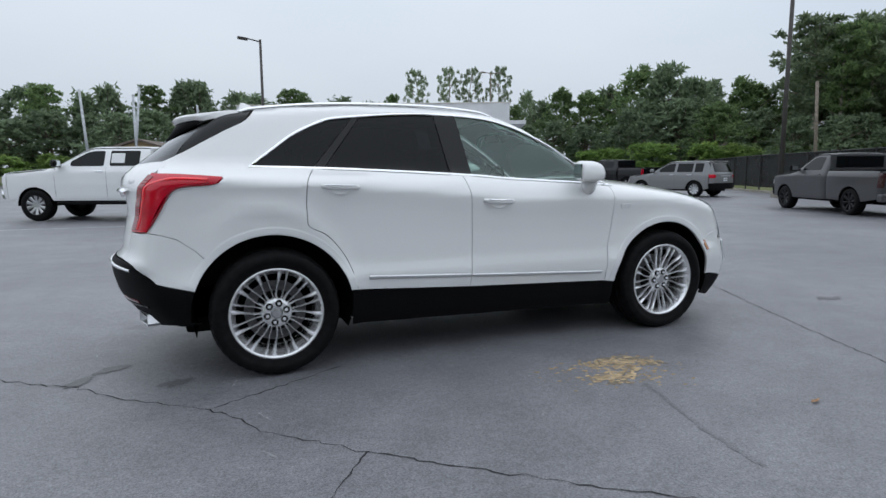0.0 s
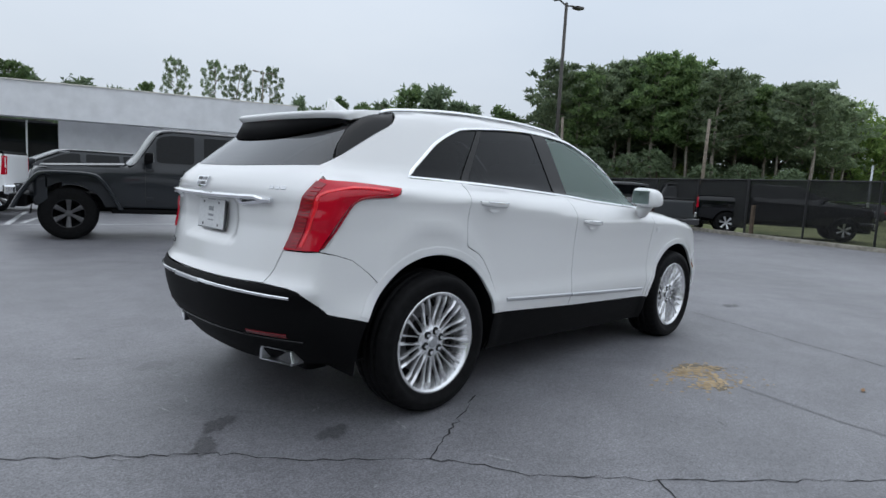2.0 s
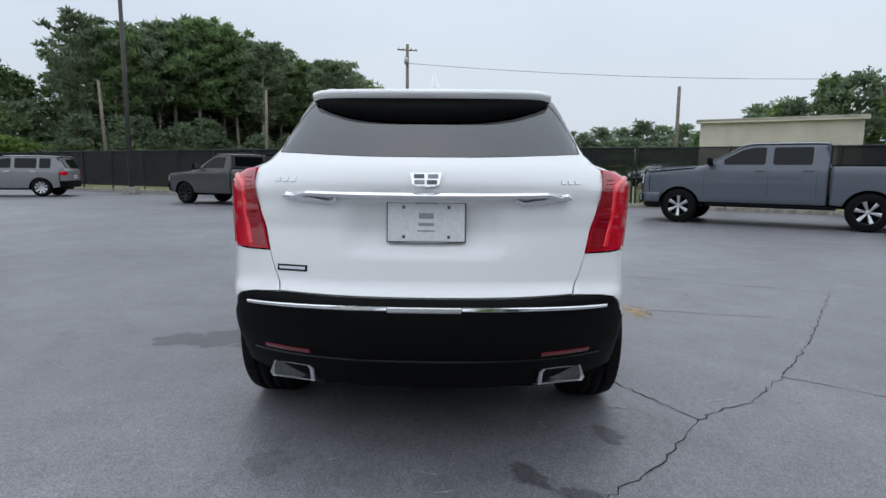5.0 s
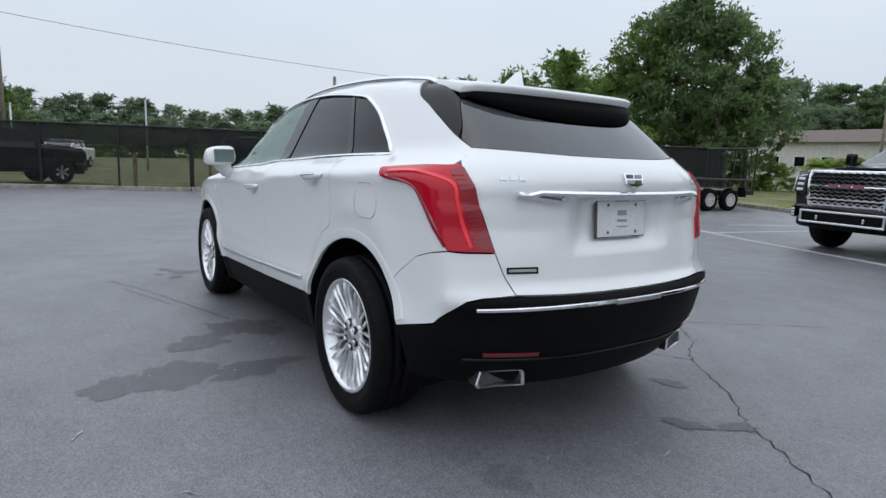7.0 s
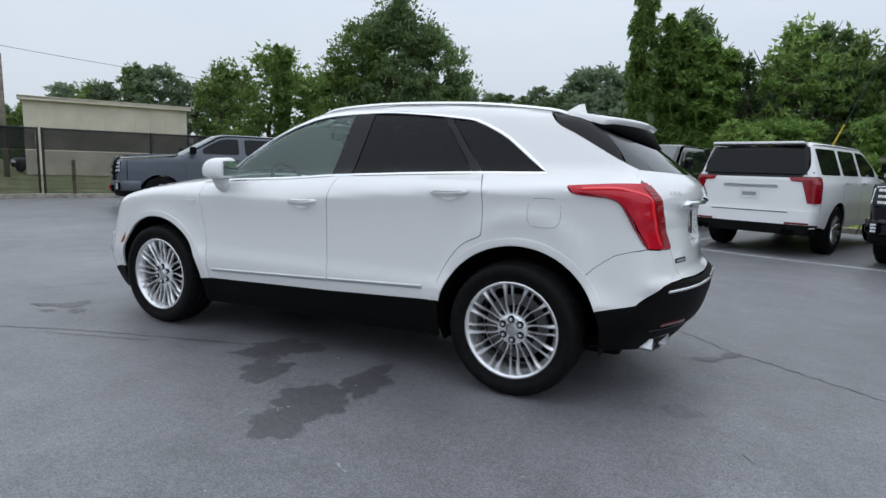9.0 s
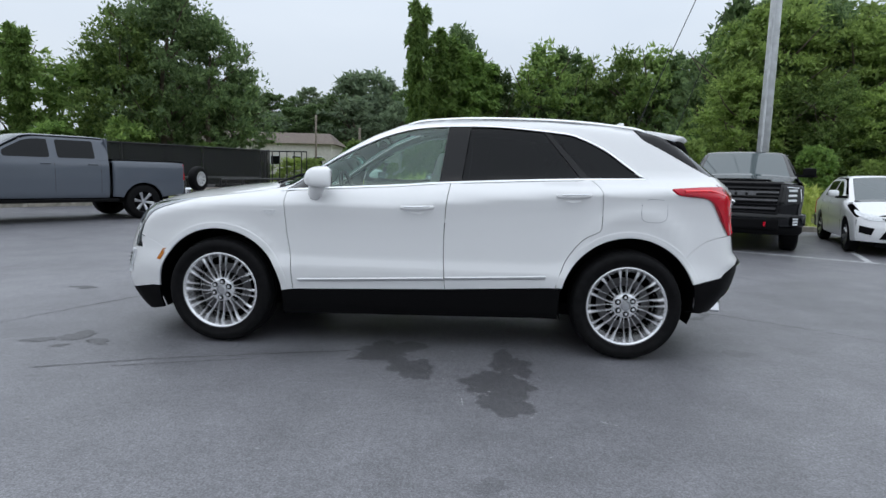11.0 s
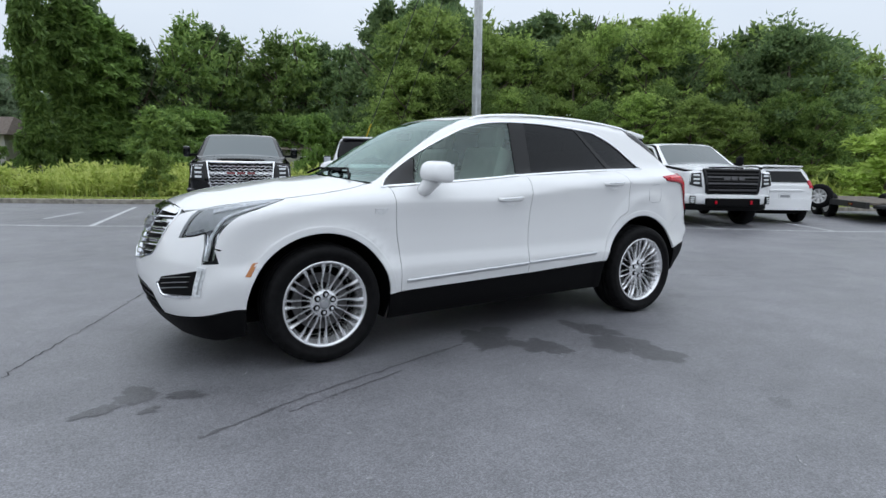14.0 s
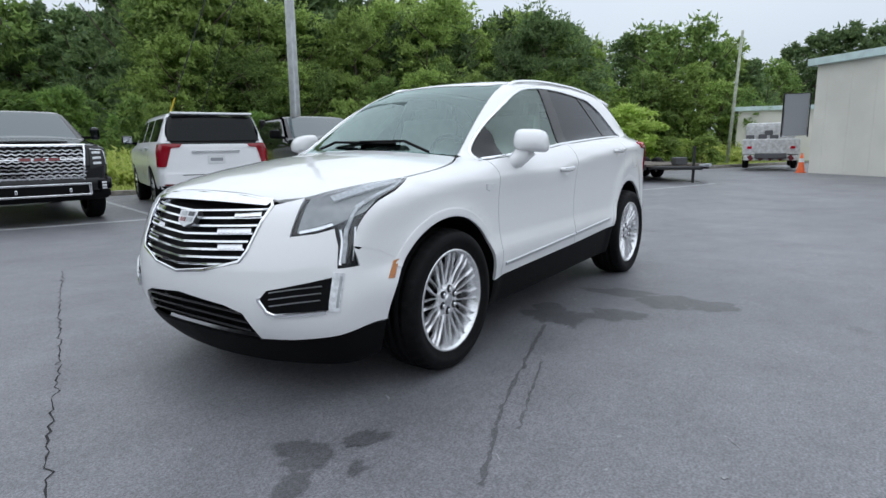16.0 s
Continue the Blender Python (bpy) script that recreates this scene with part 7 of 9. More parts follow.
vehicle("hatchback", "small white hatchback parked nose in", "bay vehicles", P_WHITE, (-11.95 + 2.38 * math.cos(radians(_ha)), -4.0 + 2.38 * math.sin(radians(_ha))), _ha, HATCH, W_SMALL, "plain", "body", category="car")
_ga = 57
vehicle("pickup_truck", "blue-grey crew cab pickup truck towing a trailer", "lot vehicles", P_GREY, (8.55 + 3.75 * math.cos(radians(_ga)), -9.2 + 3.75 * math.sin(radians(_ga))), _ga, PICKUP, W_TRUCK, "at4", category="truck", mirror=PLASTIC)
vehicle("pickup_truck", "lowered dark grey single cab pickup truck", "lot vehicles", P_CHARCOAL, (16.0, 8.65), 68, dict(CAB1, gate_mat=P_DARKGREY, bumper_mat=P_CHARCOAL, lamp_mat=SMOKED), W_BLACK, "plain", category="truck", mirror=PLASTIC)
vehicle("pickup_truck", "granite grey off-road pickup with wide black arches", "lot vehicles", P_JEEP, (-0.99, 8.59), 165, dict(JEEP, bumper_mat=PLASTIC), W_JEEP, "jeep", category="truck", mirror=PLASTIC, trim=PLASTIC)
vehicle("pickup_truck", "white crew cab pickup with chrome rear bumper", "lot vehicles", P_WHITE, (-5.59, 14.21), 158, dict(PICKUP, sticker=(-2.15, 0.34, 0.24)), W_SILVER, "plain", trim=CHROME, category="truck", mirror=GLOSS_BLACK)
vehicle("suv", "dark grey off-road vehicle behind the other trucks", "lot vehicles", P_JEEP, (-1.2, 15.2), 176, dict(CROSS, belt=1.15, roof=1.62, hood_f=1.1, hood_r=1.17, rear_slope=0.05), W_MID, "plain", category="suv")
vehicle("crossover", "metallic grey crossover parked along the fence", "fence vehicles", P_SILVER, (18.9, 19.4), 105, CROSS, W_MID, "plain", "plain", trim=SATIN, category="car")
vehicle("pickup_truck", "dark blue-black pickup parked along the fence", "fence vehicles", P_BLACK, (21.6, 28.6), 104, PICKUP, W_TRUCK, "at4", category="truck")
vehicle("pickup_truck", "white pickup at the far end of the fence", "fence vehicles", P_WHITE, (24.3, 36.6), 106, PICKUP, W_TRUCK, "at4", category="truck")
vehicle("suv", "black sport utility vehicle behind the fence", "far lot vehicles", P_BLACK, (21.3, -4.9), -15, SUVBIG, W_MID, "plain", category="suv")
vehicle("pickup_truck", "black pickup truck behind the screened fence", "far lot vehicles", P_BLACK, (21.8, 2.0), 205 + 90, PICKUP, W_TRUCK, "at4", category="truck")
vehicle("suv", "black vehicle behind the screened fence", "far lot vehicles", P_BLACK, (24.5, 9.4), 30, SUVBIG, W_MID, "plain", category="suv")
for _x, _yy, _az, _p, _m, _l in ((42, 1.6, 160, PICKUP, P_WHITE, "white pickup on the far grass lot"), (58, 5, 100, CROSS, P_WHITE, "white car on the far grass lot"), (44, -15.5, 120, SUVBIG, P_SILVER, "silver vehicle on the far grass lot"), (41, -19.5, 120, CROSS, P_DARKGREY, "grey vehicle on the far grass lot"), (55, 9, 100, CROSS, P_DARKGREY, "dark car on the far grass lot")):
    vehicle("parked_vehicle", _l, "far lot vehicles", _m, (_x, _yy), _az, _p, W_MID, "plain", category="car")

# ---------------------------------------------------------------- fence, poles, buildings, trailers
STEEL = material("galvanised_steel", (0.42, 0.44, 0.46), 0.45, metal=0.7, noise_scale=5, noise_amount=0.15)
BLACK_STEEL = material("black_painted_steel", (0.014, 0.014, 0.015), 0.5, noise_scale=20, noise_amount=0.3)
BROWN_STEEL = material("bronze_pole_paint", (0.05, 0.045, 0.04), 0.55, noise_scale=4, noise_amount=0.2)
GREY_WOOD = material("weathered_pole_wood", (0.20, 0.17, 0.14), 0.9, noise_scale=7, noise_amount=0.3, bump=0.3, bump_scale=40)
PALE_WOOD = material("bleached_pole_wood", (0.40, 0.42, 0.35), 0.9, noise_scale=7, noise_amount=0.2, bump=0.2, bump_scale=40)
BROWN_WOOD = material("old_fence_wood", (0.09, 0.065, 0.045), 0.9, noise_scale=9, noise_amount=0.35, bump=0.3, bump_scale=50)
STUCCO = material("white_stucco", (0.72, 0.73, 0.75), 0.85, noise_scale=1.2, noise_amount=0.06, bump=0.15, bump_scale=60)
CREAM = material("cream_metal_siding", (0.60, 0.55, 0.46), 0.6, noise_scale=0.8, noise_amount=0.08)
TAN = material("tan_wall_paint", (0.55, 0.43, 0.24), 0.8, noise_scale=1.5, noise_amount=0.1)
PALE_WALL = material("pale_metal_wall", (0.70, 0.68, 0.62), 0.6, noise_scale=0.7, noise_amount=0.06)
TEAL_TRIM = material("pale_teal_trim", (0.55, 0.68, 0.68), 0.5, noise_scale=3, noise_amount=0.08)
SHINGLE = material("brown_grey_shingles", (0.16, 0.13, 0.11), 0.95, noise_scale=9, noise_amount=0.3, bump=0.4, bump_scale=30)
HOUSE_WALL = material("house_siding", (0.62, 0.60, 0.56), 0.8, noise_scale=3, noise_amount=0.08)
DECK_WOOD = material("trailer_deck_boards", (0.13, 0.11, 0.09), 0.9, noise_scale=6, noise_amount=0.35)
YELLOW = material("yellow_paint", (0.55, 0.40, 0.03), 0.6, noise_scale=10, noise_amount=0.15)
CONE_ORANGE = material("cone_orange", (0.75, 0.13, 0.03), 0.55, noise_scale=20, noise_amount=0.15)


def mesh_cloth(name, hold, col, scale=55.0):
    """Woven or knotted screen: threads of a grid with open gaps between."""
    m = bpy.data.materials.new(name)
    m.use_nodes = True
    nt = m.node_tree
    b = nt.nodes["Principled BSDF"]
    b.inputs["Base Color"].default_value = (*col, 1)
    b.inputs["Roughness"].default_value = 0.8
    tr = nt.nodes.new("ShaderNodeBsdfTransparent")
    mx = nt.nodes.new("ShaderNodeMixShader")
    tc = nt.nodes.new("ShaderNodeTexCoord")
    nz = nt.nodes.new("ShaderNodeTexNoise")
    nz.inputs["Scale"].default_value = 2.0
    nt.links.new(tc.outputs["Object"], nz.inputs["Vector"])
    mr = nt.nodes.new("ShaderNodeMapRange")
    mr.inputs["To Min"].default_value, mr.inputs["To Max"].default_value = max(0, hold - 0.1), min(1, hold + 0.1)
    nt.links.new(nz.outputs["Fac"], mr.inputs["Value"])
    nt.links.new(mr.outputs["Result"], mx.inputs[0])
    nt.links.new(tr.outputs[0], mx.inputs[1])
    nt.links.new(b.outputs[0], mx.inputs[2])
    nt.links.new(mx.outputs[0], nt.nodes["Material Output"].inputs["Surface"])
    return m


SCREEN = mesh_cloth("black_windscreen_cloth", 0.84, (0.012, 0.013, 0.013))
THIN_SCREEN = mesh_cloth("thin_black_windscreen", 0.66, (0.012, 0.013, 0.013))
NETTING = mesh_cloth("thin_black_netting", 0.30, (0.014, 0.015, 0.015))


def build_fence():
    fence = empty("fence", "black chain-link fence with dark screen cloth", "fence")
    h = 2.02
    for k, (a, b) in enumerate(zip(FENCE_LINE, FENCE_LINE[1:])):
        a, b = np.array(a), np.array(b)
        out = np.array([(b - a)[1], -(b - a)[0]]) / np.linalg.norm(b - a) * -0.35
        a, b = a + out, b + out
        length = np.linalg.norm(b - a)
        n = max(1, round(length / 2.6))
        t = (b - a) / length
        ang = math.degrees(math.atan2(t[1], t[0]))
        for i in range(n + 1):
            c = a + (b - a) * i / n
            part("post", tube([(c[0], c[1], -0.1), (c[0], c[1], h + 0.03)], 0.035, 8), BLACK_STEEL, fence)
        for i in range(n):
            c = a + (b - a) * (i + 0.5) / n
            w = length / n - 0.06
            m = pose(c[0], c[1], 0, 0, 0, ang)
            solid = k <= 1 or k >= 5
            band = 0.62 if not solid else 1.75
            box_part("screen_cloth", (w, 0.008, band), m @ pose(0, 0.03, h - band / 2), SCREEN if solid else THIN_SCREEN, fence, 0)
            if not solid:
                box_part("netting", (w, 0.006, h - band - 0.12), m @ pose(0, 0.03, 0.1 + (h - band - 0.12) / 2), NETTING, fence, 0)
                if i % 2 == 0:
                    part("short_post", block(bmesh.new(), (0.1, 0.1, 1.15), m @ pose(-w * 0.25, -0.35, 0.55), 0.01), BROWN_WOOD, fence)
                # knotted wire: one lattice a bay
                bm = bmesh.new()
                step, r = 0.11, 0.0025
                top, low = h - band, 0.05
                for j in range(int((w + top) / step)):
                    for sgn in (1, -1):
                        x0 = -w / 2 + j * step if sgn > 0 else w / 2 - j * step
                        p0, p1 = np.array([x0 - sgn * (top - low), low]), np.array([x0, top])
                        if sgn > 0:
                            if p0[0] < -w / 2:
                                p0 = np.array([-w / 2, p1[1] - (p1[0] + w / 2)])
                            if p1[0] > w / 2:
                                p1 = np.array([w / 2, p1[1] - (p1[0] - w / 2)])
                        else:
                            if p0[0] > w / 2:
                                p0 = np.array([w / 2, p1[1] - (w / 2 - p1[0])])
                            if p1[0] < -w / 2:
                                p1 = np.array([-w / 2, p1[1] - (-w / 2 - p1[0])])
                        if p1[1] <= p0[1] + 0.02:
                            continue
                        vs = [bm.verts.new((p0[0] - r, -0.01 * sgn, p0[1])), bm.verts.new((p0[0] + r, -0.01 * sgn, p0[1])), bm.verts.new((p1[0] + r, -0.01 * sgn, p1[1])), bm.verts.new((p1[0] - r, -0.01 * sgn, p1[1]))]
                        bm.faces.new(vs)
                bmesh.ops.transform(bm, matrix=m, verts=bm.verts)
                part("wire_mesh", bm, BLACK_STEEL, fence)
        part("top_rail", tube([(a[0], a[1], h), (b[0], b[1], h)], 0.022, 8), BLACK_STEEL, fence)


build_fence()


def street_lamp(x, y, h, heads, mat, label):
    lamp = empty("street_lamp", label, "lamp post", m=pose(x, y, 0))
    part("pole", tube([(0, 0, -0.05), (0, 0, h * 0.5), (0, 0, h)], 0.11, 12, 0.075), mat, lamp, smooth=True)
    box_part("base", (0.5, 0.5, 0.35), pose(0, 0, 0.15), CONCRETE, lamp, 0.04)
    for s in heads:
        arm = part("arm", tube([(0, 0, h - 0.15), (s * 0.5, 0, h - 0.03), (s * 0.8, 0, h)], 0.04, 8), mat, lamp)
        box_part("lamp_head", (0.62, 0.34, 0.14), pose(s * 1.05, 0, h, 0, -6 * s, 0), mat, arm, 0.04)
    return lamp


def utility_pole(x, y, h, lean=(0, 0), arms=True, mat=None, label="weathered wooden utility pole with a crossarm", r=0.14):
    mat = mat or GREY_WOOD
    pole = empty("utility_pole", label, "utility pole", m=pose(x, y, 0, lean[0], lean[1], 0))
    part("pole", tube([(0, 0, -0.3), (0, 0, h * 0.5), (0, 0, h)], r, 10, r * 0.72), mat, pole, smooth=True)
    if arms:
        arm = box_part("crossarm", (0.1, 2.0, 0.12), pose(0, 0, h - 0.55, 0, 0, 15), mat, pole, 0.01)
        for yy in (-0.85, -0.4, 0.4, 0.85):
            part("insulator", lathe([(0.001, 0.22), (0.04, 0.2), (0.05, 0.1), (0.03, 0.06)], 10, "z"), PLATE_GREY, arm).matrix_basis = pose(-yy * 0.26, yy * 0.97, h - 0.55)
        tr = lathe([(0.001, 0.35), (0.16, 0.33), (0.18, 0.0), (0.17, -0.35), (0.001, -0.37)], 16, "z")
        bmesh.ops.translate(tr, verts=tr.verts, vec=(-0.3, 0.1, h - 1.6))
        part("transformer", tr, STEEL, pole, smooth=True)
    return pole


def cable(a, b, sag, r=0.012, label="thin dark overhead cable"):
    pts = [np.array(a) + (np.array(b) - np.array(a)) * t - np.array([0, 0, sag * 4 * t * (1 - t)]) for t in np.linspace(0, 1, 24)]
    ob = part("cable", tube(pts, r, 6), BLACK_STEEL)
    return tagged(ob, label, "cable", "cables")


street_lamp(21.6, 14.4, 10.5, (1, -1), BROWN_STEEL, "tall bronze lamp post beside the screened fence")
street_lamp(1.55, 35.4, 9.5, (-1,), BROWN_STEEL, "dark lamp post by the white showroom")
street_lamp(-6.5, 42.0, 6.6, (), STEEL, "slim pale post by the trees")
street_lamp(33.5, 68.0, 14.2, (1, -1), GREY_WOOD, "far lamp post with two heads")
utility_pole(55.0, 4.7, 13.4, r=0.2)
utility_pole(33.2, -14.0, 6.5, arms=False, label="slim wooden pole behind the fence")
utility_pole(38.0, 13.5, 6.8, (0, 3), False, label="slim leaning wooden pole behind the fence")
utility_pole(39.5, 26.0, 7.5, (0, -4), False, label="pale slim pole behind the fence")
for _x, _y2, _h, _l in ((-11, 52, 8.0, -3), (-8.0, 53, 8.6, 6), (-2.5, 55, 7.4, -1)):
    utility_pole(_x, _y2, _h, (0, _l), False, STEEL, "pale slim pole by the trees", 0.13)
utility_pole(40, -3.6, 4.6, (0, 0), False, STEEL, "short pale post on the far lot", 0.07)
utility_pole(36, 3.5, 3.6, (0, 0), False, STEEL, "short pale post on the far lot", 0.07)
utility_pole(-29.77, -3.2, 6.6, (-2.6, 0), False, PALE_WOOD, "leaning weathered pole at the wood's edge", 0.09)
utility_pole(18.5, -60, 7.4, (0, 0), False, label="distant wooden pole among the trees")
utility_pole(11.0, -48, 5.2, (0, 0), False, label="distant wooden pole by the house")
# steel lamp column in the bays, with guy wires behind
GALVANISED = material("pale_galvanised_steel", (0.52, 0.54, 0.55), 0.5, noise_scale=5, noise_amount=0.12)
_col = empty("lamp_column", "pale galvanised steel lamp column in the bays", "lamp post", m=pose(-7.2, -10.2, 0))
part("pole", tube([(0, 0, -0.05), (0, 0, 5), (0, 0, 11)], 0.145, 16, 0.11), GALVANISED, _col, smooth=True)
part("conduit", tube([(0.1, 0.13, 0.2), (0.09, 0.12, 5), (0.08, 0.1, 10.8)], 0.028, 8), GALVANISED, _col)
box_part("base_plate", (0.5, 0.5, 0.06), pose(0, 0, 0.0), GALVANISED, _col, 0.01)
cable((-3.4, -11.4, 0.0), (-7.15, -10.25, 10.2), 0.0, 0.011, "taut guy wire with a yellow guard")
cable((-4.9, -12.4, 0.0), (-7.2, -10.3, 8.8), 0.0, 0.008, "taut steel guy wire")
_guard = part("guy_guard", tube([(-3.4, -11.4, 0.0), (-4.28, -11.13, 2.4)], 0.018, 8), YELLOW)
tagged(_guard, "yellow plastic guard on a guy wire", "guard")
cable((55.0, 4.7, 11.6), (52.0, -62, 11.0), 1.2, 0.02)
cable((-7.0, -34, 14.2), (-40, -14, 13.0), 0.9)
cable((-12.0, -33, 13.2), (-42, -12, 12.2), 0.6)


def wall_box(name, parent, x0, y0, x1, y1, z0, z1, depth, mat):
    """A wall slab along the ground line from (x0, y0) to (x1, y1), its thickness to the right."""
    a, b = np.array([x0, y0]), np.array([x1, y1])
    ln = np.linalg.norm(b - a)
    t = (b - a) / ln
    c = (a + b) / 2 + np.array([t[1], -t[0]]) * depth / 2
    return box_part(name, (ln, depth, z1 - z0), pose(c[0], c[1], (z0 + z1) / 2, 0, 0, math.degrees(math.atan2(t[1], t[0]))), mat, parent, 0.01)


def prism(bm, outline, y0, y1):
    """A solid with an outline in x and z drawn out along y."""
    a = [bm.verts.new((x, y0, z)) for x, z in outline]
    b = [bm.verts.new((x, y1, z)) for x, z in outline]
    bm.faces.new(a)
    bm.faces.new(b[::-1])
    for i in range(len(a)):
        bm.faces.new((a[i], b[i], b[i - 1], a[i - 1]))
    bmesh.ops.recalc_face_normals(bm, faces=bm.faces)


def build_showroom():
    b = empty("showroom", "long white showroom building with a deep fascia", "building")
    wall_box("wall", b, 22.0, 38.5, 6.45, 45.35, 0, 4.2, 8.0, STUCCO)
    wall_box("fascia", b, 19.1, 35.2, 0.3, 43.9, 4.05, 6.25, 1.4, STUCCO)
    wall_box("roof", b, 21.5, 37.0, 0.8, 46.5, 4.9, 5.2, 9.0, STUCCO)
    wall_box("coping", b, 19.2, 35.12, 0.2, 43.82, 6.25, 6.32, 1.5, PALE_WALL)
    wall_box("back_wall", b, 6.45, 47.4, 2.9, 48.9, 0, 4.2, 6.0, DARK_METAL)
    for x0, x1 in ((6.43, 4.80), (4.70, 3.10)):
        y0, y1 = 45.36 + (6.45 - x0) * 0.44, 45.36 + (6.45 - x1) * 0.44
        wd = wall_box("window", b, x0, y0, x1, y1, 0.25, 3.95, 0.06, DARK_GLASS)
        wall_box("window_frame", b, x1 + 0.0, y1, x1 - 0.1, y1 + 0.044, 0, 4.05, 0.14, SATIN).parent = wd
    wall_box("column", b, 3.0, 46.85, 2.7, 46.98, 0, 4.1, 0.4, STUCCO)
    wall_box("column", b, 18.0, 35.9, 17.5, 36.15, 0, 4.05, 0.5, STUCCO)
    c = empty("annex", "low tan building with a shallow gabled roof", "building", m=pose(-7.5, 54.0, 0, 0, 0, -12))
    box_part("wall", (7.2, 11.0, 2.9), pose(0, 5.5, 1.45), TAN, c, 0.01)
    bm = bmesh.new()
    prism(bm, [(-3.6, 2.9), (3.6, 2.9), (0, 4.0)], 0.02, 10.98)
    part("gable", bm, TAN, c)
    for sx in BOTH:
        bm = bmesh.new()
        prism(bm, [(sx * 4.2, 2.72), (sx * 4.2, 2.86), (0, 4.22), (0, 4.06)], -0.6, 11.5)
        part("roof", bm, SHINGLE, c)
        for yy in (2.5, 5.5, 8.5):
            box_part("post", (0.12, 0.12, 2.75), pose(sx * 4.0, yy, 1.37), BROWN_WOOD, c, 0.01)
    porch = bmesh.new()
    prism(porch, [(-0.2, 2.3), (3.4, 2.3), (1.6, 2.95)], -1.8, -0.02)
    part("porch_roof", porch, SHINGLE, c)
    for xx in (0.1, 3.1):
        box_part("post", (0.12, 0.12, 2.3), pose(xx, -1.6, 1.15), BROWN_WOOD, c, 0.01)


def ribbed_shed(name, label, x0, y0, x1, y1, h, depth, mat, trim, door=None):
    s = empty(name, label, "building")
    wall_box("wall", s, x0, y0, x1, y1, 0, h, depth, mat)
    a, b = np.array([x0, y0]), np.array([x1, y1])
    ln = np.linalg.norm(b - a)
    t = (b - a) / ln
    nrm = np.array([-t[1], t[0]])
    for i in range(int(ln / 0.9)):
        c = a + t * (0.45 + 0.9 * i) + nrm * 0.015
        box_part("rib", (0.06, 0.05, h - 0.1), pose(c[0], c[1], h / 2, 0, 0, math.degrees(math.atan2(t[1], t[0]))), mat, s, 0.008)
    ea, eb = a - t * 0.25 + nrm * 0.3, b + t * 0.25 + nrm * 0.3
    wall_box("roof_edge", s, *ea, *eb, h - 0.02, h + 0.22, 0.5, trim)
    wall_box("roof", s, *ea, *eb, h + 0.1, h + 0.25, depth + 0.6, trim)
    return s


build_showroom()
ribbed_shed("workshop", "pale metal workshop with a teal roof edge", -21.1, 1.0, -15.9, 7.1, 3.75, -12, PALE_WALL, TEAL_TRIM)
ribbed_shed("metal_shed", "cream ribbed metal shed behind the fence", 32.3, -25.0, 37.0, -17.0, 4.55, 7, CREAM, CREAM)
ribbed_shed("far_shed", "pale low shed at the wood's edge", -35.0, -3.7, -37.0, 4.0, 2.9, -5, PALE_WALL, TEAL_TRIM)


def house(x, y, az, length, depth, wall_h, roof_h, label):
    h = empty("house", label, "house", m=pose(x, y, 0, 0, 0, az))
    box_part("wall", (length, depth, wall_h), pose(0, 0, wall_h / 2), HOUSE_WALL, h, 0.01)
    bm = bmesh.new()
    l, d = length / 2 + 0.5, depth / 2 + 0.6
    v = [bm.verts.new(c) for c in ((-l, -d, wall_h), (l, -d, wall_h), (l, d, wall_h), (-l, d, wall_h), (-l + 1.4, 0, wall_h + roof_h), (l - 1.4, 0, wall_h + roof_h))]
    for q in ((0, 1, 5, 4), (2, 3, 4, 5), (1, 2, 5), (3, 0, 4), (3, 2, 1, 0)):
        bm.faces.new([v[i] for i in q])
    part("roof", bm, SHINGLE, h)
    for sx in np.arange(-length / 2 + 1.6, length / 2 - 1, 2.6):
        for sy in (-1, 1):
            w = box_part("window", (1.0, 0.08, 1.0), pose(sx, sy * depth / 2, wall_h * 0.55), DARK_GLASS, h, 0.01)
            box_part("window_frame", (1.2, 0.05, 1.2), pose(sx, sy * (depth / 2 - 0.005), wall_h * 0.55), STUCCO, w, 0.01)
    return h


house(30.7, -68.6, 4, 24.5, 8, 4.5, 1.5, "low pale house with a brown shingled roof")
house(9.0, -54.5, -25, 5.5, 6, 3.1, 1.5, "small pale house with a brown roof")
house(-9.8, -47, 16, 8, 7, 2.4, 1.0, "pale split-level house among the trees")
house(43.4, 38.0, 45, 7, 5, 2.4, 1.3, "low house with a pale roof beyond the fence")


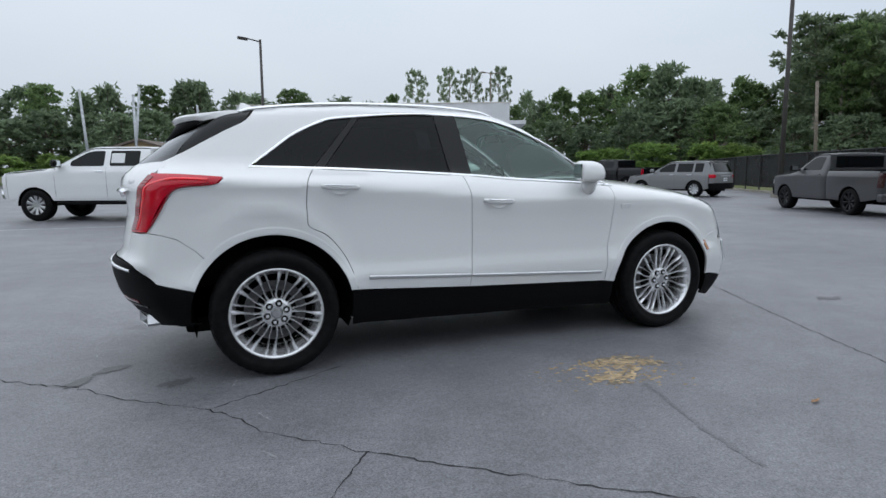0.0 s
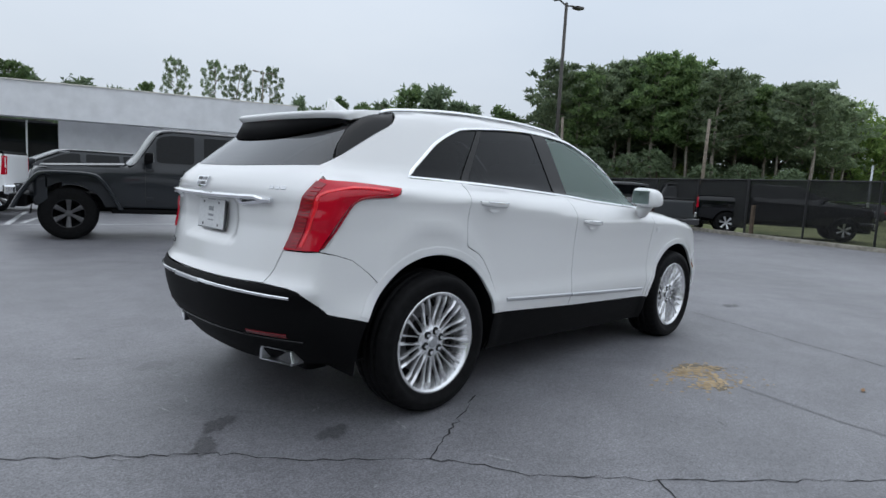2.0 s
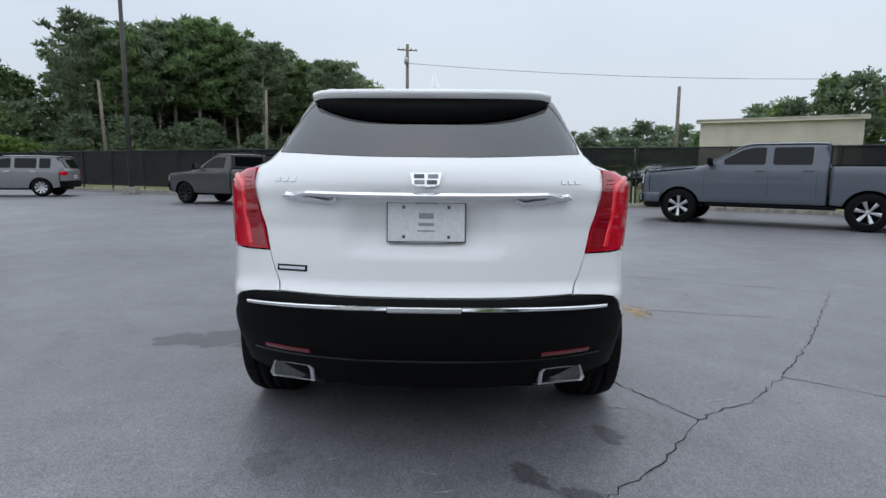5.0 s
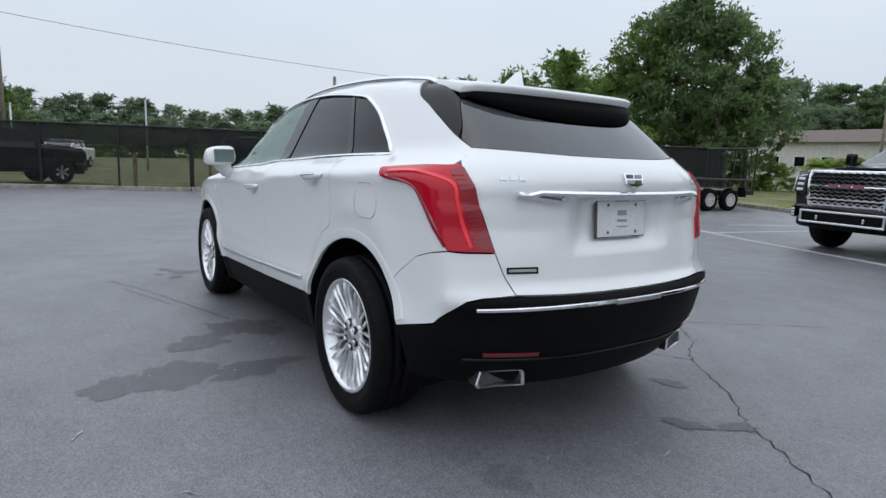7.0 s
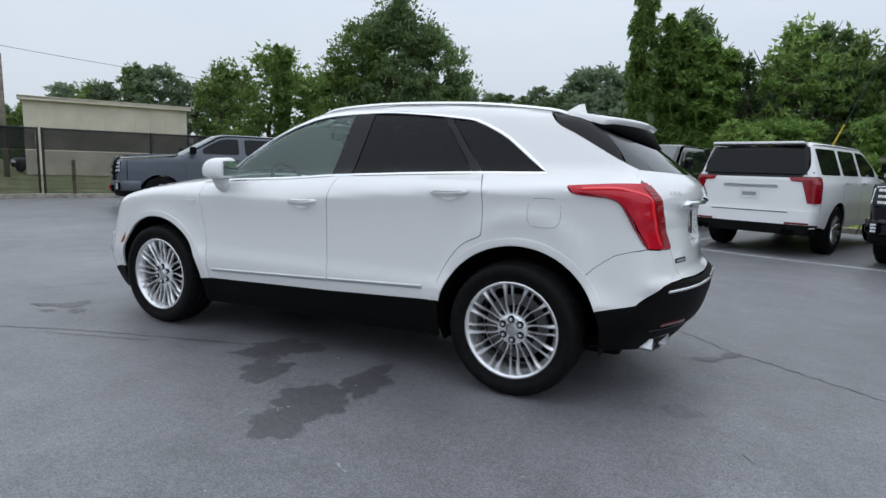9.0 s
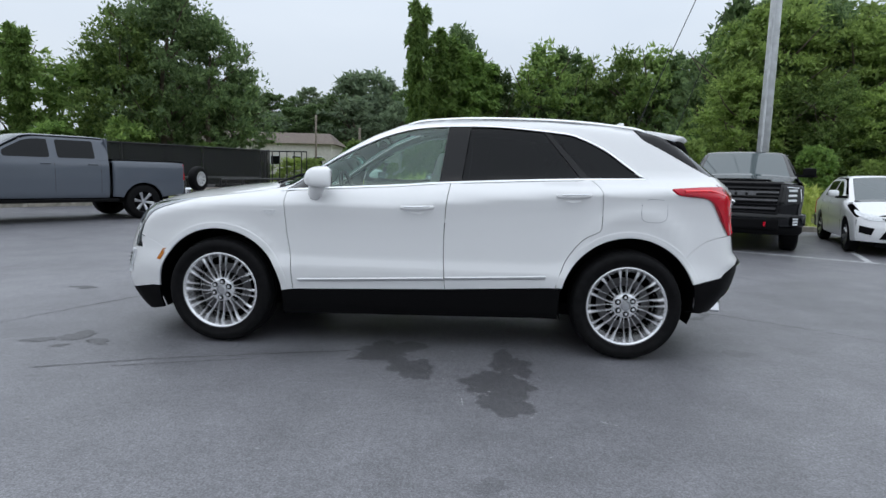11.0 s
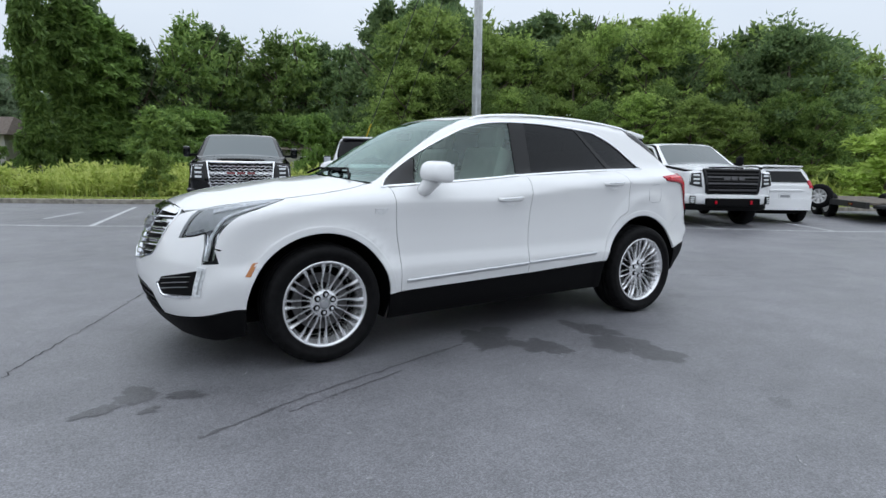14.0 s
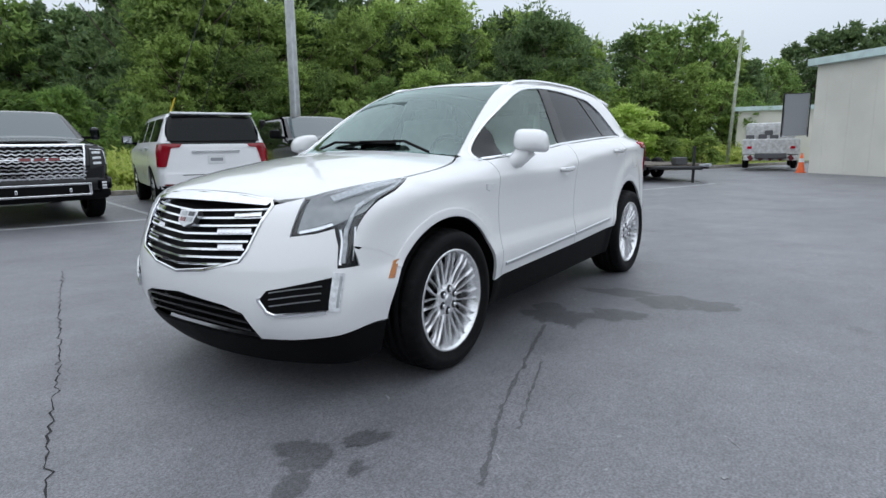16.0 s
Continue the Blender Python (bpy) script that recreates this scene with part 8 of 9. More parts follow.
def utility_trailer(x, y, az):
    """A black open trailer with mesh sides, tandem wheels and a raised ramp. Axles' middle at the origin, x ahead."""
    t = empty("utility_trailer", "black open trailer with tandem wheels and raised ramp", "trailer", m=pose(x, y, 0, 0, 0, az))
    box_part("deck", (5.4, 1.9, 0.05), pose(0.95, 0, 0.60), DECK_WOOD, t, 0.01)
    for sy in BOTH:
        box_part("side_beam", (5.4, 0.08, 0.14), pose(0.95, sy * 0.98, 0.55), BLACK_STEEL, t, 0.01)
        part("top_rail", tube([(-1.75, sy * 0.98, 0.95), (3.65, sy * 0.98, 0.95)], 0.03, 8), BLACK_STEEL, t)
        for xx in np.linspace(-1.75, 3.65, 6):
            part("stake", tube([(xx, sy * 0.98, 0.55), (xx, sy * 0.98, 0.95)], 0.025, 6), BLACK_STEEL, t)
        pts = [(-1.05, 0.42), (-0.98, 0.72), (0.98, 0.72), (1.05, 0.42)]
        a = [(px, sy * 1.02, pz) for px, pz in pts]
        b = [(px, sy * 1.30, pz) for px, pz in pts]
        part("mudguard", mesh_of("mudguard", *sheet(a, b), BLACK_STEEL), None, t)
        for xx in (-0.44, 0.44):
            simple_wheel(t, (0.34, 0.2, 0.20, WHITE_STEEL, WHITE_STEEL, 8), xx, sy * 1.16, 0.34, sy > 0)
    part("axle", tube([(-0.44, -1.1, 0.34), (-0.44, 1.1, 0.34)], 0.04, 8), BLACK_STEEL, t)
    part("axle", tube([(0.44, -1.1, 0.34), (0.44, 1.1, 0.34)], 0.04, 8), BLACK_STEEL, t)
    for sy in BOTH:
        part("drawbar", tube([(3.2, sy * 0.8, 0.52), (4.7, 0, 0.52)], 0.05, 8), BLACK_STEEL, t)
    part("jack", tube([(4.3, 0.1, 0.1), (4.3, 0.1, 0.95)], 0.035, 8), BLACK_STEEL, t)
    ramp = part("ramp", tube([(-1.78, -0.95, 0.62), (-1.80, -0.95, 1.95), (-1.80, 0.95, 1.95), (-1.78, 0.95, 0.62)], 0.03, 8), BLACK_STEEL, t, "raised mesh tail ramp")
    for yy in np.linspace(-0.75, 0.75, 6):
        part("ramp_bar", tube([(-1.79, yy, 0.62), (-1.80, yy, 1.95)], 0.022, 6), BLACK_STEEL, ramp)
    simple_wheel(t, (0.33, 0.18, 0.2, WHITE_STEEL, WHITE_STEEL, 8), 4.0, 0.5, 0.95, True)
    return t


utility_trailer(7.46, -15.12, 81)


def flatbed_trailer(x, y, az):
    t = empty("flatbed_trailer", "low black flatbed trailer with a spare wheel", "trailer", m=pose(x, y, 0, 0, 0, az))
    box_part("deck", (4.6, 2.0, 0.06), pose(-2.9, 0, 0.49), DECK_WOOD, t, 0.01)
    for sy in BOTH:
        box_part("side_beam", (4.6, 0.09, 0.16), pose(-2.9, sy * 1.03, 0.45), BLACK_STEEL, t, 0.01)
        part("drawbar", tube([(-0.7, sy * 0.85, 0.43), (0.55, 0, 0.45)], 0.055, 8), BLACK_STEEL, t)
        for xx in (-3.9, -3.1):
            simple_wheel(t, (0.33, 0.2, 0.20, WHITE_STEEL, WHITE_STEEL, 8), xx, sy * 0.88, 0.33, sy > 0)
        box_part("reflector", (0.2, 0.02, 0.06), pose(-1.4, sy * 1.085, 0.45), DARK_RED, t, 0.004)
    simple_wheel(t, (0.40, 0.2, 0.22, WHITE_STEEL, WHITE_STEEL, 8), -2.9, -1.2, 0.58, False).matrix_basis = pose(-2.9, -1.25, 0.58, 0, 0, -125)
    part("spare_bracket", tube([(-3.0, -0.95, 0.45), (-2.95, -1.18, 0.58)], 0.03, 8), BLACK_STEEL, t)
    part("jack", tube([(0.2, 0, 0.02), (0.2, 0, 1.05)], 0.04, 8), BLACK_STEEL, t)
    box_part("winch", (0.3, 0.35, 0.22), pose(-0.5, 0, 0.62), DARK_METAL, t, 0.03)
    part("coupler", tube([(0.5, 0, 0.52), (0.95, 0, 0.55)], 0.045, 8), STEEL, t)
    return t


flatbed_trailer(-14.0, -1.45, 47)


def sign_truck():
    t = empty("work_truck", "white work truck rear carrying a raised grey board", "truck", m=pose(-23.55, -0.55, 0, 0, 0, 8))
    box_part("body", (1.6, 2.0, 0.62), pose(0, 0, 0.93), WHITE_STEEL, t, 0.05)
    box_part("chassis", (2.4, 1.1, 0.2), pose(0, 0, 0.58), DARK_METAL, t, 0.03)
    box_part("bumper", (0.14, 1.9, 0.2), pose(0.9, 0, 0.5), WHITE_STEEL, t, 0.03)
    box_part("cab", (1.6, 1.9, 1.35), pose(-2.4, 0, 1.25), WHITE_STEEL, t, 0.15)
    sign = box_part("sign_board", (0.1, 0.85, 1.6), pose(0.3, 0.78, 2.15, 0, 0, 0), PLATE_GREY, t, 0.04)
    part("board_frame", tube([(0.36, 0.33, 1.3), (0.36, 0.33, 2.96), (0.36, 1.23, 2.96), (0.36, 1.23, 1.3)], 0.03, 6), BLACK_STEEL, sign)
    for yy, zz in ((-0.75, 1.3), (-0.3, 1.33), (0.1, 1.3), (-0.1, 1.48)):
        box_part("tool_box", (0.5, 0.3, 0.2), pose(0.1, yy, zz), DARK_METAL, t, 0.03)
    for yy in (0.75, -0.75):
        box_part("tail_lamp", (0.04, 0.16, 0.1), pose(0.82, yy, 0.9), RED_LENS, t, 0.01)
        for xx in (0.1, -2.4):
            simple_wheel(t, (0.4, 0.24, 0.22, WHITE_STEEL, WHITE_STEEL, 8), xx, yy * 1.15, 0.4, yy > 0)
    for i in range(5):
        box_part("chevron", (0.02, 0.16, 0.2), pose(0.972, -0.7 + 0.35 * i, 0.5, 35, 0, 0), DARK_RED, t, 0)


sign_truck()
_cone = empty("traffic_cone", "orange traffic cone with a white collar", "cone", m=pose(-21.3, 0.75, 0))
part("body", lathe([(0.14, 0.02), (0.03, 0.7), (0.001, 0.7)], 20, "z"), CONE_ORANGE, _cone, smooth=True)
box_part("base", (0.36, 0.36, 0.03), pose(0, 0, 0.015), CONE_ORANGE, _cone, 0.008)
part("collar", lathe([(0.088, 0.38), (0.066, 0.52)], 20, "z"), PLATE_WHITE, _cone, "white reflective collar")

# ---------------------------------------------------------------- trees, bushes, weeds


def leaf_material(name, dark, light, trans=0.25):
    m = bpy.data.materials.new(name)
    m.use_nodes = True
    nt = m.node_tree
    b = nt.nodes["Principled BSDF"]
    b.inputs["Roughness"].default_value = 0.6
    b.inputs["Specular IOR Level"].default_value = 0.25
    geo = nt.nodes.new("ShaderNodeNewGeometry")
    oi = nt.nodes.new("ShaderNodeObjectInfo")
    r = nt.nodes.new("ShaderNodeValToRGB")
    r.color_ramp.elements[0].color, r.color_ramp.elements[1].color = (*dark, 1), (*light, 1)
    nt.links.new(geo.outputs["Random Per Island"], r.inputs["Fac"])
    mr = nt.nodes.new("ShaderNodeMapRange")
    mr.inputs["To Min"].default_value, mr.inputs["To Max"].default_value = 1.05, 1.7
    nt.links.new(oi.outputs["Random"], mr.inputs["Value"])
    sc = nt.nodes.new("ShaderNodeVectorMath")
    sc.operation = "SCALE"
    nt.links.new(r.outputs["Color"], sc.inputs[0])
    nt.links.new(mr.outputs["Result"], sc.inputs["Scale"])
    nt.links.new(sc.outputs["Vector"], b.inputs["Base Color"])
    tl = nt.nodes.new("ShaderNodeBsdfTranslucent")
    nt.links.new(sc.outputs["Vector"], tl.inputs["Color"])
    mx = nt.nodes.new("ShaderNodeMixShader")
    mx.inputs[0].default_value = trans
    nt.links.new(b.outputs[0], mx.inputs[1])
    nt.links.new(tl.outputs[0], mx.inputs[2])
    nt.links.new(mx.outputs[0], nt.nodes["Material Output"].inputs["Surface"])
    return m


BARK = material("grey_brown_bark", (0.12, 0.095, 0.075), 0.95, noise_scale=6, noise_amount=0.35, bump=0.5, bump_scale=25)
PINE_BARK = material("pale_pine_bark", (0.27, 0.235, 0.205), 0.95, noise_scale=6, noise_amount=0.3, bump=0.5, bump_scale=25)
LEAF_BROAD = leaf_material("broadleaf", (0.075, 0.13, 0.04), (0.21, 0.29, 0.085), 0.5)
LEAF_LIGHT = leaf_material("pale_broadleaf", (0.12, 0.18, 0.05), (0.28, 0.37, 0.105), 0.5)
LEAF_DARK = leaf_material("woodland_leaf", (0.065, 0.108, 0.048), (0.16, 0.225, 0.092), 0.5)
LEAF_PINE = leaf_material("pine_needles", (0.11, 0.15, 0.095), (0.21, 0.26, 0.15), 0.5)
# distance haze is put into the colour: greyer and bluer than the nearer leaves
LEAF_FAR_HAZE = leaf_material("haze_tinted_far_leaf", (0.085, 0.12, 0.075), (0.165, 0.215, 0.125), 0.5)
LEAF_BRIGHT = leaf_material("sunny_shrub_leaf", (0.20, 0.28, 0.06), (0.40, 0.50, 0.14), 0.5)
LEAF_VINE = leaf_material("vine_leaf", (0.08, 0.14, 0.04), (0.2, 0.3, 0.08), 0.5)
WEED = leaf_material("tall_weeds", (0.24, 0.31, 0.06), (0.5, 0.54, 0.18), 0.5)


def leaf_mesh(name, clumps, per, size, mat, rng, hang=0.0):
    """Leaf sprays, each a bent four-cornered blade, scattered over the shells of clumps (x, y, z, rx, rz)."""
    c = np.array(clumps, float)
    n = len(c) * per
    pick = np.repeat(np.arange(len(c)), per)
    d = rng.normal(size=(n, 3))
    d /= np.linalg.norm(d, axis=1, keepdims=True)
    d[:, 2] = np.where(d[:, 2] < -0.65, -d[:, 2] * 0.6, d[:, 2])
    rad = rng.uniform(0.2, 1.0, n) ** 0.5 * rng.uniform(0.85, 1.3, n)
    cen = c[pick, :3] + d * rad[:, None] * c[pick][:, [3, 3, 4]]
    up = d + rng.normal(size=(n, 3)) * 0.55
    up[:, 2] -= hang
    up /= np.linalg.norm(up, axis=1, keepdims=True)
    side = np.cross(up, rng.normal(size=(n, 3)))
    side /= np.maximum(np.linalg.norm(side, axis=1, keepdims=True), 1e-6)
    nor = np.cross(side, up)
    s = size * rng.uniform(0.6, 1.4, n)[:, None]
    a = cen - up * s * 0.6 + side * s * 0.3
    b = cen - up * s * 0.5 - side * s * 0.34 + nor * s * 0.15
    e = cen + up * s * 0.75
    v = np.stack([a, b, e], 1).reshape(-1, 3)
    q = np.arange(3 * n).reshape(-1, 3)
    me = bpy.data.meshes.new(name)
    me.vertices.add(len(v))
    me.vertices.foreach_set("co", v.ravel())
    me.loops.add(3 * n)
    me.loops.foreach_set("vertex_index", q.ravel())
    me.polygons.add(n)
    me.polygons.foreach_set("loop_start", np.arange(n) * 3)
    me.polygons.foreach_set("loop_total", np.full(n, 3))
    me.update()
    me.validate()
    me.materials.append(mat)
    return me


def trunk_mesh(h, r, limbs, rng, lean=0.2, bark=BARK):
    bm = bmesh.new()

    def limb(p0, p1, r0, r1, seg=5, n=4):
        p0, p1 = np.array(p0), np.array(p1)
        wob = rng.normal(size=3) * 0.05 * np.linalg.norm(p1 - p0)
        rings = []
        for i in range(n):
            t = i / (n - 1)
            c = p0 + (p1 - p0) * t + wob * math.sin(math.pi * t)
            ax = (p1 - p0) / np.linalg.norm(p1 - p0)
            u = np.cross(ax, (0.3, 0.9, 0.1))
            u /= np.linalg.norm(u)
            w = np.cross(ax, u)
            rr = r0 + (r1 - r0) * t
            rings.append([bm.verts.new(c + rr * (math.cos(k) * u + math.sin(k) * w)) for k in np.arange(seg) * 2 * math.pi / seg])
        for a, b in zip(rings, rings[1:]):
            for k in range(seg):
                f = bm.faces.new((a[k], a[(k + 1) % seg], b[(k + 1) % seg], b[k]))
                f.smooth = True

    top = np.array([rng.normal() * lean, rng.normal() * lean, h])
    limb((0, 0, -0.2), top, r, r * 0.3, 9, 7)
    for (z, ln, az, rise) in limbs:
        p0 = top * (z / h)
        limb(p0, p0 + np.array([ln * math.cos(az), ln * math.sin(az), ln * rise]), r * 0.35, r * 0.08)
    bmesh.ops.recalc_face_normals(bm, faces=bm.faces)
    me = bpy.data.meshes.new("trunk")
    bm.to_mesh(me)
    bm.free()
    me.materials.append(bark)
    return me


def make_tree(kind, seed, mat, leaves, size=0.22):
    """Meshes (trunk, crown) of a tree ten metres high."""
    rng = np.random.default_rng(seed)
    if kind == "broad":
        limbs = [(rng.uniform(2.2, 7), rng.uniform(1.5, 3.4), rng.uniform(0, 6.28), rng.uniform(0.3, 1.0)) for _ in range(12)]
        clumps = []
        lobes = [(rng.uniform(0, 6.28), rng.uniform(0.7, 1.25)) for _ in range(5)]
        for _ in range(190):
            a, t = rng.uniform(0, 6.28), rng.uniform(0, 1) ** 0.85
            z = 1.4 + 8.1 * t
            lobe = 1 + 0.28 * sum(k * math.cos((i + 1) * a + o) / (i + 1) for i, (o, k) in enumerate(lobes[:3])) + 0.18 * math.sin(7 * t + lobes[3][0])
            rr = 3.0 * lobe * math.sin(math.pi * min(1, 0.2 + 0.76 * t)) ** 0.8 * rng.uniform(0.12, 1) ** 0.4
            k = rng.uniform(0.25, 0.6) if rng.uniform() < 0.8 else 1.15
            clumps.append((rr * math.cos(a), rr * math.sin(a), z + rng.normal() * 0.2, k, k * rng.uniform(0.55, 0.9)))
        return trunk_mesh(7.5, 0.24, limbs, rng), leaf_mesh("crown", clumps, leaves // 190, size, mat, rng)
    if kind in ("pine", "lone"):
        # bare below, then flat tiers of needles that close into a rounded top
        limbs, clumps = [], []
        for i in range(38):
            t = i / 37
            z = (5.4 if kind == "lone" else 4.3) + (4.2 if kind == "lone" else 5.3) * t
            a = i * 2.4 + rng.uniform(-0.6, 0.6)
            ln = rng.uniform(0.75, 1.25) * 2.15 * math.sin(math.pi * min(1, 0.22 + 0.70 * t)) ** 0.7
            if i % 3 == 0:
                limbs.append((z, ln, a, 0.28))
            for f, k in ((1.0, 0.30), (0.66, 0.36)) if kind == "lone" else ((1.0, 0.42), (0.72, 0.55), (0.42, 0.6)):
                clumps.append((ln * f * math.cos(a) + rng.normal() * 0.12, ln * f * math.sin(a) + rng.normal() * 0.12, z + 0.28 * ln * f + rng.uniform(-0.05, 0.3), k * rng.uniform(0.75, 1.2), 0.32 * rng.uniform(0.6, 1.1)))
        clumps.append((0, 0, 9.8, 0.6, 0.4))
        return trunk_mesh(9.7, 0.15, limbs, rng, 0.2, PINE_BARK), leaf_mesh("crown", clumps, leaves // len(clumps), size, mat, rng)
    if kind == "vine":
        limbs = [(rng.uniform(4, 9), rng.uniform(0.6, 1.0), rng.uniform(0, 6.28), 0.6) for _ in range(8)]
        clumps = []
        for z in np.arange(0.3, 9.7, 0.16):
            r = 0.62 + 0.22 * math.sin(z * 1.3) + 0.25 * (z > 7.6) - 0.3 * max(0, z - 8.8)
            for _ in range(2):
                a = rng.uniform(0, 6.28)
                clumps.append((r * rng.uniform(0.3, 1) * math.cos(a), r * rng.uniform(0.3, 1) * math.sin(a), z, rng.uniform(0.22, 0.42), 0.5))
        return trunk_mesh(9.0, 0.12, limbs, rng), leaf_mesh("crown", clumps, leaves // len(clumps), size, mat, rng, hang=0.9)
    clumps = []
    for _ in range(60):
        a, z = rng.uniform(0, 6.28), rng.uniform(0.3, 8.6)
        rr = 3.6 * math.sqrt(max(0.05, 1 - (z / 9.6) ** 2)) * rng.uniform(0.1, 1) ** 0.5
        k = rng.uniform(0.6, 1.3)
        clumps.append((rr * math.cos(a), rr * math.sin(a), z, k, k * 0.8))
    return trunk_mesh(4, 0.12, [(1.5, 1.5, k, 0.8) for k in range(5)], rng), leaf_mesh("crown", clumps, leaves // 60, size, mat, rng)


KINDS = {
    "broad_a": make_tree("broad", 1, LEAF_BROAD, 15000, 0.202), "broad_b": make_tree("broad", 2, LEAF_LIGHT, 15000, 0.202), "broad_c": make_tree("broad", 3, LEAF_DARK, 15000, 0.202),
    "mid_a": make_tree("broad", 13, LEAF_BROAD, 5900, 0.30), "mid_b": make_tree("broad", 14, LEAF_LIGHT, 5900, 0.30), "mid_c": make_tree("broad", 15, LEAF_DARK, 5900, 0.30),
    "far_a": make_tree("broad", 4, LEAF_FAR_HAZE, 2900, 0.425), "far_b": make_tree("broad", 5, LEAF_FAR_HAZE, 2900, 0.425),
    "pine_a": make_tree("pine", 6, LEAF_PINE, 4600, 0.25), "pine_b": make_tree("pine", 7, LEAF_PINE, 4600, 0.25), "pine_c": make_tree("pine", 8, LEAF_DARK, 4600, 0.25),
    "lone_a": make_tree("lone", 17, LEAF_PINE, 4000, 0.17), "lone_b": make_tree("lone", 18, LEAF_PINE, 4000, 0.17), "vine_a": make_tree("vine", 9, LEAF_VINE, 16000), "bush_a": make_tree("bush", 10, LEAF_LIGHT, 3800, 0.48), "bush_b": make_tree("bush", 11, LEAF_BROAD, 3800, 0.48), "bush_d": make_tree("bush", 16, LEAF_BRIGHT, 3800, 0.48), "bush_c": make_tree("bush", 12, LEAF_VINE, 3800, 0.48),
}
TREE_LABELS = {"broad": "leafy green broadleaf tree at the wood's edge", "mid": "leafy green woodland tree behind the lot", "far": "distant green tree with haze in its leaf colour", "lone": "tall lone pine with an airy layered crown", "pine": "tall pine with a bare trunk and tufted crown", "vine": "tree tower draped in hanging green vines", "bush": "dense rounded green bush"}
_tr = random.Random(21)


def tree(kind, x, y, h, wide=1.0, z=-0.05):
    fam = kind.split("_")[0]
    trunk, crown = KINDS[kind]
    s = h / 10.0
    t = empty("bush" if fam == "bush" else "tree", TREE_LABELS[fam], "bush" if fam == "bush" else "tree", fam + " trees", m=pose(x, y, z, 0, 0, _tr.uniform(0, 360) if fam != "vine" else 14))
    for name, me in (("trunk", trunk), ("crown", crown)):
        ob = new(name, me)
        ob.parent = t
        ob.scale = (s * wide, s * wide, s)
    return t


def polar(az, d, cx=0.0, cy=0.0):
    return cx + d * math.cos(radians(az)), cy + d * math.sin(radians(az))


def skyline(view, profile, d, step, kinds, wide=1.0, tall=1.0, spread=4.0, vary=0.10):
    """A row of trees d metres from view whose tops follow (azimuth, elevation) pairs in degrees."""
    az, el = np.array(sorted(profile)).T
    a = az[0]
    while a <= az[-1]:
        dd = d + _tr.uniform(-spread, spread)
        b = a + _tr.uniform(-0.3, 0.3) * step
        h = (1.2 + dd * math.tan(radians(float(np.interp(b, az, el))))) * tall * _tr.uniform(1 - vary, 1.02)
        tree(_tr.choice(kinds), *polar(b, dd, *view), h, wide * _tr.uniform(0.85, 1.15))
        a += step


tree("bush_a", 39.6, 36.2, 4.2, 0.8)
# north: a dark treeline behind the lot
NORTH = [(112, 6.6), (104.9, 6.8), (101, 7.7), (99.3, 7.0), (96.6, 7.8), (93, 7.6), (89, 8.2), (83.5, 7.5), (74, 6.6)]
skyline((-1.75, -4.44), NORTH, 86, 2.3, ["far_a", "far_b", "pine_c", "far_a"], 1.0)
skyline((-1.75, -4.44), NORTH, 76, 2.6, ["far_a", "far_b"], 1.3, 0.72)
skyline((-1.75, -4.44), NORTH, 70, 3.4, ["bush_b", "bush_c"], 2.0, 0.36)
for _az, _el, _k in ((71.2, 9.4, "lone_a"), (68.0, 9.6, "lone_b"), (65.8, 9.5, "lone_a"), (63.2, 9.6, "lone_b"), (73.4, 7.2, "pine_c"), (60.6, 7.4, "far_b")):
    tree(_k, *polar(_az, 88, -1.75, -4.44), 1.2 + 88 * math.tan(radians(_el)), 0.52)
# north-east woods
NORTH_EAST = [(61, 6.4), (56, 7.2), (53.5, 8.6), (51.4, 7.2), (49.7, 7.8), (47.8, 9.3), (43.6, 9.9), (42.6, 7.8), (40.2, 9.4), (37.2, 7.8), (34.5, 8.6)]
skyline((-4.5, -1.76), NORTH_EAST, 72, 2.2, ["far_a", "far_b", "mid_c"], 0.95)
skyline((-4.5, -1.76), NORTH_EAST, 64, 2.8, ["far_a", "mid_c", "far_b"], 1.25, 0.68)
skyline((-4.5, -1.76), NORTH_EAST, 58, 3.4, ["bush_b", "bush_c"], 1.7, 0.4)
# east: a stand of tall pines over a dark wood, then low far woods
PINES = [(34, 11.7), (30.4, 11.9), (24.5, 12.6), (21.9, 12.0), (19.2, 11.3), (16.0, 10.3), (13.9, 10.4), (11.4, 9.7), (10.4, 8.6)]
skyline((-4.5, -1.76), PINES, 60, 1.75, ["pine_a", "pine_b", "pine_c"], 0.95, 1.0, 2.5, 0.08)
skyline((-4.5, -1.76), PINES, 69, 2.0, ["pine_c", "far_a", "pine_b"], 1.15, 0.94, 3)
skyline((-4.5, -1.76), PINES, 74, 2.4, ["far_a", "far_b"], 1.3, 0.62, 3)
skyline((-4.5, -1.76), PINES, 55, 2.6, ["far_a", "far_b"], 1.25, 0.42, 2, 0.2)
skyline((-4.5, -1.76), PINES, 64, 3.2, ["bush_b", "bush_c"], 1.9, 0.33, 3)
skyline((-4.5, -1.76), [(10.3, 8.4), (8.7, 7.5), (7.0, 7.0), (6.2, 5.4)], 70, 1.6, ["mid_a", "far_a"], 1.0, 1.0, 3)
EAST = [(8, 5.4), (4.7, 5.0), (1.4, 4.5), (-2, 4.7), (-7, 4.3), (-13, 4.2), (-18, 4.6), (-25, 3.7), (-34, 3.6)]
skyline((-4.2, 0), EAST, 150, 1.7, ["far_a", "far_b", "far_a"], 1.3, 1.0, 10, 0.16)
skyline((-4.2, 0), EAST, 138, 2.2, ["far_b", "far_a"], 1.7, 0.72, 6)
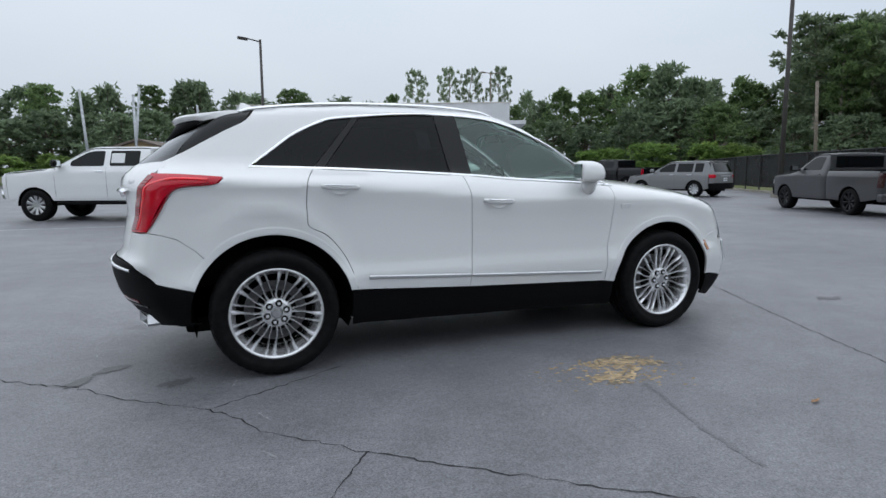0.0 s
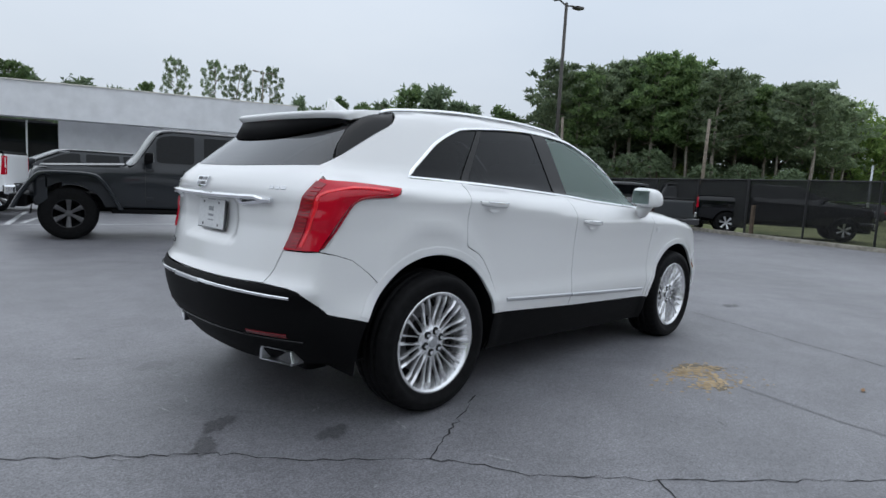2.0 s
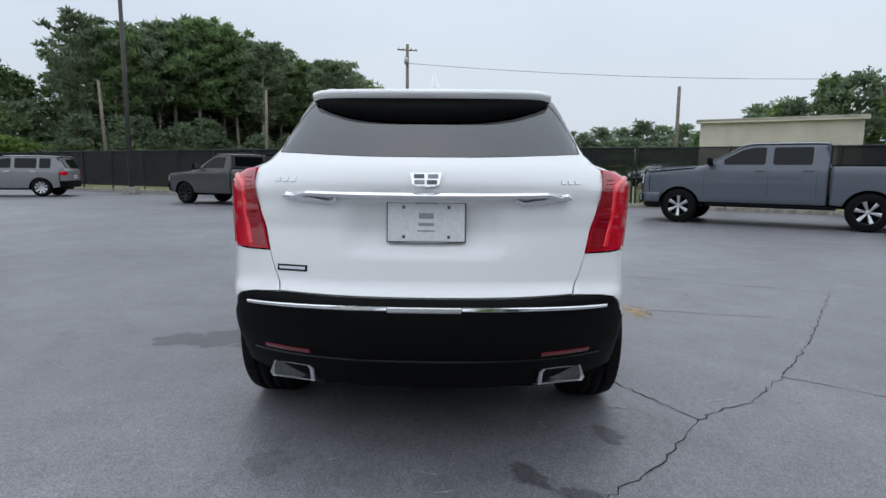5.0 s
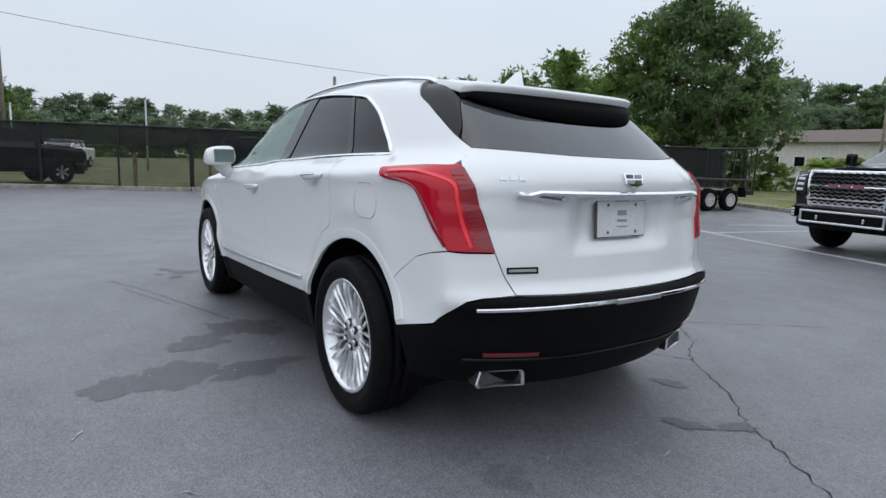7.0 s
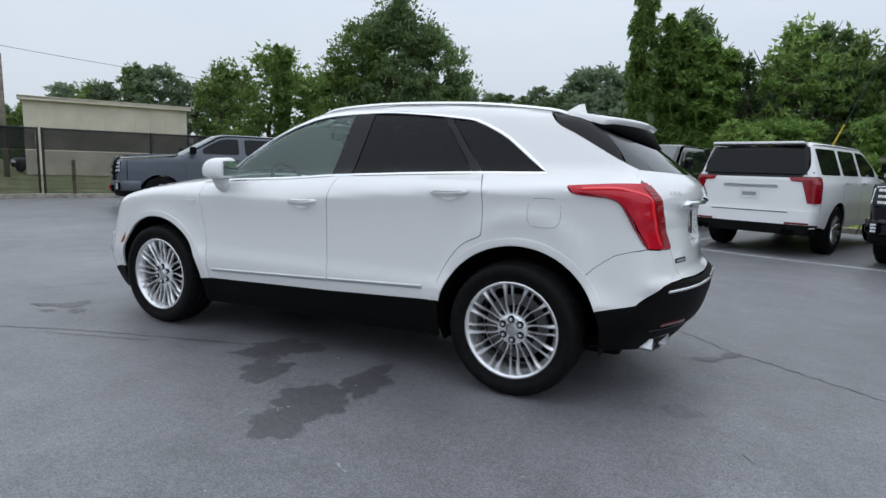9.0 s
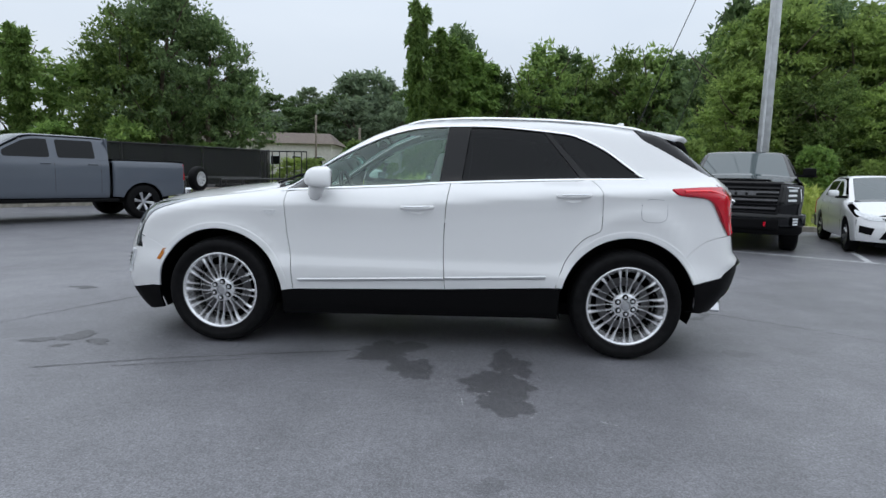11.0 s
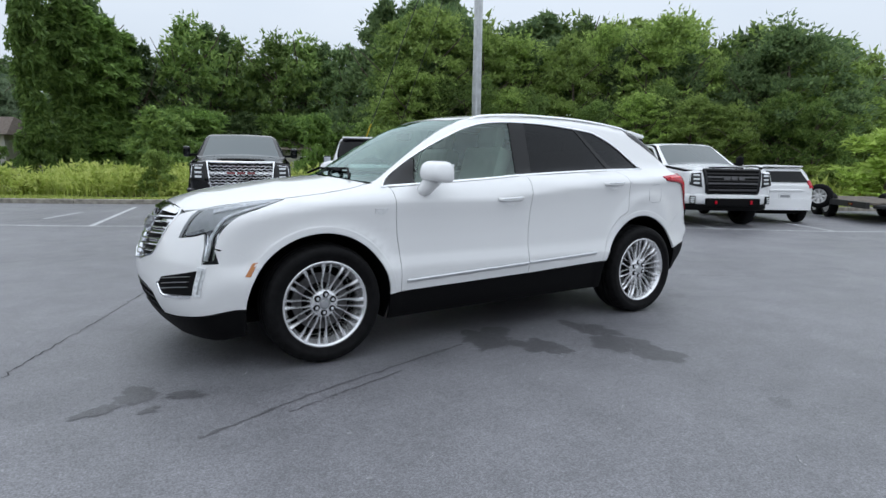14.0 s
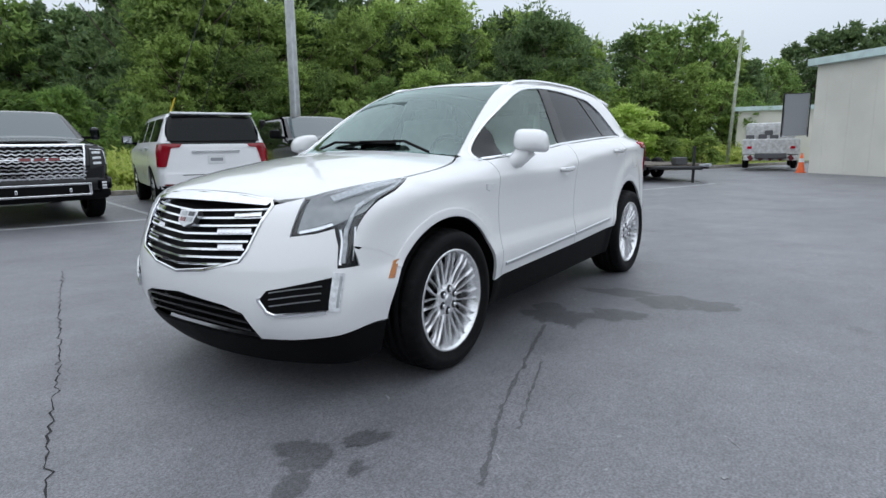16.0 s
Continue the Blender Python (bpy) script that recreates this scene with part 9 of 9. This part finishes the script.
skyline((-4.2, 0), EAST, 132, 2.4, ["bush_b", "bush_c"], 1.6, 0.55, 4)
skyline((-2.9, 3.5), [(-25.5, 3.7), (-28, 5.0), (-31.5, 6.2), (-34.2, 7.4), (-36.5, 8.3), (-38, 7.0), (-40, 7.8), (-43, 7.2)], 62, 1.9, ["mid_a", "mid_c", "far_b"], 0.95, 1.0, 4)
# south-east: vine-covered edge and a large broad tree
for _x, _y2, _h, _k, _w in ((33, -29, 8.6, "mid_a", 1.1), (29.5, -31.5, 10.0, "vine_a", 0.95), (26.5, -34, 9.0, "bush_c", 1.0), (34, -36, 11.0, "mid_a", 1.15), (20.5, -33.5, 13.6, "broad_c", 0.78), (22.6, -32.0, 11.4, "broad_a", 0.78), (18.6, -35.0, 11.8, "broad_c", 0.82), (24.5, -37.5, 12.4, "mid_c", 1.0), (17.4, -36.5, 8.5, "mid_c", 0.8), (21.0, -29.5, 4.6, "bush_b", 1.0), (25.0, -28.5, 4.2, "bush_c", 1.0), (29.0, -26.0, 3.8, "bush_b", 1.0), (17.2, -31.6, 3.2, "bush_c", 0.9)):
    tree(_k, _x, _y2, _h, _w)
# south: a closed far wood behind the houses, vine tower, broad trees
SOUTH_FAR = [(-60, 8.2), (-64.5, 9.0), (-66, 8.4), (-69, 7.5), (-72, 7.8), (-75.5, 7.8), (-77, 9.1), (-79, 9.3), (-80.7, 8.6), (-83.6, 7.5), (-94, 7.5)]
skyline((0.0, 5.0), SOUTH_FAR, 104, 1.7, ["far_a", "pine_c", "far_b", "pine_b"], 0.95, 1.0, 4, 0.13)
skyline((0.0, 5.0), SOUTH_FAR, 96, 2.0, ["far_b", "far_a", "pine_c"], 1.2, 0.84, 4, 0.15)
skyline((0.0, 5.0), SOUTH_FAR, 90, 2.6, ["far_a", "bush_c"], 1.6, 0.55, 3, 0.2)
tree("vine_a", 5.7, -46.9, 15.8, 0.85)
tree("vine_a", 3.6, -48.5, 13.8, 1.25)
tree("vine_a", 1.8, -49.5, 12.6, 1.6)
tree("vine_a", 0.2, -50.5, 11.8, 1.6)
tree("mid_c", 2.6, -54.0, 15.6, 0.75)
for _x, _y2, _h in ((9.4, -45, 4.2), (11.0, -45.5, 4.4), (6.2, -47, 2.6), (3.0, -46, 2.4), (-0.4, -45.5, 2.6), (7.6, -46, 2.4)):
    tree("bush_b" if _h > 3 else "bush_c", _x, _y2, _h, 0.8)
for _i in range(11):
    tree(("bush_d", "bush_a")[_i % 2], 10.5 + 2.1 * _i, -40.5 + 0.35 * _i + _tr.uniform(-1, 1), _tr.uniform(2.1, 2.8), 1.6)
SOUTH = [(-93.4, 10.6), (-95.2, 11.9), (-99, 12.1), (-102.2, 10.6), (-106.4, 12.1), (-110.2, 10.4), (-112.4, 13.6), (-114, 14.6)]
skyline((1.9, 4.7), SOUTH, 58, 2.5, ["mid_a", "mid_c", "mid_c"], 0.85, 1.0, 3, 0.06)
skyline((1.9, 4.7), SOUTH, 66, 2.8, ["mid_c", "far_a"], 1.15, 0.8, 3)
skyline((1.9, 4.7), SOUTH, 54, 3.0, ["mid_c", "bush_c"], 1.3, 0.5, 2)
# west: scrub and a bright bush in front of lower woods
WEST = [(-152, 11.9), (-154.9, 10.7), (-157, 10.3), (-160, 9.5), (-162.3, 10.2), (-165, 10.3), (-167, 11.1), (-169, 9.6), (-170.6, 8.2), (-171.5, 6.6)]
skyline((3.9, 2.63), WEST, 50, 2.1, ["mid_a", "mid_c", "mid_b"], 0.85, 1.0, 3, 0.06)
skyline((3.9, 2.63), WEST, 42, 2.3, ["mid_b", "mid_a"], 1.1, 0.68, 2)
skyline((3.9, 2.63), [(-171.5, 6.2), (-174, 6.4)], 56, 1.6, ["mid_a"], 1.0)
skyline((3.9, 2.63), [(-174.6, 7.8), (-176, 8.9), (-178, 8.7), (-182, 8.6)], 62, 1.8, ["mid_c"], 0.9, 1.0, 3, 0.05)
for _az, _d, _h, _k in ((-161.9, 30, 3.3, "bush_d"),):
    tree(_k, *polar(_az, _d, 3.9, 2.63), _h, 1.6)
for _i in range(8):
    _p = polar(-157 - 1.6 * _i, 31 + _tr.uniform(-1.5, 2), 3.9, 2.63)
    tree(("bush_d", "bush_a")[_i % 2], _p[0], _p[1], _tr.uniform(1.4, 1.9), 1.5)
# south-west: dense woods at the lot's edge
SOUTH_WEST = [(-114, 15.6), (-117, 16), (-120.7, 15.6), (-124.6, 14.2), (-128, 13.5), (-134, 13.2), (-140, 14.0), (-144.2, 11.6), (-148.8, 12.7), (-152.4, 11.6)]
skyline((2.0, 4.6), SOUTH_WEST, 36, 2.6, ["broad_b", "broad_b", "broad_a", "broad_c"], 0.9, 0.98, 1.5, 0.14)
skyline((2.0, 4.6), SOUTH_WEST, 42, 2.6, ["mid_a", "mid_c", "mid_b"], 1.0, 1.0, 2, 0.06)
skyline((2.0, 4.6), SOUTH_WEST, 32, 3.0, ["broad_b", "broad_a"], 1.0, 0.62, 1)
for _i in range(16):
    _t = _i / 15
    tree(_tr.choice(["bush_b", "bush_a", "bush_c"]), -9.0 - 25 * _t, -22.2 + 10.5 * _t + _tr.uniform(-0.8, 0.8), _tr.uniform(2.4, 4.0), 0.9)
for _x, _y2, _h, _k, _w in ((-8.6, -19.6, 3.3, "bush_a", 0.62), (-6.7, -23.2, 4.0, "bush_c", 0.85), (-9.6, -24.0, 3.0, "bush_c", 1.2), (-2.2, -42, 5.5, "bush_b", 1.2), (0.4, -19.6, 1.9, "bush_a", 0.9)):
    tree(_k, _x, _y2, _h, _w)


def weeds(name, n, seed, area, tall, label):
    """Tall weeds as bent blades in tufts, over a ground strip given by area(u, v)."""
    rng = np.random.default_rng(seed)
    u, v = rng.uniform(0, 1, n), rng.uniform(0, 1, n)
    base = np.array([area(a, b) for a, b in zip(u, v)])
    patch = 0.65 + 0.5 * np.sin(base[:, 0] * 0.9) * np.sin(base[:, 1] * 1.1 + 1)
    h = tall * rng.uniform(0.45, 1.15, n) * patch
    az = rng.uniform(0, 6.28, n)
    w = rng.uniform(0.012, 0.032, n)
    d = np.stack([np.cos(az), np.sin(az), 0 * az], 1)
    lean = np.stack([rng.normal(size=n), rng.normal(size=n), 0 * az], 1) * (0.22 * h)[:, None]
    p = np.concatenate([base, np.full((n, 1), -0.02)], 1)
    mid = p + lean * 0.35 + np.stack([0 * h, 0 * h, h * 0.55], 1)
    tip = p + lean + np.stack([0 * h, 0 * h, h], 1)
    vv = np.stack([p - d * w[:, None], p + d * w[:, None], mid + d * w[:, None] * 1.5, mid - d * w[:, None] * 1.5, tip], 1).reshape(-1, 3)
    k = np.arange(n) * 5
    faces = np.concatenate([np.stack([k, k + 1, k + 2], 1), np.stack([k, k + 2, k + 3], 1), np.stack([k + 3, k + 2, k + 4], 1)])
    me = bpy.data.meshes.new(name)
    me.from_pydata(vv.tolist(), [], faces.tolist())
    me.materials.append(WEED)
    return tagged(new(name, me), label, "weeds", kind="stuff")


_south = np.array(KERB_SOUTH)
_south_len = np.concatenate([[0], np.cumsum(np.linalg.norm(np.diff(_south, axis=0), axis=1))])


def along_kerb(u, v, near, far):
    s = u * _south_len[-1]
    x, y = np.interp(s, _south_len, _south[:, 0]), np.interp(s, _south_len, _south[:, 1])
    i = min(len(_south) - 2, int(np.searchsorted(_south_len, s, side="right")) - 1)
    t = (_south[i + 1] - _south[i]) / np.linalg.norm(_south[i + 1] - _south[i])
    return (x + t[1] * (near + (far - near) * v), y - t[0] * (near + (far - near) * v))


weeds("tall_weeds", 24000, 3, lambda u, v: along_kerb(u, v, -4.0, -16.0), 1.1, "tall yellow-green weeds behind the kerb")
weeds("mown_grass", 26000, 4, lambda u, v: along_kerb(u, v, -0.15, -4.0), 0.11, "short bright green grass along the kerb")
_rng = np.random.default_rng(17)
_clumps = []
for _ in range(2300):
    _x, _y2 = along_kerb(_rng.uniform(0, 1), _rng.uniform(0, 1) ** 1.3, -4.0, -17.0)
    _r = _rng.uniform(0.3, 0.75)
    _clumps.append((_x, _y2, _rng.uniform(0.15, 0.75) * (0.8 + 0.5 * math.sin(_x * 0.7) * math.sin(_y2 * 0.9)), _r, _r * 0.7))
tagged(new("leafy_weeds", leaf_mesh("leafy_weeds", _clumps, 60, 0.16, WEED, _rng)), "rank leafy bright green weeds behind the kerb", "weeds", kind="stuff")
